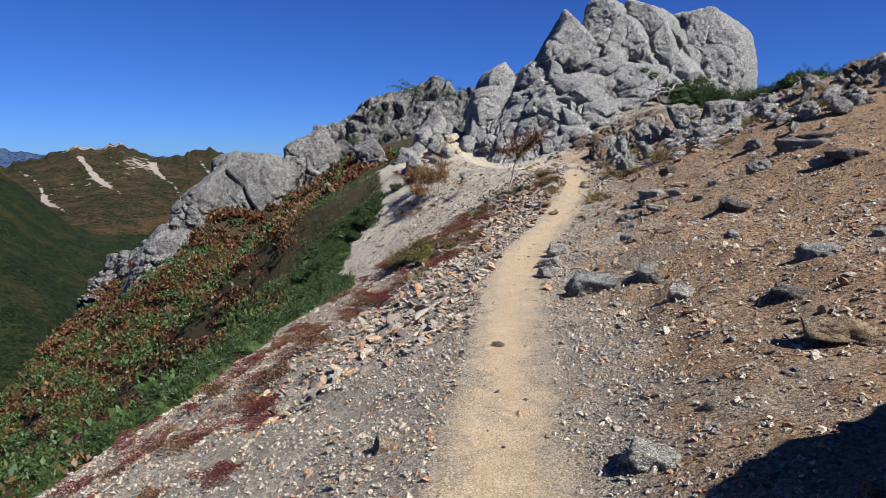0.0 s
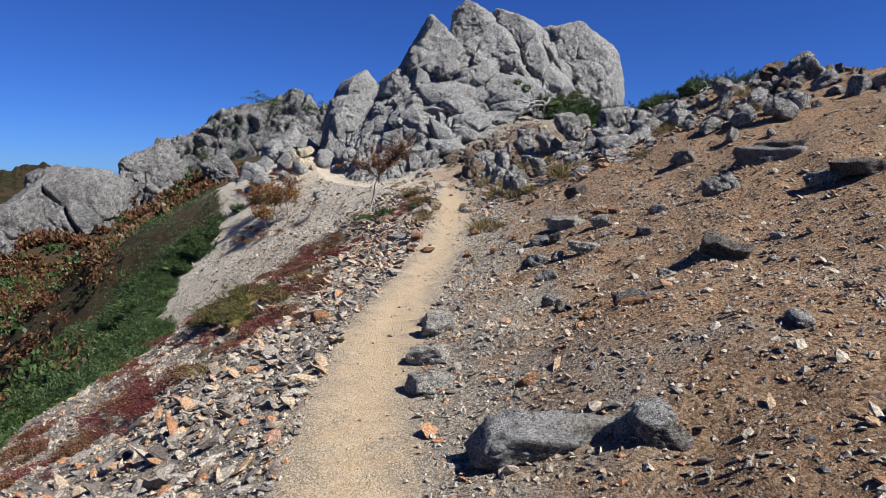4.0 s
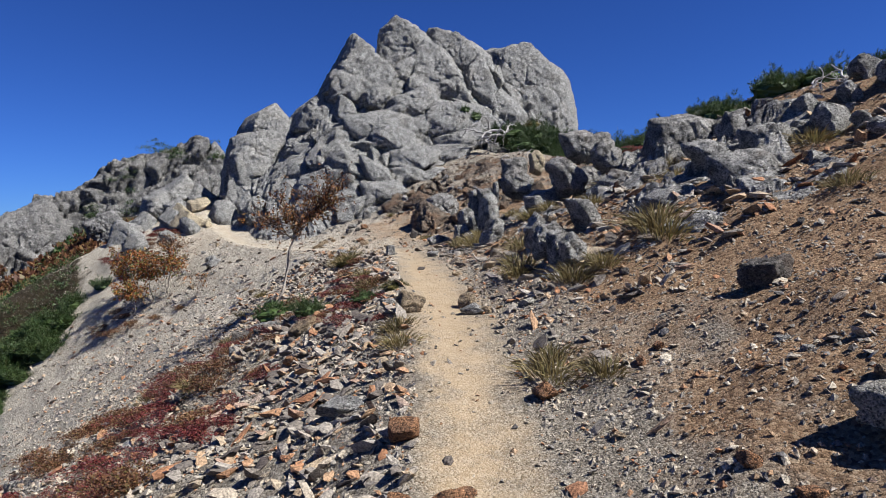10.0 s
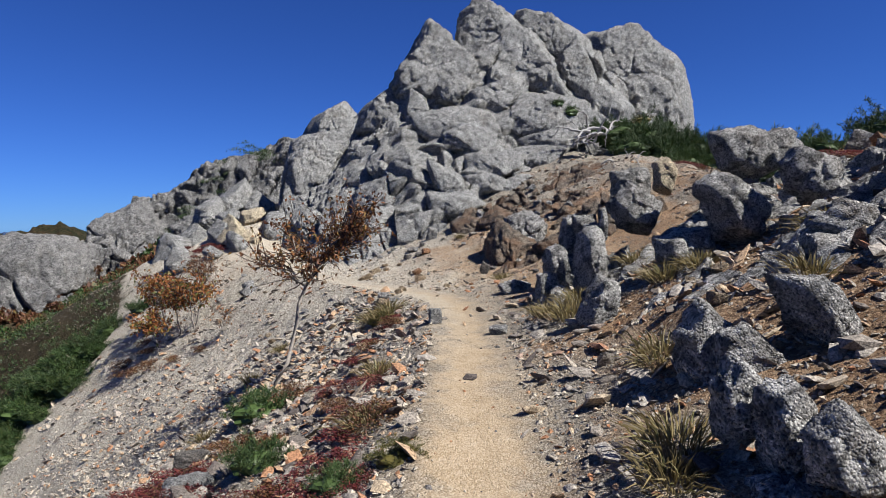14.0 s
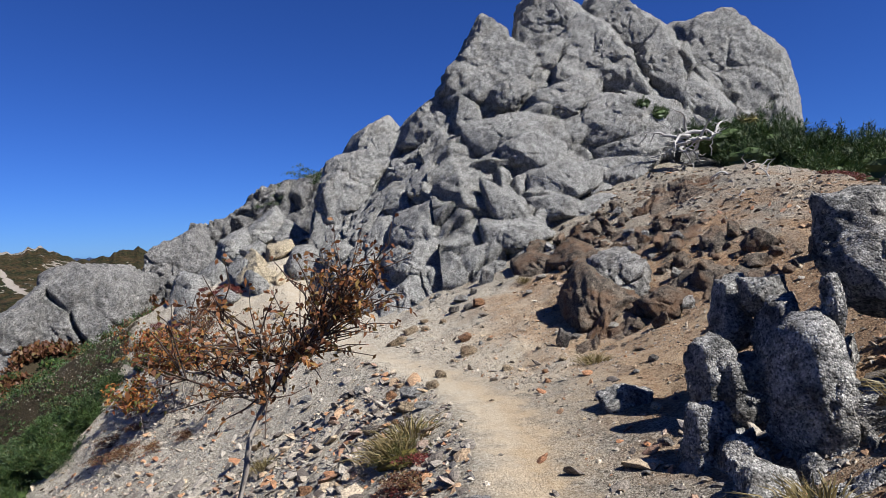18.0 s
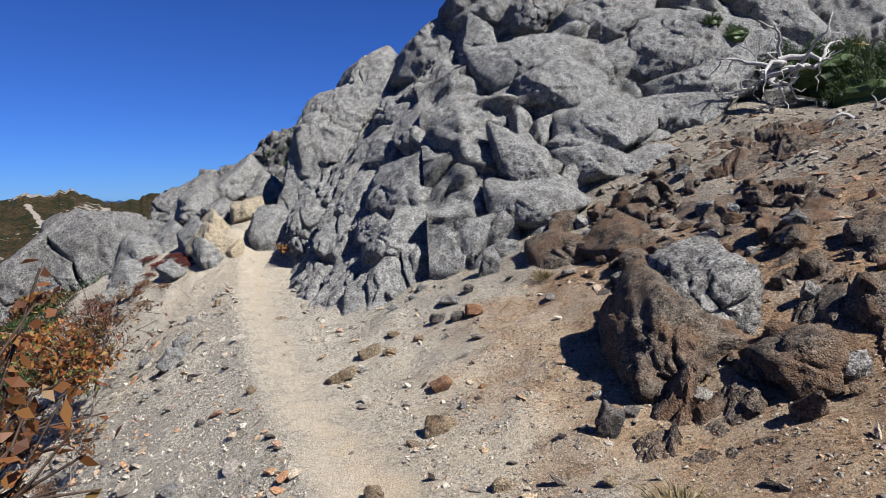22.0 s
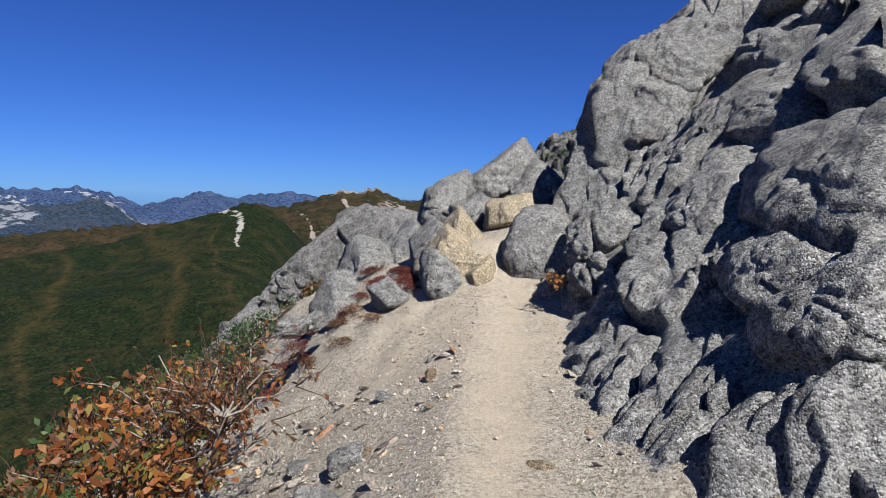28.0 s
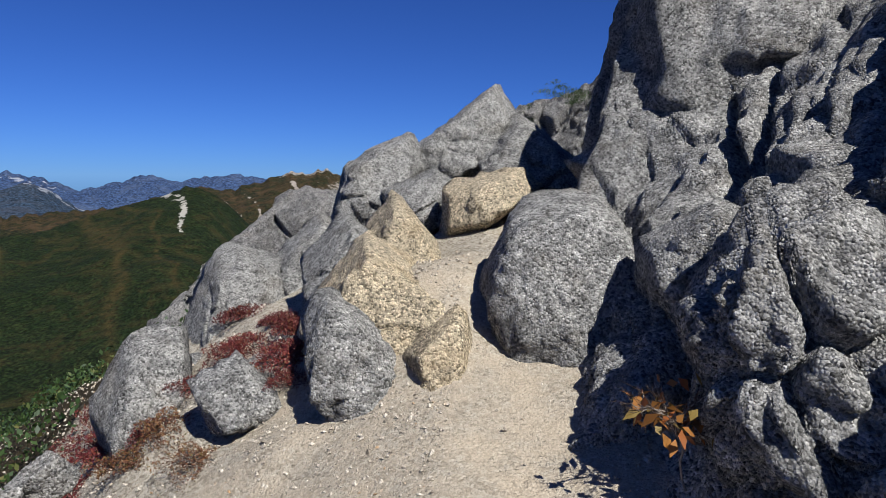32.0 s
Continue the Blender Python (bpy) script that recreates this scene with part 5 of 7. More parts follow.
boulder(saddle, -1.72, 32.50, 0.76, 0.30, 0.25, 0.33, 38, -30, 2789, p=20, sub=5, rough=0.08)
boulder(saddle, -1.40, 32.69, 0.89, 0.27, 0.22, 0.27, 35, -20, 4604, p=20, rough=0.08)
boulder(saddle, -1.08, 31.04, 0.91, 0.17, 0.13, 0.14, 44, 0, 584, p=19, rough=0.08)
boulder(saddle, -1.18, 30.65, 0.90, 0.22, 0.15, 0.15, 48, -10, 7827, p=19, rough=0.08)
boulder(saddle, -1.11, 30.83, 0.88, 0.14, 0.09, 0.09, 46, 0, 9517, p=19, rough=0.08)
boulder(saddle, -0.57, 32.27, 1.15, 0.27, 0.18, 0.18, 30, 0, 7364, p=20, rough=0.08)


def rock_patch(parent, x0, x1, y0, y1, humps, block, count, seed, skin, step=0.028, stand=1.0):
    """Broken bedrock showing through the gravel: jointed blocks at uneven levels; humps are x, y, half sizes and height."""
    x, y = (k.ravel() for k in np.meshgrid(np.arange(x0, x1, step), np.arange(y0, y1, step)))
    p = np.stack([x, y, 0 * x], 1)
    tall = stand * np.max([h * np.clip(1.35 - np.sqrt(((x - a) / c) ** 2 + ((y - b) / d) ** 2), 0, 1) ** 0.5 for a, b, c, d, h in humps], axis=0)
    q = p + 0.14 * block * np.stack([fbm(p * 1.3 / block, 3, seed + j) for j in range(3)], 1)
    rng = np.random.RandomState(seed)
    seeds = np.stack([rng.uniform(x0, x1, count), rng.uniform(y0, y1, count), 0 * np.zeros(count)], 1)
    turn = np.array([[0.87, -0.5, 0], [0.5, 0.87, 0], [0, 0, 1]]) * np.array([1.3, 0.75, 1])[:, None]
    big = blocks_relief(q @ turn.T, seeds[:count // 3] @ turn.T, 0.5 * block, seed, 0.08, 0.06, (0, 0, 0), 0.25)
    small = blocks_relief(q @ turn.T, seeds @ turn.T, 0.28 * block, seed + 3, 0.06, 0.09, (0, 0, 0), 0.25)
    z = ground_z(x, y) - 0.07 + tall * (1.25 * np.clip(big, -0.3, 0.8) + 0.25 * small) + np.minimum(tall, 0.3) * 0.12 * fbm(p * 7, 4, seed + 7) - 0.2 * (tall <= 0)
    rows, cols = len(np.arange(y0, y1, step)), len(np.arange(x0, x1, step))
    part("bedrock", mesh_of("bedrock", np.stack([x, y, z], 1), grid_faces(rows, cols), skin, False), parent)


rock_patch(ledge, 3.8, 9.0, 13.1, 20.9, [(5.15, 18.7, 0.7, 1.2, 0.55), (6.2, 19.1, 0.9, 1.1, 0.6), (7.3, 18.2, 1.0, 1.6, 0.5), (6.6, 16.4, 0.8, 0.8, 0.7), (7.4, 15.5, 0.6, 0.6, 0.6), (5.7, 15.6, 0.6, 0.45, 0.45), (4.25, 14.75, 0.3, 0.33, 0.5), (5.3, 17.2, 0.5, 0.6, 0.4),
           (7.9, 16.8, 0.5, 0.6, 0.45), (6.7, 14.9, 0.5, 0.4, 0.55), (5.75, 14.9, 0.55, 0.45, 0.5), (5.5, 14.2, 0.45, 0.35, 0.45), (5.95, 13.8, 0.45, 0.35, 0.5), (6.3, 14.4, 0.5, 0.4, 0.6), (5.1, 13.8, 0.35, 0.28, 0.3), (4.8, 14.4, 0.35, 0.3, 0.3)], 0.65, 400, 71, DARK_GRANITE, stand=0.5)
rock_patch(brown_rocks, 4.9, 9.6, 22.4, 28.2, [(5.85, 23.15, 0.42, 0.5, 0.75), (6.4, 22.95, 0.5, 0.3, 0.22), (7.15, 23.4, 0.6, 0.4, 0.4), (6.9, 24.5, 0.55, 0.5, 0.4), (7.6, 25.6, 0.8, 0.8, 0.45), (6.3, 25.8, 0.5, 0.35, 0.32), (7.2, 26.3, 0.6, 0.45, 0.4),
           (8.5, 27.2, 0.8, 0.7, 0.42), (5.4, 25.6, 0.35, 0.2, 0.2), (8.2, 25.0, 0.4, 0.25, 0.22)], 0.6, 420, 72, BROWN_ROCK, stand=0.45)


def broken_blocks(parent, count, skin, where, low, high, seed, tall=1.3):
    """More of the angular blocks of a ledge, from a few shapes."""
    r = random.Random(seed)
    kinds = [mesh_of("block", *rock_points(3, seed * 50 + k, (1, r.uniform(0.35, 0.8), r.uniform(0.5, tall)), 48, 7, 0.08), skin, False) for k in range(9)]
    for k in range(count):
        x, y = where(r)
        s = low * (high / low) ** (r.random() ** 1.5)
        part("block", r.choice(kinds), parent, "", pose(x, y, float(ground_z(x, y)[0]) + 0.35 * s, r.uniform(-35, 35), r.uniform(-45, 15), r.uniform(0, 360)) @ Matrix.Diagonal((s, s, s, 1)))


def in_band(y0, y1, d0, d1, step=0.0):
    def where(r):
        y = r.uniform(y0, y1)
        return float(soft_knots(y, TRAIL, 1)) + r.uniform(d0, d1) + step * (y - y0), y
    return where


broken_blocks(ledge, 80, DARK_GRANITE, in_band(14.6, 19.6, 2.7, 4.8), 0.06, 0.2, 3)
crest_rocks = outcrop_thing("crest_crag", BROWN_ROCK, (9, 14, 2.5), "jagged brown-grey rock crag on the crest of the slope")
r = random.Random(31)
for k, (x, y, z, a, c, roll) in enumerate([(9.5, 14.0, 3.1, 0.5, 0.62, -20), (10.1, 14.2, 3.0, 0.45, 0.55, -8), (9.0, 13.7, 2.75, 0.34, 0.45, -38), (8.6, 13.5, 2.6, 0.28, 0.3, -35), (9.2, 13.3, 2.6, 0.3, 0.35, -15), (9.8, 13.4, 2.7, 0.35, 0.4, 10),
                                           (8.3, 13.3, 2.5, 0.2, 0.25, -30), (10.5, 13.8, 3.0, 0.4, 0.5, 15), (9.4, 14.5, 3.2, 0.4, 0.4, 5), (8.8, 14.1, 2.7, 0.3, 0.35, -25), (9.3, 13.0, 2.45, 0.2, 0.22, 20)]):
    boulder(crest_rocks, x, y, z, a, 0.8 * a, c, r.uniform(-25, 25), roll, 820 + k, p=20, rough=0.08, skin=BROWN_ROCK if k % 3 else DARK_GRANITE)
broken_blocks(crest_rocks, 40, BROWN_ROCK, in_band(12.4, 14.6, 5.4, 7.4), 0.05, 0.18, 9, 1.0)
broken_blocks(ledge, 60, DARK_GRANITE, in_band(11.5, 15.5, 4.2, 7.0), 0.09, 0.3, 4)
broken_blocks(brown_rocks, 170, BROWN_ROCK, in_band(22.7, 28.0, 2.2, 4.3, 0.3), 0.06, 0.25, 5, 1.0)
broken_blocks(brown_rocks, 30, DARK_GRANITE, in_band(22.9, 27.6, 2.2, 4.0, 0.3), 0.08, 0.22, 15, 1.0)
broken_blocks(outcrop, 45, GRANITE, in_band(27.6, 30.0, 1.5, 2.4), 0.05, 0.16, 6, 1.0)
loose_block(5.12, 27.05, 1.62, 0.16, 0.14, 0.34, 0, 6, 78, p=15, sub=3, rough=0.06, skin=GREY_STONE)

# ---------------------------------------------------------------- loose blocks, each where it lies
loose_block(1.01, 2.71, 0.08, 0.22, 0.14, 0.10, -20, 5, 190, p=15, sub=3, rough=0.06, skin=PALE_STONE)
loose_block(-0.33, 3.40, -0.20, 0.10, 0.09, 0.09, 6, 0, 4738, p=15, sub=3, rough=0.06, skin=TAN_STONE)
loose_block(1.61, 6.62, 0.11, 0.31, 0.19, 0.15, -14, -5, 1003, p=15, sub=3, rough=0.06, skin=GREY_STONE)
loose_block(2.11, 6.32, 0.27, 0.15, 0.12, 0.11, -18, 0, 3848, p=15, sub=3, rough=0.06, skin=GREY_STONE)
loose_block(2.13, 5.43, 0.29, 0.15, 0.11, 0.10, -21, 0, 6218, p=15, sub=3, rough=0.06, skin=PALE_STONE)
loose_block(1.37, 7.74, 0.01, 0.19, 0.12, 0.09, -10, 0, 8500, p=15, sub=3, rough=0.06, skin=PALE_STONE)
loose_block(1.65, 8.91, 0.09, 0.17, 0.13, 0.12, -11, -15, 8181, p=15, sub=3, rough=0.06, skin=PALE_STONE)
loose_block(3.13, 5.06, 0.66, 0.22, 0.14, 0.11, -32, 0, 2975, p=15, sub=3, rough=0.06, skin=GREY_STONE)
loose_block(2.33, 3.51, 0.47, 0.28, 0.15, 0.10, -34, 0, 6355, p=15, sub=3, rough=0.06, skin=TAN_STONE)
loose_block(2.52, 4.40, 0.48, 0.17, 0.12, 0.10, -30, 0, 2460, p=15, sub=3, rough=0.06, skin=DARK_STONE)
loose_block(3.83, 8.32, 0.84, 0.16, 0.12, 0.10, -25, 0, 6218, p=15, sub=3, rough=0.06, skin=DARK_STONE)
loose_block(5.77, 10.13, 1.61, 0.53, 0.28, 0.18, -30, 0, 8548, p=15, sub=3, rough=0.06, skin=GREY_STONE)
loose_block(5.59, 8.70, 1.49, 0.33, 0.18, 0.11, -33, 0, 1310, p=15, sub=3, rough=0.06, skin=DARK_STONE)
loose_block(1.20, 2.40, 0.13, 0.07, 0.05, 0.03, -27, 0, 4985, p=15, sub=3, rough=0.06, skin=ORANGE_STONE)
loose_block(2.82, 7.77, 0.49, 0.19, 0.13, 0.11, -20, 0, 3743, p=15, sub=3, rough=0.06, skin=DARK_STONE)
loose_block(0.47, 5.12, -0.08, 0.07, 0.04, 0.02, -5, 0, 7629, p=15, sub=3, rough=0.06, skin=DARK_STONE)
loose_block(1.82, 6.61, 0.13, 0.30, 0.14, 0.08, -27, -14, 7208, p=15, sub=3, rough=0.06, skin=PALE_STONE)
loose_block(2.06, 6.42, 0.21, 0.13, 0.08, 0.07, -34, -40, 1490, p=15, sub=3, rough=0.06, skin=PALE_STONE)
loose_block(2.14, 6.25, 0.24, 0.13, 0.09, 0.07, -38, 0, 4310, p=15, sub=3, rough=0.06, skin=DARK_STONE)
loose_block(2.82, 7.67, 0.48, 0.22, 0.13, 0.10, -33, 0, 6888, p=15, sub=3, rough=0.06, skin=ORANGE_STONE)
loose_block(1.87, 7.31, 0.13, 0.10, 0.06, 0.05, -23, -30, 2548, p=15, sub=3, rough=0.06, skin=ORANGE_STONE)
loose_block(2.59, 6.63, 0.38, 0.08, 0.05, 0.04, -40, 0, 3945, p=15, sub=3, rough=0.06, skin=TAN_STONE)
loose_block(0.68, 9.94, -0.06, 0.11, 0.10, 0.11, -0, 0, 7249, p=15, sub=3, rough=0.06, skin=ORANGE_STONE)
loose_block(3.91, 8.19, 0.86, 0.19, 0.11, 0.08, -40, 0, 9948, p=15, sub=3, rough=0.06, skin=DARK_STONE)
loose_block(6.24, 10.58, 1.76, 0.38, 0.19, 0.11, -42, -8, 8508, p=15, sub=3, rough=0.06, skin=DARK_STONE)
loose_block(4.93, 9.89, 1.28, 0.18, 0.14, 0.14, -38, 0, 6373, p=15, sub=3, rough=0.06, skin=GREY_STONE)
loose_block(5.36, 8.92, 1.40, 0.18, 0.13, 0.11, -46, 0, 2570, p=15, sub=3, rough=0.06, skin=GREY_STONE)
loose_block(5.99, 12.18, 1.72, 0.18, 0.14, 0.14, -34, 0, 2994, p=15, sub=3, rough=0.06, skin=GREY_STONE)
loose_block(1.46, 8.30, 0.03, 0.18, 0.12, 0.10, -17, -15, 558, p=15, sub=3, rough=0.06, skin=PALE_STONE)
loose_block(1.68, 9.22, 0.08, 0.13, 0.10, 0.09, -16, -20, 7454, p=15, sub=3, rough=0.06, skin=PALE_STONE)
loose_block(2.58, 8.69, 0.36, 0.10, 0.07, 0.06, -33, -10, 7027, p=15, sub=3, rough=0.06, skin=GREY_STONE)
loose_block(2.84, 9.47, 0.46, 0.14, 0.09, 0.07, -30, -20, 3843, p=15, sub=3, rough=0.06, skin=GREY_STONE)
loose_block(2.64, 8.09, 0.39, 0.09, 0.06, 0.05, -40, 0, 2845, p=15, sub=3, rough=0.06, skin=ORANGE_STONE)
loose_block(2.75, 7.87, 0.42, 0.09, 0.06, 0.05, -45, 0, 6510, p=15, sub=3, rough=0.06, skin=GREY_STONE)
loose_block(2.90, 7.72, 0.49, 0.12, 0.09, 0.08, -49, 0, 9665, p=15, sub=3, rough=0.06, skin=DARK_STONE)
loose_block(0.59, 8.84, -0.09, 0.07, 0.05, 0.05, 2, 0, 9244, p=15, sub=3, rough=0.06, skin=DARK_STONE)
loose_block(3.77, 11.27, 0.79, 0.26, 0.14, 0.10, -29, -5, 1083, p=15, sub=3, rough=0.06, skin=PALE_STONE)
loose_block(3.92, 10.53, 0.86, 0.15, 0.11, 0.10, -34, 0, 4338, p=15, sub=3, rough=0.06, skin=PALE_STONE)
loose_block(3.38, 9.78, 0.65, 0.24, 0.13, 0.08, -34, 6, 5184, p=15, sub=3, rough=0.06, skin=PALE_STONE)
loose_block(3.14, 9.92, 0.56, 0.09, 0.08, 0.08, -31, 0, 3303, p=15, sub=3, rough=0.06, skin=GREY_STONE)
loose_block(3.06, 10.29, 0.53, 0.17, 0.11, 0.09, -28, 0, 1358, p=15, sub=3, rough=0.06, skin=GREY_STONE)
loose_block(3.29, 10.83, 0.58, 0.16, 0.09, 0.06, -27, -5, 538, p=15, sub=3, rough=0.06, skin=GREY_STONE)
loose_block(4.37, 10.97, 1.00, 0.17, 0.09, 0.06, -35, 0, 4518, p=15, sub=3, rough=0.06, skin=ORANGE_STONE)
loose_block(4.20, 11.17, 0.93, 0.15, 0.08, 0.05, -33, 0, 3138, p=15, sub=3, rough=0.06, skin=ORANGE_STONE)
loose_block(5.96, 12.07, 1.71, 0.17, 0.14, 0.14, -40, 0, 6043, p=15, sub=3, rough=0.06, skin=GREY_STONE)
loose_block(4.40, 10.10, 1.03, 0.12, 0.08, 0.07, -41, 0, 8478, p=15, sub=3, rough=0.06, skin=GREY_STONE)
loose_block(3.45, 8.38, 0.66, 0.09, 0.06, 0.04, -47, 0, 5805, p=15, sub=3, rough=0.06, skin=GREY_STONE)
loose_block(3.94, 9.60, 0.85, 0.13, 0.08, 0.06, -41, 0, 9052, p=15, sub=3, rough=0.06, skin=GREY_STONE)
loose_block(4.99, 9.86, 1.28, 0.19, 0.14, 0.13, -47, -20, 2375, p=15, sub=3, rough=0.06, skin=GREY_STONE)
loose_block(2.12, 12.75, 0.46, 0.11, 0.09, 0.08, -15, -15, 3736, p=15, sub=3, rough=0.06, skin=ORANGE_STONE)
loose_block(1.93, 13.56, 0.38, 0.19, 0.11, 0.07, -10, 0, 606, p=15, sub=3, rough=0.06, skin=GREY_STONE)
loose_block(2.15, 12.12, 0.37, 0.14, 0.08, 0.05, -18, -8, 6786, p=15, sub=3, rough=0.06, skin=ORANGE_STONE)
loose_block(1.94, 12.15, 0.37, 0.09, 0.06, 0.05, -15, 10, 4856, p=15, sub=3, rough=0.06, skin=ORANGE_STONE)
loose_block(3.75, 11.15, 0.78, 0.27, 0.15, 0.10, -49, -6, 5065, p=15, sub=3, rough=0.06, skin=PALE_STONE)
loose_block(3.36, 10.97, 0.60, 0.15, 0.09, 0.06, -46, -10, 4735, p=15, sub=3, rough=0.06, skin=GREY_STONE)
loose_block(3.42, 10.68, 0.66, 0.12, 0.10, 0.09, -51, -15, 8625, p=15, sub=3, rough=0.06, skin=DARK_STONE)
loose_block(3.09, 10.39, 0.53, 0.18, 0.11, 0.09, -52, -6, 1002, p=15, sub=3, rough=0.06, skin=GREY_STONE)
loose_block(3.03, 12.90, 0.52, 0.10, 0.08, 0.07, -26, 0, 9307, p=15, sub=3, rough=0.06, skin=ORANGE_STONE)
loose_block(2.63, 11.71, 0.34, 0.06, 0.05, 0.05, -28, 0, 3298, p=15, sub=3, rough=0.06, skin=ORANGE_STONE)
loose_block(2.60, 11.34, 0.32, 0.06, 0.05, 0.06, -31, 0, 5853, p=15, sub=3, rough=0.06, skin=TAN_STONE)
loose_block(2.86, 11.29, 0.42, 0.06, 0.06, 0.06, -36, 0, 8118, p=15, sub=3, rough=0.06, skin=ORANGE_STONE)
loose_block(3.22, 11.57, 0.54, 0.07, 0.05, 0.05, -38, 0, 8153, p=15, sub=3, rough=0.06, skin=ORANGE_STONE)
loose_block(4.57, 12.77, 1.15, 0.19, 0.14, 0.13, -41, -15, 6878, p=15, sub=3, rough=0.06, skin=DARK_STONE)
loose_block(3.23, 11.30, 0.54, 0.06, 0.04, 0.03, -41, 0, 620, p=15, sub=3, rough=0.06, skin=ORANGE_STONE)
loose_block(0.17, 20.58, -0.61, 0.16, 0.11, 0.10, 4, 0, 684, p=15, sub=3, rough=0.06, skin=PALE_STONE)
loose_block(-1.16, 18.05, -1.30, 0.10, 0.08, 0.07, 13, 0, 6867, p=15, sub=3, rough=0.06, skin=PALE_STONE)
loose_block(3.35, 14.78, 0.74, 0.12, 0.08, 0.06, -21, 0, 4766, p=15, sub=3, rough=0.06, skin=GREY_STONE)
loose_block(2.84, 15.01, 0.80, 0.15, 0.12, 0.12, -10, 20, 3876, p=15, sub=3, rough=0.06, skin=TAN_STONE)
loose_block(3.38, 15.02, 0.79, 0.10, 0.09, 0.10, -20, 0, 9341, p=15, sub=3, rough=0.06, skin=TAN_STONE)
loose_block(3.44, 14.74, 0.73, 0.08, 0.06, 0.05, -23, 0, 2163, p=15, sub=3, rough=0.06, skin=TAN_STONE)
loose_block(1.72, 17.34, 0.27, 0.21, 0.13, 0.11, 7, 0, 2404, p=15, sub=3, rough=0.06, skin=GREY_STONE)
loose_block(1.46, 18.76, 0.09, 0.18, 0.12, 0.11, 7, 0, 1019, p=15, sub=3, rough=0.06, skin=DARK_STONE)
loose_block(1.39, 17.09, 0.10, 0.13, 0.09, 0.07, 11, 0, 804, p=15, sub=3, rough=0.06, skin=GREY_STONE)
loose_block(3.98, 14.75, 0.89, 0.10, 0.05, 0.03, -33, 0, 6264, p=15, sub=3, rough=0.06, skin=DARK_STONE)
loose_block(4.23, 18.52, 1.05, 0.12, 0.08, 0.07, -17, 0, 2766, p=15, sub=3, rough=0.06, skin=GREY_STONE)
loose_block(4.41, 14.04, 1.07, 0.05, 0.04, 0.04, -48, 0, 6780, p=15, sub=3, rough=0.06, skin=DARK_STONE)
loose_block(2.76, 15.53, 0.74, 0.10, 0.06, 0.05, -8, 0, 1542, p=15, sub=3, rough=0.06, skin=GREY_STONE)
loose_block(2.06, 16.28, 0.45, 0.21, 0.12, 0.09, 4, -30, 5169, p=15, sub=3, rough=0.06, skin=TAN_STONE)
loose_block(4.14, 23.62, 0.9, 0.08, 0.06, 0.06, -8, 0, 7029, p=15, sub=3, rough=0.06, skin=TAN_STONE)
loose_block(3.77, 22.33, 1.11, 0.08, 0.06, 0.06, -5, 0, 5571, p=15, sub=3, rough=0.06, skin=TAN_STONE)
loose_block(3.76, 19.23, 1.11, 0.10, 0.10, 0.12, -9, 0, 1463, p=15, sub=3, rough=0.06, skin=GREY_STONE)
loose_block(3.49, 22.01, 0.99, 0.15, 0.09, 0.07, -2, 0, 4771, p=15, sub=3, rough=0.06, skin=TAN_STONE)
loose_block(5.34, 23.22, 1.35, 0.10, 0.11, 0.15, -16, 0, 988, p=15, sub=3, rough=0.06, skin=DARK_STONE)
loose_block(3.18, 21.98, 0.85, 0.12, 0.08, 0.06, 1, 0, 3576, p=15, sub=3, rough=0.06, skin=DARK_STONE)
loose_block(2.60, 21.60, 0.58, 0.08, 0.06, 0.06, 6, 0, 1526, p=15, sub=3, rough=0.06, skin=ORANGE_STONE)
loose_block(4.32, 23.74, 0.95, 0.13, 0.11, 0.17, -3, 0, 3551, p=15, sub=3, rough=0.06, skin=TAN_STONE)
loose_block(3.91, 22.98, 1.11, 0.08, 0.06, 0.06, 2, 0, 946, p=15, sub=3, rough=0.06, skin=TAN_STONE)
loose_block(3.46, 25.25, 0.95, 0.2, 0.1, 0.07, 5, -25, 7514, p=15, sub=3, rough=0.06, skin=TAN_STONE)
loose_block(4.37, 24.44, 1.20, 0.12, 0.08, 0.06, -3, -20, 1851, p=15, sub=3, rough=0.06, skin=ORANGE_STONE)
loose_block(3.56, 22.32, 1.05, 0.17, 0.10, 0.08, 8, 0, 9124, p=15, sub=3, rough=0.06, skin=GREY_STONE)
loose_block(2.37, 28.10, 0.9, 0.12, 0.08, 0.06, 10, 0, 2570, p=15, sub=3, rough=0.06, skin=TAN_STONE)
loose_block(3.66, 21.86, 1.03, 0.12, 0.06, 0.04, 7, 0, 891, p=15, sub=3, rough=0.06, skin=GREY_STONE)
loose_block(5.65, 21.51, 1.27, 0.05, 0.04, 0.04, -31, 0, 1890, p=15, sub=3, rough=0.06, skin=DARK_STONE)
loose_block(3.02, 23.26, 0.93, 0.08, 0.06, 0.06, 13, 0, 4694, p=15, sub=3, rough=0.06, skin=GREY_STONE)
loose_block(3.36, 22.60, 0.99, 0.08, 0.06, 0.06, 10, 0, 7404, p=15, sub=3, rough=0.06, skin=ORANGE_STONE)
loose_block(0.98, 27.80, 0.6, 0.27, 0.2, 0.19, 31, -15, 561, p=15, sub=3, rough=0.06, skin=GREY_STONE)
loose_block(2.86, 28.45, 0.95, 0.13, 0.1, 0.11, 11, 0, 768, p=15, sub=3, rough=0.06, skin=BROWN_ROCK)
loose_block(3.72, 25.80, 0.98, 0.17, 0.12, 0.12, 8, -10, 7628, p=15, sub=3, rough=0.06, skin=TAN_STONE)
loose_block(3.92, 25.63, 1.21, 0.07, 0.06, 0.06, 4, 0, 9598, p=15, sub=3, rough=0.06, skin=TAN_STONE)
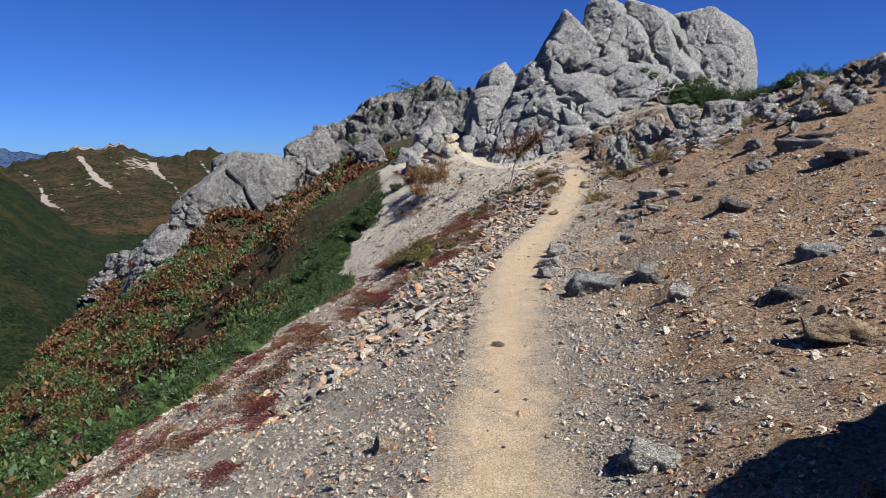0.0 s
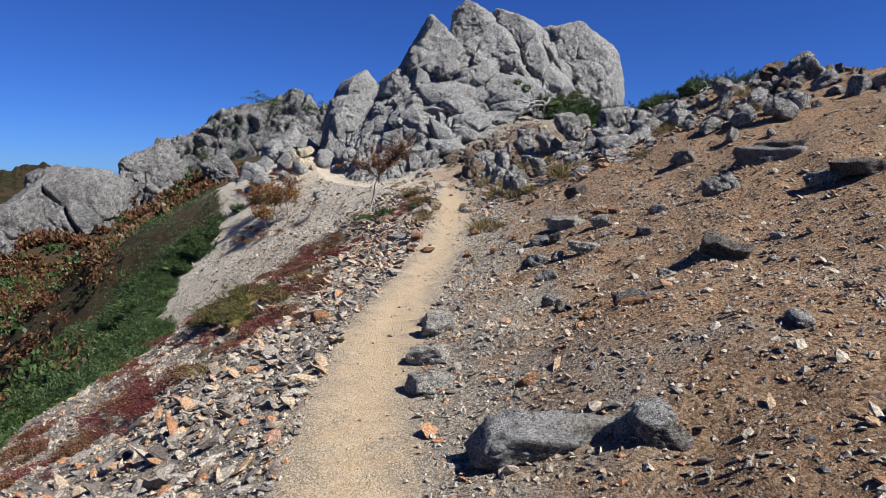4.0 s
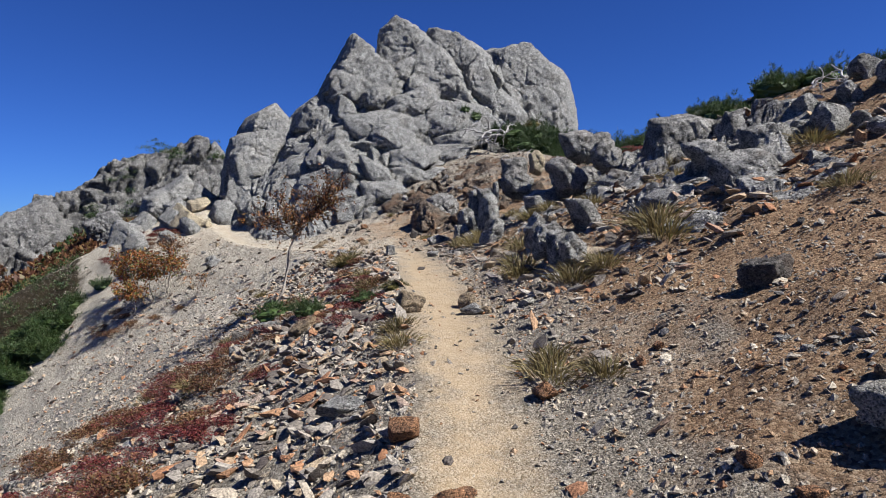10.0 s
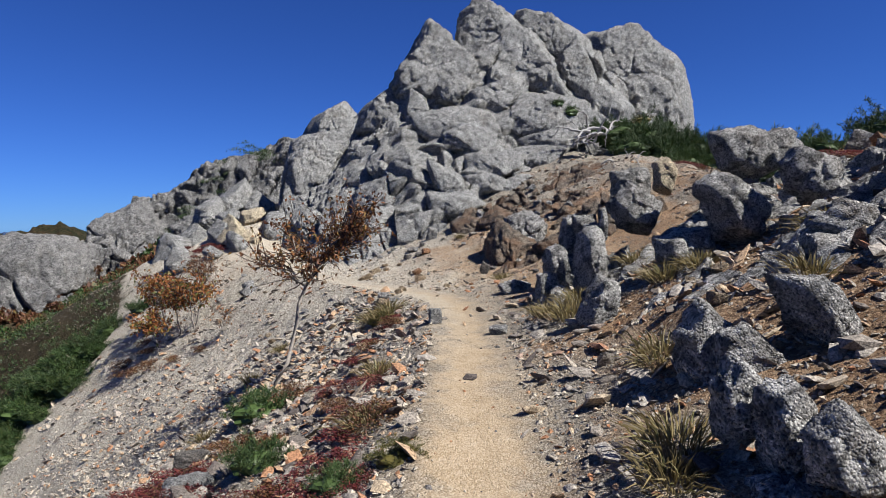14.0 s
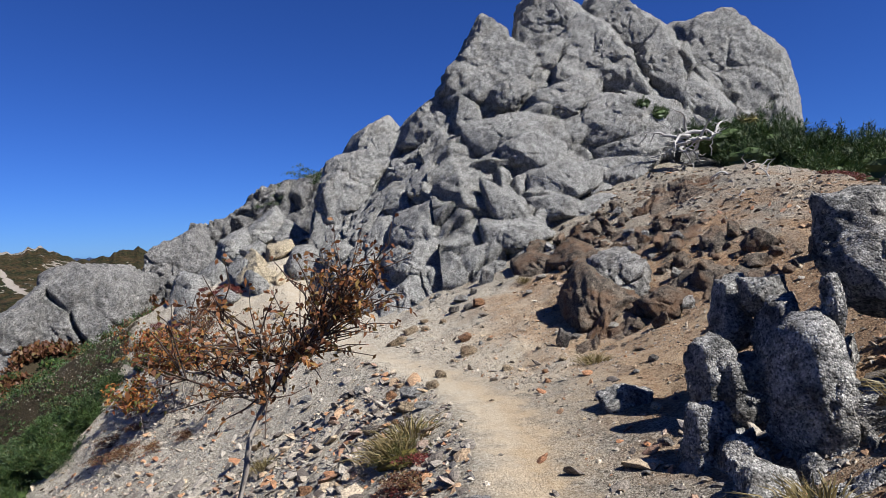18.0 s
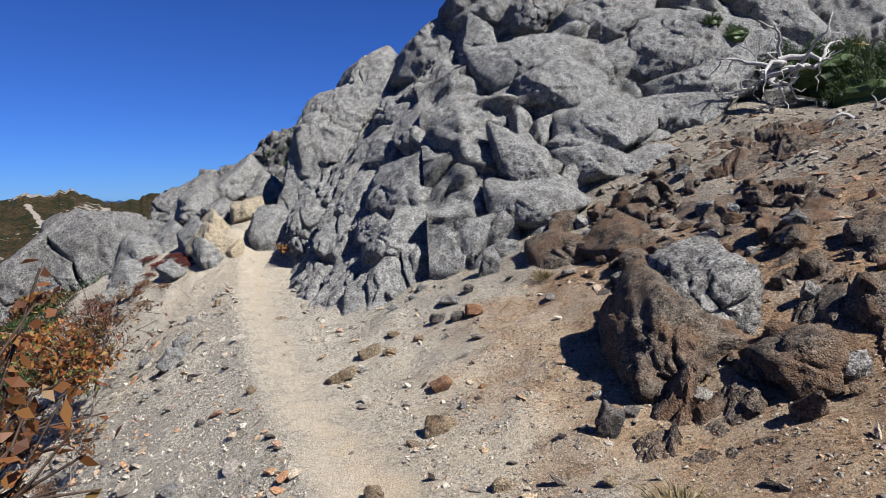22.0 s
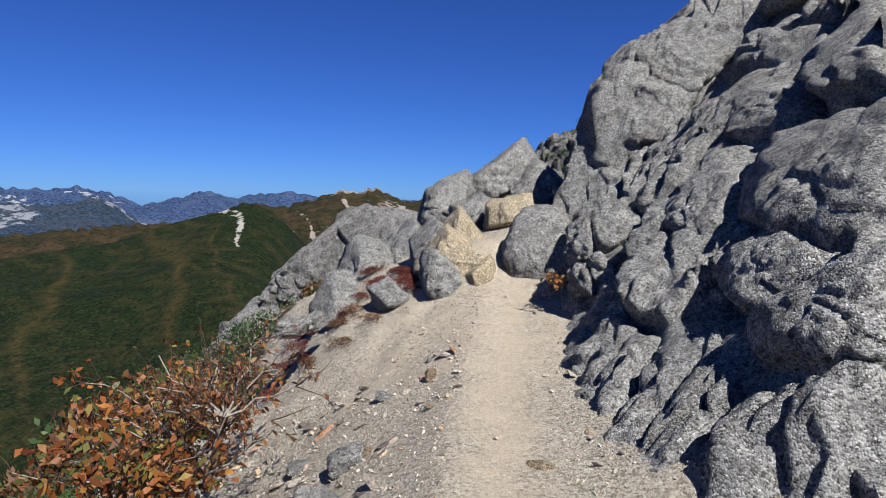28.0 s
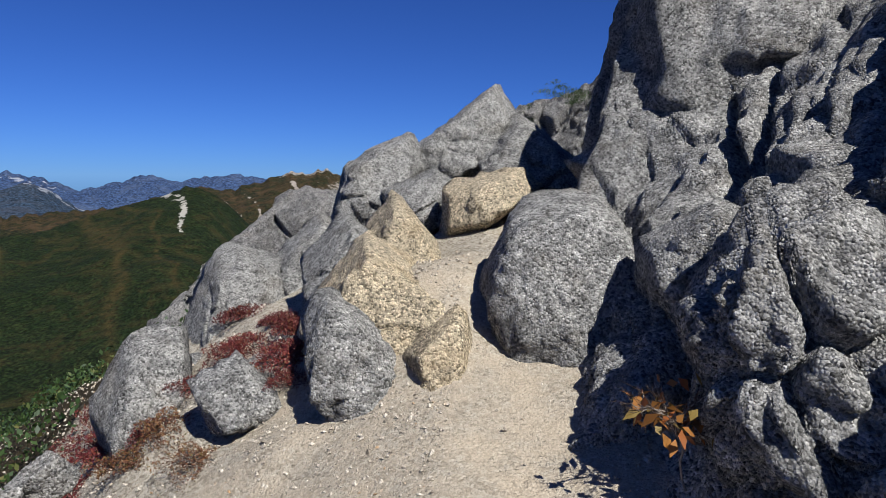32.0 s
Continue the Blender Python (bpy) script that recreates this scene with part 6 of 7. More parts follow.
loose_block(2.67, 25.14, 1.11, 0.05, 0.05, 0.05, 30, 0, 5046, p=15, sub=3, rough=0.06, skin=TAN_STONE)
loose_block(3.95, 26.21, 1.25, 0.09, 0.05, 0.04, 3, 0, 8928, p=15, sub=3, rough=0.06, skin=TAN_STONE)
loose_block(4.21, 25.83, 1.28, 0.07, 0.05, 0.04, -2, 0, 2595, p=15, sub=3, rough=0.06, skin=TAN_STONE)
loose_block(4.80, 26.52, 1.54, 0.07, 0.05, 0.06, -10, 0, 6810, p=15, sub=3, rough=0.06, skin=DARK_STONE)
loose_block(4.63, 25.95, 1.41, 0.09, 0.07, 0.07, -9, 0, 7185, p=15, sub=3, rough=0.06, skin=DARK_STONE)
loose_block(4.80, 25.91, 1.47, 0.13, 0.09, 0.08, -12, 0, 9580, p=15, sub=3, rough=0.06, skin=ORANGE_STONE)
loose_block(3.93, 27.05, 1.35, 0.08, 0.06, 0.05, 3, 0, 7538, p=15, sub=3, rough=0.06, skin=GREY_STONE)
loose_block(4.42, 26.11, 1.37, 0.11, 0.07, 0.06, -5, 0, 4140, p=15, sub=3, rough=0.06, skin=DARK_STONE)
loose_block(4.58, 26.44, 1.47, 0.15, 0.10, 0.08, -7, 0, 4670, p=15, sub=3, rough=0.06, skin=GREY_STONE)
loose_block(0.89, 28.39, 0.83, 0.20, 0.13, 0.10, 31, -20, 766, p=15, sub=3, rough=0.06, skin=GREY_STONE)
loose_block(0.97, 28.55, 0.87, 0.05, 0.05, 0.06, 29, 10, 1581, p=15, sub=3, rough=0.06, skin=TAN_STONE)
loose_block(1.35, 28.85, 1.09, 0.05, 0.03, 0.03, 23, 0, 4336, p=15, sub=3, rough=0.06, skin=TAN_STONE)
loose_block(3.75, 28.05, 1.44, 0.14, 0.10, 0.08, -16, -10, 407, p=15, sub=3, rough=0.06, skin=DARK_STONE)
loose_block(1.08, 29.50, 1.12, 0.06, 0.06, 0.08, 23, 10, 3316, p=15, sub=3, rough=0.06, skin=TAN_STONE)
loose_block(0.18, 28.86, 0.54, 0.13, 0.09, 0.07, 36, -20, 7949, p=15, sub=3, rough=0.06, skin=GREY_STONE)
# unseen block beside the start, placed for the shadow it casts across the gravel
loose_block(2.98, 1.2, 1.5, 1.35, 0.75, 0.95, 28, 0, 77, p=15, sub=4, rough=0.08, skin=DARK_STONE)


# ---------------------------------------------------------------- plants
def pine_shrub_meshes(seed, mat, tufts=420, needle=0.11, per=24, wide=0.011):
    rng = np.random.RandomState(seed)
    a, r = rng.uniform(0, 2 * np.pi, tufts), np.sqrt(rng.uniform(0, 1, tufts))
    lump = 0.75 + 0.35 * np.sin(3 * a + seed) * np.sin(2 * a + 1.3 * seed)
    root = np.stack([r * np.cos(a) * lump, r * np.sin(a) * lump, 0.62 * np.sqrt(1 - 0.85 * r * r) * (0.35 + 0.8 * rng.rand(tufts)) * (0.8 + 0.45 * np.sin(5 * r * np.cos(a) + seed) * np.sin(4 * r * np.sin(a) + 2 * seed)) - 0.08], 1)
    way = unit(root * [0.7, 0.7, 0.9] + [0, 0, 0.55] + rng.normal(size=(tufts, 3)) * 0.22)
    base = np.repeat(root, per, 0) + np.repeat(way, per, 0) * rng.uniform(-0.05, 0.13, (tufts * per, 1))
    ways = unit(np.repeat(way, per, 0) * 0.75 + rng.normal(size=(tufts * per, 3)) * 0.5)
    foliage = mesh_of("foliage", *blades(base, ways, needle * rng.uniform(0.7, 1.2, tufts * per), wide, rng), mat)
    limbs = []
    for k in range(16):
        end = root[k * 7] * 0.95
        limbs.append(tube([[0, 0, -0.1], end * [0.5, 0.5, 0.35] + rng.normal(size=3) * 0.04, end], [0.035, 0.022, 0.01], 5))
    v, f = ball(3)
    core = v * [0.6, 0.6, 0.34] * (1 + 0.25 * fbm(v * 2.2 + seed, 3, seed))[:, None]
    return foliage, mesh_of("branchwork", *joined(limbs), BARK, True), mesh_of("inner_needles", core, f, mat, False)


PINES = [pine_shrub_meshes(3, NEEDLES), pine_shrub_meshes(8, NEEDLES)]
SPARSE_PINES = [pine_shrub_meshes(3, NEEDLES, 230, 0.12, 11, 0.02), pine_shrub_meshes(8, NEEDLES, 230, 0.12, 11, 0.02)]
YELLOW_PINES = [pine_shrub_meshes(5, YELLOW_NEEDLES, 300, 0.09)]


def shrub(name, kinds, x, y, size, seed, label, category, group, z=None, squash=1.0):
    rng = random.Random(seed)
    e = new(name)
    z = float(ground_z(x, y)[0]) - 0.04 * size if z is None else z
    e.matrix_basis = pose(x, y, z, rng.uniform(-8, 8), rng.uniform(-14, 0), rng.uniform(0, 360)) @ Matrix.Diagonal((size, size * rng.uniform(0.8, 1.1), size * squash, 1))
    for me in kinds[seed % len(kinds)]:
        part(me.name.split(".")[0], me, e)
    return tagged(e, label, category, group)


def pine(x, y, size, seed, squash=1.0, z=None):
    return shrub("creeping_pine", SPARSE_PINES if off_trail(x, y) < -7.5 else PINES, x, y, size, seed, "low dense dark green creeping pine on the slope", "pine shrub", "creeping pines", z, squash)


rng = random.Random(4)
for k in range(190):
    y = rng.uniform(4, 31.2) if k < 130 else rng.uniform(21, 31)
    x = float(soft_knots(y, TRAIL, 1) + knots(y, EDGE, 1)) - 0.5 - abs(rng.gauss(0, 0.9))
    pine(x, y, rng.uniform(0.7, 1.15), k, rng.uniform(0.6, 0.9))
for k in range(110):
    y = rng.uniform(8, 31.5)
    x = float(soft_knots(y, TRAIL, 1) + knots(y, EDGE, 1)) - rng.uniform(1.5, 4.5)
    pine(x, y, rng.uniform(0.8, 1.3), 700 + k, rng.uniform(0.6, 0.9))
for k, (x, y, s) in enumerate([(-3.1, 31.6, 0.6), (-4.4, 31.5, 0.9), (-2.3, 31.4, 0.45), (-3.6, 30.7, 0.9), (-4.6, 30.2, 1.0)]):
    pine(x, y, s, 300 + k)
for k, (x, y, s) in enumerate([(8.3, 20.9, 0.4), (8.6, 20.0, 0.45), (9.0, 19.1, 0.5), (8.9, 17.9, 0.5), (8.5, 17.2, 0.45), (9.2, 16.9, 0.5), (9.6, 16.4, 0.5), (9.4, 18.4, 0.5), (10.0, 17.5, 0.55), (10.2, 19.4, 0.55), (9.5, 20.4, 0.5), (10.4, 16.2, 0.55), (10.6, 15.3, 0.5), (10.9, 14.6, 0.5), (11.2, 15.8, 0.6), (8.8, 21.6, 0.4), (9.6, 21.4, 0.5), (10.6, 22.5, 1.0), (11.1, 22.9, 1.0), (11.6, 23.4, 1.1), (12.2, 24.0, 1.1), (12.8, 24.5, 1.1), (13.4, 25.0, 1.1), (10.2, 21.9, 0.8)]):
    pine(x, y, s, 330 + k)
pine(2.0, 19.5, 0.42, 401, 0.9)
pine(2.2, 17.2, 0.28, 402)
pine(2.7, 16.2, 0.2, 403)
for k, (x, y, z, s) in enumerate([(10.3, 29.5, 4.3, 0.65), (10.8, 29.2, 4.2, 0.85), (11.3, 28.7, 4.0, 1.05), (10.8, 28.1, 3.65, 0.8), (11.5, 28.0, 3.6, 1.1), (12.0, 27.5, 3.4, 1.15), (11.4, 27.1, 3.2, 0.9), (12.5, 26.9, 3.2, 1.2), (12.0, 28.6, 3.75, 1.1), (13.0, 27.8, 3.4, 1.25), (9.6, 30.6, 5.35, 0.3), (9.95, 30.5, 5.1, 0.35), (11.9, 31.3, 4.9, 0.3), (0.95, 36.6, 2.35, 0.6), (1.4, 36.5, 2.4, 0.55), (0.6, 36.9, 2.2, 0.55)]):
    pine(x, y, s, 420 + k, 1.0, z)


def scrub_field(name, count, where, low, high, mat, label, seed, leaf=0.16, base=ground_z):
    """Distant bushes, past counting: clumps of leaves over the ground."""
    r = np.random.RandomState(seed)
    x, y = where(r, count)
    per = 110
    a, rad = r.uniform(0, 2 * np.pi, (count, per)), np.sqrt(r.uniform(0, 1, (count, per)))
    size = r.uniform(low, high, (count, 1))
    lump = 0.75 + 0.3 * np.sin(3 * a + 6 * r.rand(count, 1))
    roots = np.stack([x[:, None] + size * rad * np.cos(a) * lump, y[:, None] + size * rad * np.sin(a) * lump,
                      (base(x, y) - 0.1)[:, None] + size * 0.6 * np.sqrt(1 - 0.9 * rad * rad) * r.uniform(0.4, 1.1, (count, per))], -1).reshape(-1, 3)
    ways = unit(r.normal(size=(count * per, 3)) * 0.7 + [0, 0, 0.7])
    long = (size * leaf * r.uniform(0.6, 1.5, (count, per))).ravel()
    return tagged(new(name, mesh_of(name, *blades(roots, ways, long, long * 0.55, r), mat)), label, "scrub", kind="stuff")


def hillside(x0, x1, y0, y1):
    def where(r, count):
        y = r.uniform(y0, y1, count)
        return r.uniform(x0, x1, count) + 0.0 * y, y
    return where


def below_trail(low, high, y0, y1):
    def where(r, count):
        y = r.uniform(y0, y1, count)
        return soft_knots(y, TRAIL, 1) - r.uniform(low, high, count), y
    return where


scrub_field("valley_pines", 800, below_trail(9.5, 38, 6, 62), 0.9, 1.9, NEEDLES, "dark green creeping pine scrub down the valley slope", 61)
scrub_field("valley_scrub", 1500, below_trail(8.9, 26, 8, 62), 0.6, 1.2, BROWN_LEAVES, "red-brown autumn scrub down the valley slope", 62)
scrub_field("crag_pines", 170, hillside(-48, -4, 50, 72), 0.6, 1.2, NEEDLES, "dark green pine scrub below the crags", 63, 0.3)
scrub_field("crag_scrub", 1100, hillside(-42, -6, 46, 75), 0.6, 1.1, BROWN_LEAVES, "red-brown autumn scrub below the crags", 64, 0.34)
scrub_field("saddle_scrub", 420, below_trail(4.2, 11, 31.4, 46), 0.35, 0.7, NEEDLES, "low dark green pine scrub below the saddle", 68, 0.1)
scrub_field("saddle_pines", 150, below_trail(3.5, 13, 45, 62), 0.5, 1.1, NEEDLES, "dark green pine scrub behind the saddle", 66)


def in_clumps(*clumps):
    def where(r, count):
        c = np.array(clumps)[r.randint(0, len(clumps), count)]
        return c[:, 0] + r.normal(0, 1, count) * c[:, 2], c[:, 1] + r.normal(0, 0.5, count)
    return where


scrub_field("north_crag_pines", 70, in_clumps((-5.5, 88.2, 0.9), (-9.0, 86.5, 0.8), (-3.0, 87.4, 1.0), (-12.0, 84.5, 1.2), (-16.0, 83.6, 1.4), (-7.0, 83.5, 0.7), (1.0, 87.5, 1.0)), 0.7, 1.2, NEEDLES, "dark green pine scrub on the crag", 65, 0.12, lambda x, y: crest(x, NORTH_LINE) + (y - 89) / 0.75 + 0.7)
scrub_field("west_crag_pines", 50, in_clumps((-33, 72.5, 1.6), (-26, 71.5, 1.6), (-19, 72, 1.4), (-22, 70.5, 1.5), (-15, 71.5, 1.2)), 0.7, 1.3, BROWN_LEAVES, "red-brown scrub on the crag ledges", 67, 0.12, lambda x, y: crest(x, WEST_LINE) + (y - 75.5) / 0.6 + 0.7)
for k, (x, y, z, s) in enumerate([(-0.37, 14.0, None, 0.75), (-0.9, 14.6, None, 0.55), (-0.3, 12.6, None, 0.5), (0.1, 13.2, None, 0.35), (12.6, 31.2, 5.0, 0.5), (3.4, 20.9, None, 0.3), (3.0, 16.2, None, 0.2)]):
    shrub("yellowing_shrub", YELLOW_PINES, x, y, s, 470 + k, "low yellow-green withering shrub on the gravel", "shrub", "yellowing shrubs", z, 0.7)


def leaf_shrub_meshes(seed, mat, leaves=700, leaf=0.035, spread_up=0.45):
    """A mat of stiff twigs with small leaves."""
    rng = np.random.RandomState(seed)
    a, r = rng.uniform(0, 2 * np.pi, leaves), np.sqrt(rng.uniform(0, 1, leaves))
    lump = 0.7 + 0.4 * np.sin(3 * a + seed) * np.sin(2 * a + 2 * seed)
    root = np.stack([r * np.cos(a) * lump, r * np.sin(a) * lump, spread_up * np.sqrt(np.maximum(1 - r * r, 0)) * rng.uniform(0.35, 1.05, leaves)], 1)
    way = unit(rng.normal(size=(leaves, 3)) + [0, 0, 0.5])
    foliage = mesh_of("foliage", *blades(root, way, leaf * rng.uniform(0.7, 1.3, leaves), leaf * 0.62, rng), mat)
    twigs = []
    for k in range(34):
        end = root[k * 9]
        twigs.append(tube([[0, 0, -0.05], end * [0.55, 0.55, 0.5] + rng.normal(size=3) * 0.05, end * 1.02], [0.011, 0.008, 0.003], 4))
    return foliage, mesh_of("branchwork", *joined(twigs), TWIGS)


REDS = [leaf_shrub_meshes(s, RED_LEAVES, 1500, 0.06, 0.35) for s in (1, 2)]
BROWNS = [leaf_shrub_meshes(s, BROWN_LEAVES, 1300, 0.06, 0.4) for s in (3, 4)]


def red_shrub(x, y, s, seed, z=None):
    return shrub("red_shrub", REDS, x, y, s, seed, "low dark red autumn bilberry shrub on the gravel", "shrub", "red shrubs", z, 0.95 if y > 29 else 0.5)


def brown_shrub(x, y, s, seed, z=None):
    return shrub("brown_shrub", BROWNS, x, y, s, seed, "low red-brown withering shrub on the gravel", "shrub", "brown shrubs", z, 0.8)


rng = random.Random(19)
for k in range(60):
    y = rng.uniform(10, 19)
    (red_shrub if rng.random() < 0.6 else brown_shrub)(float(soft_knots(y, TRAIL, 1)) - rng.choice((1.9, 2.4, 3.4)) + rng.gauss(0, 0.2), y, rng.uniform(0.2, 0.42), 600 + k)
rng = random.Random(9)
for k in range(150):
    y = rng.uniform(3, 19)
    d = rng.choice((-2.3, -3.0, -3.2, -4.3, -4.5, -5.4, -5.6)) + rng.gauss(0, 0.15)
    (red_shrub if rng.random() < 0.65 else brown_shrub)(float(soft_knots(y, TRAIL, 1)) + d, y, rng.uniform(0.22, 0.5), k)
for k, (x, y, s) in enumerate([(2.78, 16.6, 0.3), (2.6, 16.2, 0.35), (2.4, 15.7, 0.35), (2.9, 17.3, 0.3), (3.1, 17.95, 0.35), (2.95, 18.5, 0.3), (2.6, 15.2, 0.25), (3.55, 20.7, 0.32), (3.4, 20.3, 0.3), (3.2, 20.0, 0.3),
                               (0.8, 15.67, 0.45), (1.08, 14.65, 0.4), (0.22, 15.82, 0.5), (0.13, 14.54, 0.4), (0.51, 14.45, 0.35), (1.7, 15.7, 0.35), (2.28, 16.59, 0.35), (0.3, 17.3, 0.5), (0.7, 16.4, 0.45), (1.3, 15.2, 0.35), (2.79, 16.99, 0.35), (2.58, 16.6, 0.35), (2.81, 16.13, 0.25), (-1.71, 31.99, 0.3), (-0.96, 32.6, 0.3),
                               (3.0, 19.4, 0.35), (2.7, 18.8, 0.3), (-0.39, 32.3, 0.3), (-0.55, 32.6, 0.3), (-1.3, 31.2, 0.3), (-1.6, 30.9, 0.35), (-1.75, 31.4, 0.3), (-1.0, 32.1, 0.22), (-0.2, 32.8, 0.25), (-0.6, 32.67, 0.3), (-0.24, 32.0, 0.3), (-0.15, 31.85, 0.22), (-0.9, 32.35, 0.28), (-1.05, 31.75, 0.25), (-0.85, 32.9, 0.3), (-1.46, 33.25, 0.35), (-1.74, 31.77, 0.3), (-2.1, 32.3, 0.35), (-2.38, 32.68, 0.35), (8.2, 18.6, 0.4), (8.0, 19.4, 0.4), (9.3, 14.2, 0.35), (10.6, 25.6, 0.5), (11.2, 26.2, 0.6), (9.2, 20.2, 0.5), (8.4, 19.4, 0.4)]):
    red_shrub(x, y, s, 80 + k)
for k, (x, y, s) in enumerate([(-1.0, 31.5, 0.3), (-1.1, 31.0, 0.25), (-0.7, 31.1, 0.25), (-0.9, 31.66, 0.3), (-0.45, 31.4, 0.22), (-0.66, 17.88, 0.5), (-1.42, 17.07, 0.5), (0.66, 14.2, 0.4), (-0.46, 14.63, 0.4), (1.2, 16.6, 0.4), (3.47, 20.27, 0.3), (3.15, 19.59, 0.3), (-2.0, 22.5, 0.6), (-1.1, 21.5, 0.5), (-0.3, 19.6, 0.5), (0.6, 18.6, 0.4), (-1.0, 27.1, 0.5), (-1.5, 27.6, 0.5), (-0.4, 26.5, 0.4), (0.2, 26.2, 0.3), (-1.9, 28.6, 0.5), (-1.3, 28.2, 0.4), (-7.2, 31, 0.8), (-7.0, 27, 0.7),
                               (4.1, 28.9, 0.2), (3.0, 17.0, 0.35), (2.75, 17.9, 0.3), (2.3, 16.6, 0.3), (2.2, 17.9, 0.4), (1.9, 18.6, 0.4), (2.4, 19.6, 0.4), (-1.6, 29.3, 0.4)]):
    brown_shrub(x, y, s, 120 + k)


def grass_meshes(seed, count=260):
    rng = np.random.RandomState(seed)
    root = np.concatenate([rng.normal(size=(count, 2)) * 0.07, np.zeros((count, 1))], 1)
    way = unit(np.concatenate([root[:, :2] * 7 + rng.normal(size=(count, 2)) * 0.28, np.ones((count, 1))], 1))
    return (mesh_of("foliage", *blades(root, way, rng.uniform(0.16, 0.36, count), 0.009, rng, 0.3), STRAW),)


GRASS = [grass_meshes(s) for s in (1, 2, 3)]


def grass_tuft(x, y, s, seed, z=None):
    return shrub("grass_tuft", GRASS, x, y, s, seed, "dry straw-coloured grass tuft among the stones", "grass", "grass tufts", z)


for k, (x, y, s) in enumerate([(4.16, 14.4, 1.0), (4.4, 14.3, 0.9), (4.2, 15.5, 1.1), (4.05, 15.3, 0.8), (4.95, 14.2, 1.3), (5.1, 14.5, 1.2), (5.06, 18.6, 0.9), (4.75, 18.7, 0.9), (5.5, 17.8, 0.9), (5.7, 17.6, 0.8), (4.85, 18.3, 1.2), (3.5, 21.2, 1.1),
                               (3.3, 21.1, 1.0), (3.4, 20.9, 0.9), (3.2, 13.1, 0.9), (3.3, 13.3, 0.8), (3.4, 12.8, 0.7), (2.9, 17.0, 0.8), (3.1, 18.2, 0.8), (5.9, 19.0, 0.9), (6.4, 17.0, 1.0), (6.9, 16.4, 1.0), (7.2, 14.6, 1.0), (6.1, 15.4, 0.9),
                               (5.4, 22.3, 0.7), (2.9, 31.0, 1.0), (0.9, 16.6, 0.7), (0.3, 18.5, 0.8), (1.6, 22.4, 0.9), (2.0, 23.0, 0.8), (1.3, 20.2, 0.7), (5.6, 16.3, 0.8), (4.7, 16.5, 0.9), (0.2, 12.6, 0.8), (0.5, 13.4, 0.8), (-0.3, 9.6, 0.7), (7.7, 13.0, 1.0), (8.5, 14, 1.0), (6.0, 13.3, 0.8),
                               (2.6, 14.6, 0.7), (2.5, 14.2, 0.7), (4.2, 28.3, 0.6), (5.6, 26.2, 0.6)]):
    grass_tuft(x, y, s, k)
grass_tuft(2.08, 31.92, 0.3, 71, 2.02)


def small_tree(x, y, height, lean, seed, label, leaf_count, spread_out=0.7, leaf=0.06, mat=ORANGE_LEAVES, z=None):
    """A stunted tree: bent trunk, forking limbs, thin twigs, sparse leaves."""
    rng = np.random.RandomState(seed)
    e = new("stunted_tree")
    z = float(ground_z(x, y)[0]) - 0.06 if z is None else z
    e.matrix_basis = pose(x, y, z)
    t = np.linspace(0, 1, 9)
    line = np.stack([lean[0] * t ** 1.4, lean[1] * t ** 1.4, height * 0.72 * t], 1) + np.cumsum(rng.normal(size=(9, 3)) * 0.02 * height, 0) * [1, 1, 0.2]
    part("trunk", mesh_of("trunk", *tube(line, np.interp(t, [0, 1], [0.011 * height, 0.006 * height]), 7), BARK, True), e)
    for k in range(16):
        at = line[rng.randint(5, 9)]
        turn = rng.uniform(0, 2 * np.pi)
        way = unit(np.array([np.cos(turn), np.sin(turn), rng.uniform(0.3, 1.0)]))
        long = height * rng.uniform(0.25, 0.5) * spread_out
        bent = [at + way * long * s + rng.normal(size=3) * 0.03 * height * s for s in np.linspace(0, 1, 6)]
        limb = part("limb", mesh_of("limb", *tube(bent, np.linspace(0.0065, 0.003, 6) * height, 5), BARK, True), e)
        twigs, tips = [], []
        for j in range(15):
            a2 = bent[rng.randint(1, 6)]
            way2 = unit(way + rng.normal(size=3) * 0.7 + [0, 0, 0.25])
            l2 = height * rng.uniform(0.08, 0.22)
            b2 = [a2 + way2 * l2 * s + rng.normal(size=3) * 0.012 * height * s for s in np.linspace(0, 1, 4)]
            twigs.append(tube(b2, np.linspace(0.0028, 0.0011, 4) * height, 4))
            tips += b2[1:]
        part("twig_spray", mesh_of("twig_spray", *joined(twigs), TWIGS, True), limb)
        tips, few = np.array(tips), max(3, leaf_count // 13)
        root = tips[rng.randint(0, len(tips), few)] + rng.normal(size=(few, 3)) * 0.02
        way = unit(rng.normal(size=(few, 3)) + [0, 0, -0.2])
        part("leaf_spray", mesh_of("leaf_spray", *blades(root, way, leaf * rng.uniform(0.6, 1.3, few), leaf * 0.55, rng, 0.15), mat), limb)
    return tagged(e, label, "tree", "stunted trees")


small_tree(2.0, 20.6, 2.55, (0.6, 0.35), 1, "small half-bare mountain ash with few orange leaves", 1700, 0.6, 0.055, AUTUMN_LEAVES)
small_tree(-0.3, 28.1, 1.7, (0.35, 0.2), 2, "small half-bare mountain ash with few orange leaves", 500, 0.8, 0.055, AUTUMN_LEAVES)
for k, (x, y, h) in enumerate([(-0.15, 27.4, 1.35), (-0.6, 28.1, 1.5), (-1.0, 28.7, 1.5), (-1.2, 29.4, 1.2), (-1.0, 27.6, 1.2)]):
    small_tree(x, y, h, (-0.15, 0.1), 3 + k, "stunted mountain ash with orange autumn leaves", 560, 0.95, 0.085)
small_tree(0.6, 25.9, 0.8, (0.1, 0.1), 16, "leafless stunted shrub on the gravel slope", 30, 0.8)
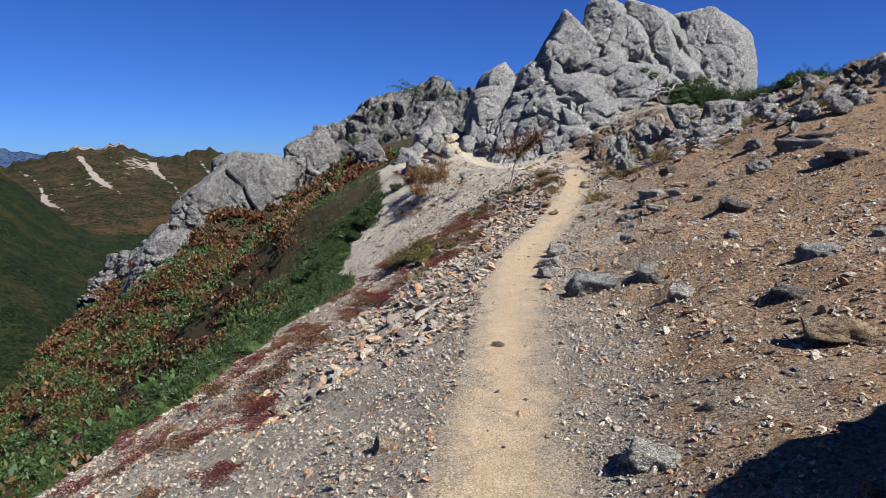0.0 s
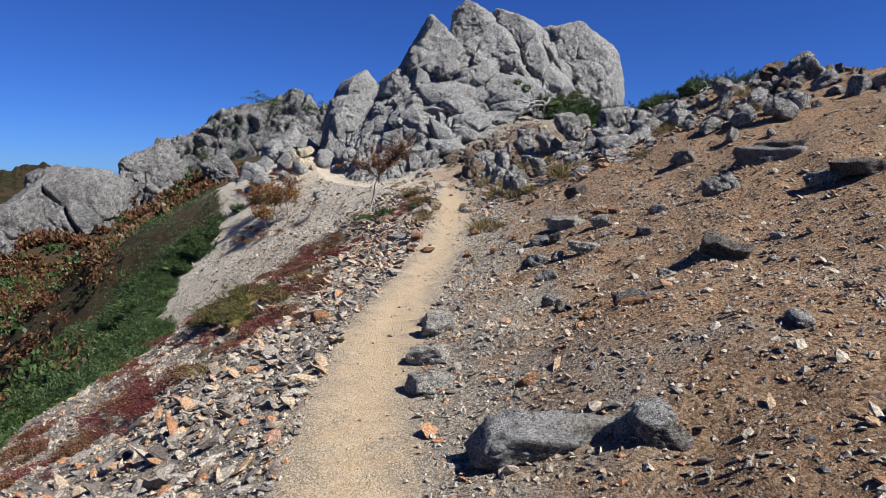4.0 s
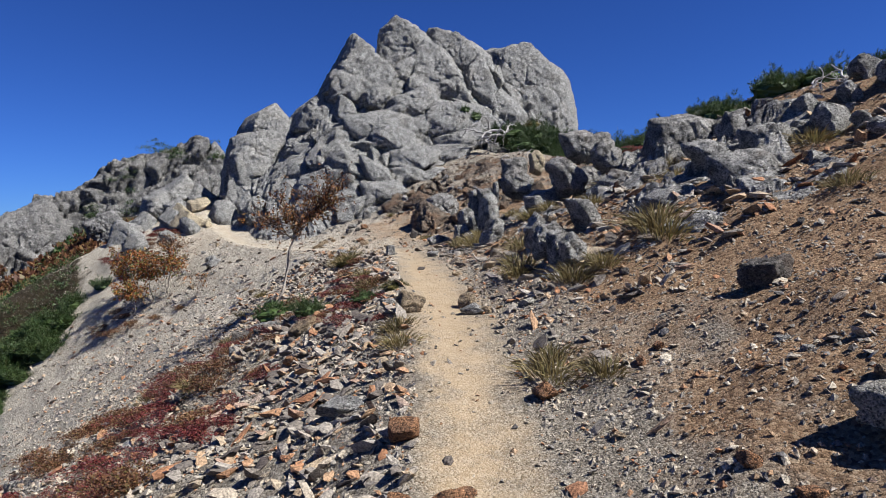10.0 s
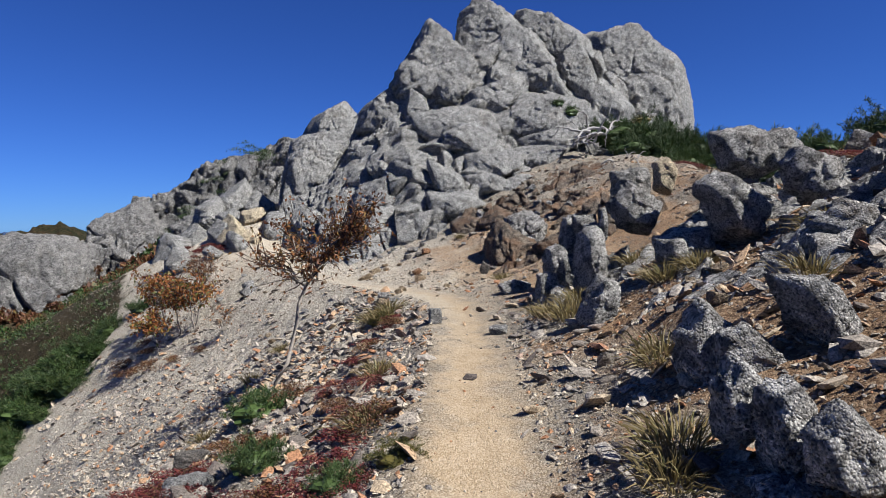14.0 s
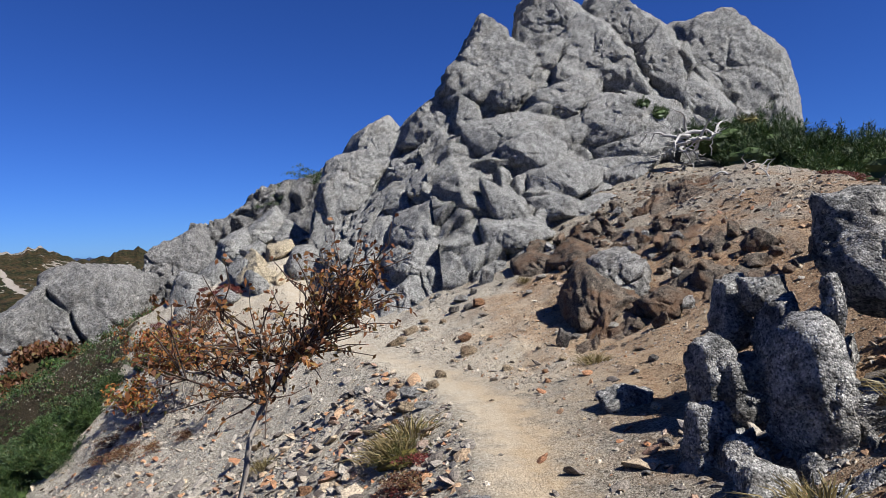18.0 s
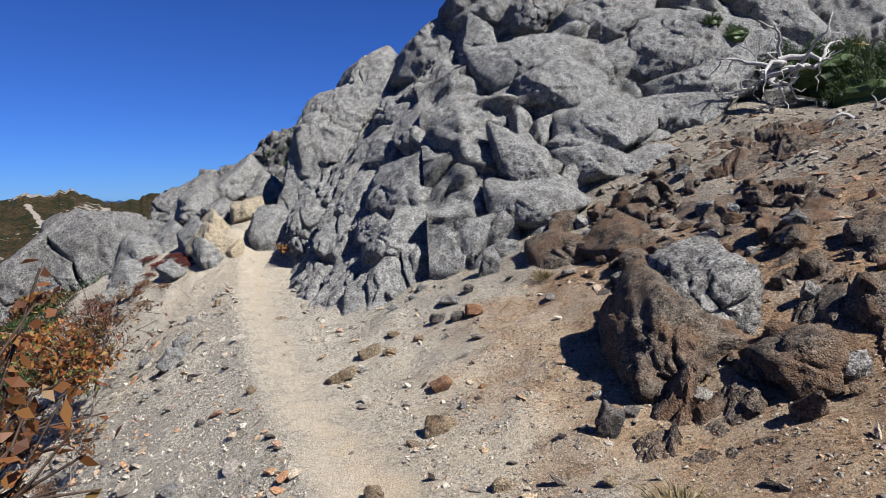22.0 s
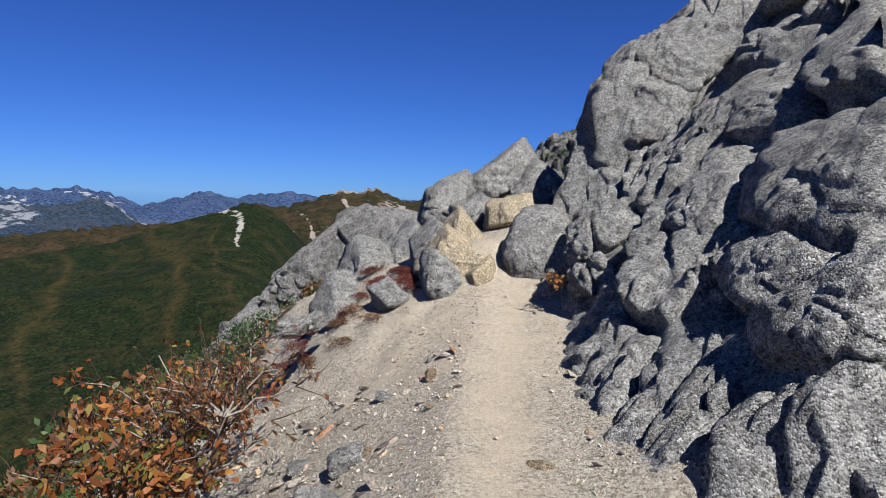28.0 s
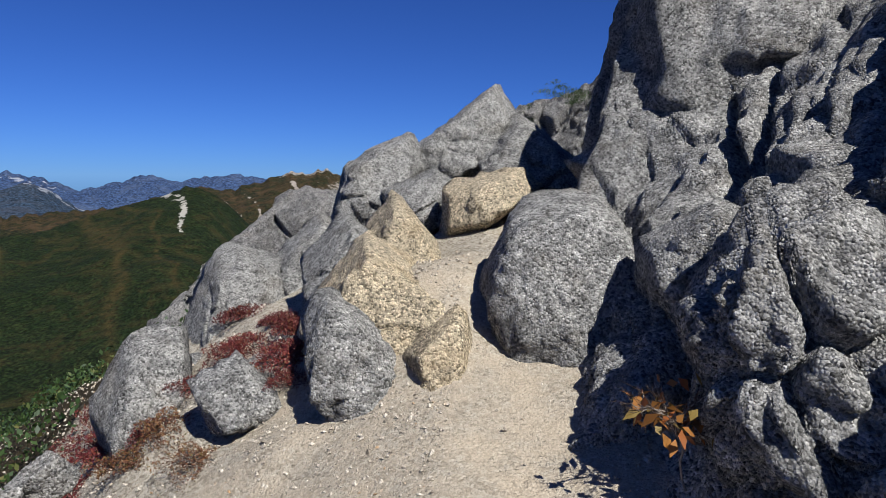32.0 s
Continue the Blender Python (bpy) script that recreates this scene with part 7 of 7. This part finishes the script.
small_tree(1.94, 31.0, 0.42, (-0.05, -0.05), 21, "small rowan seedling with yellow and orange leaves in a rock cleft", 60, 0.7, 0.06, z=1.36)
small_tree(-1.9, 30.8, 0.7, (0.1, 0.1), 17, "leafless stunted shrub on the gravel slope", 50, 0.8)


def dead_wood(x, y, z, size, seed, yaw):
    """A bleached root crown of a dead pine."""
    rng = np.random.RandomState(seed)
    e = new("dead_pine_root")
    e.matrix_basis = pose(x, y, z, 0, 0, yaw)
    for k in range(14):
        turn = rng.uniform(0, 2 * np.pi)
        way = np.array([np.cos(turn), 0.6 * np.sin(turn), rng.uniform(-0.05, 0.45)])
        line, limbs = [rng.normal(size=3) * 0.06 * size], []
        for s in range(9):
            way = unit(way + rng.normal(size=3) * [0.55, 0.55, 0.4] - [0, 0, 0.06])
            line.append(line[-1] + way * size * rng.uniform(0.05, 0.11))
            if s > 2 and rng.rand() < 0.45:
                fork = [line[-1]]
                side = unit(way + rng.normal(size=3) * 0.8)
                for j in range(4):
                    side = unit(side + rng.normal(size=3) * 0.5)
                    fork.append(fork[-1] + side * size * 0.06)
                limbs.append(tube(fork, np.linspace(0.011, 0.004, 5) * size, 5))
        limbs.append(tube(line, np.linspace(0.03, 0.006, 10) * size * rng.uniform(0.6, 1.3), 6))
        part("root", mesh_of("root", *joined(limbs), BLEACHED, True), e)
    return tagged(e, "bleached grey dead pine root on the slope", "dead wood", "dead wood")


dead_wood(9.7, 28.6, 4.2, 1.3, 1, 0)
dead_wood(9.5, 26.2, 2.95, 1.2, 2, 30)
dead_wood(9.9, 26.9, 3.15, 1.2, 3, 80)
dead_wood(8.9, 15.8, 3.0, 0.9, 4, 0)


# ---------------------------------------------------------------- loose stones: the larger ones singly, the small ones as rubble
rng = np.random.RandomState(12)
SINGLE = []
for k in range(10):
    q, f = rock_points(3, 900 + k, (1, rng.uniform(0.6, 0.9), rng.uniform(0.4, 0.7)), 75, 6, 0.05)
    SINGLE.append((q, f))
SKINS = [GREY_STONE, GREY_STONE, TAN_STONE, ORANGE_STONE, DARK_STONE, PALE_STONE]
SINGLE_MESH = [[mesh_of("stone", q, f, s, False) for s in SKINS] for q, f in SINGLE]


def single_stones(count):
    for k in range(count):
        y = rng.uniform(2.0, 30)
        east = rng.rand() < 0.55
        d = (0.7 + abs(rng.normal(0, 2.2))) if east else -(0.6 + abs(rng.normal(0, 1.6)))
        x = float(soft_knots(y, TRAIL, 1)) + d
        s = 0.045 + 0.06 * rng.rand() ** 2
        pick = rng.randint(len(SKINS))
        ob = new("stone", SINGLE_MESH[rng.randint(10)][pick])
        ob.matrix_basis = pose(x, y, float(ground_z(x, y)[0]) + s * 0.2, rng.uniform(-20, 20), rng.uniform(-20, 20), rng.uniform(0, 360)) @ Matrix.Diagonal((s, s, s * rng.uniform(0.8, 1.3), 1))
        tagged(ob, LOOSE_LABEL[SKINS[pick].name], "stone", "loose stones on the slope")


single_stones(170)


PEBBLE = (np.array([[1, 0, 0], [0, 1, 0], [-1, 0, 0], [0, -1, 0], [0, 0, 1], [0, 0, -1.0]]), np.array([[0, 1, 4], [1, 2, 4], [2, 3, 4], [3, 0, 4], [1, 0, 5], [2, 1, 5], [3, 2, 5], [0, 3, 5]]))


def rubble_field(name, count, low, high, mat, label, where, seed, fine=False):
    """Many small angular stones in one mesh, lying on the ground."""
    r = np.random.RandomState(seed)
    x, y = where(r, count)
    v, f = ball(1)
    if fine:
        v, f = PEBBLE
    shapes = []
    for k in range(14):
        q = v * r.uniform(0.55, 1.15, (len(v), 1)) * (r.uniform([0.85, 0.65, 0.5], [1.25, 1.0, 0.95]) if fine else r.uniform([0.9, 0.5, 0.22], [1.6, 1.0, 0.55]))
        shapes.append(q)
    shapes = np.array(shapes)
    s = low * (high / low) ** (r.rand(count) ** 1.8)
    turn = r.uniform(0, 2 * np.pi, count)
    q = shapes[r.randint(0, 14, count)] * s[:, None, None]
    c, n = np.cos(turn)[:, None], np.sin(turn)[:, None]
    px, py = q[:, :, 0] * c - q[:, :, 1] * n, q[:, :, 0] * n + q[:, :, 1] * c
    tip = r.normal(0, 0.4, (count, 2))
    pz = q[:, :, 2] + px * tip[:, :1] + py * tip[:, 1:]
    pts = np.stack([px + x[:, None], py + y[:, None], pz + (ground_z(x, y) + s * 0.18)[:, None]], -1).reshape(-1, 3)
    faces = (np.arange(count)[:, None, None] * len(v) + f[None]).reshape(-1, 3)
    return tagged(new(name, mesh_of(name, pts, faces, mat)), label, "gravel", kind="stuff")


def beside(low, high, mean, spread_side):
    def where(r, count):
        y = r.uniform(low, high, count)
        d = r.normal(mean, spread_side, count)
        d = np.where(np.abs(d) < 0.34, np.where(r.rand(count) < 0.06, d, np.sign(d) * (0.36 + r.rand(count) * 0.7)), d)
        return soft_knots(y, TRAIL, 1) + d, y
    return where


PALE_STONES = rubble("pale_rubble", (0.0, (0.16, 0.135, 0.105)), (0.15, (0.28, 0.242, 0.195)), (0.5, (0.36, 0.316, 0.255)), (0.9, (0.41, 0.366, 0.30)), (1.0, (0.279, 0.178, 0.095)))
rubble_field("gravel_scree", 62000, 0.006, 0.028, STONES, "grey and tan angular gravel strewn over the slope", beside(1.2, 19, 0.2, 2.8), 31, True)
rubble_field("scree_east", 6500, 0.01, 0.05, STONES, "grey angular scree strewn east of the trail", beside(3, 20, 3.2, 1.8), 32)
rubble_field("scree_west", 22000, 0.008, 0.045, STONES, "grey angular scree strewn down the valley slope", beside(2, 23.5, -3.6, 1.9), 33, True)
rubble_field("lower_scree", 16000, 0.01, 0.055, STONES, "grey and tan stones strewn down the valley slope", beside(2, 26, -5.6, 1.6), 41, True)
rubble_field("upper_scree", 30000, 0.005, 0.026, PALE_STONES, "whitish granite scree strewn down the valley slope", beside(19, 35, -4.0, 2.0), 42, True)
rubble_field("upper_stones", 3800, 0.015, 0.085, RUSTY_STONES, "rusty and grey broken stones strewn down the valley slope", beside(13, 30, -3.3, 1.7), 43)
rubble_field("rusty_bank", 4200, 0.014, 0.085, RUSTY_STONES, "rusty broken stones banked along the trail edge", beside(5.5, 15.5, -1.35, 0.75), 34)
rubble_field("pale_gravel", 38000, 0.004, 0.016, PALE_STONES, "whitish granite gravel strewn beside the trail", beside(22, 33, -0.2, 2.3), 38, True)
rubble_field("pale_scree", 220, 0.02, 0.055, PALE_STONES, "whitish granite stones strewn beside the trail", beside(22, 31, -0.6, 2.6), 39)
rubble_field("hill_scree", 3500, 0.01, 0.06, RUSTY_STONES, "rusty scree on the hillside below the tor", beside(20.5, 29, 6.0, 1.3), 40)
rubble_field("rusty_bank_upper", 3000, 0.02, 0.09, RUSTY_STONES, "rusty broken stones banked along the trail edge", beside(14.5, 23.6, -1.6, 0.8), 35)
rubble_field("ledge_rubble", 1500, 0.03, 0.11, RUSTY_STONES, "broken dark and rusty stones below the ledge", beside(13.5, 20, 2.8, 1.3), 36)
rubble_field("tor_rubble", 260, 0.015, 0.06, RUSTY_STONES, "rusty stones strewn below the tor", beside(21, 28, 2.6, 1.3), 37)
rubble_field("rusty_gravel", 26000, 0.005, 0.022, RUSTY_STONES, "fine rusty gravel strewn east of the trail", beside(4, 25, 3.0, 1.6), 44, True)
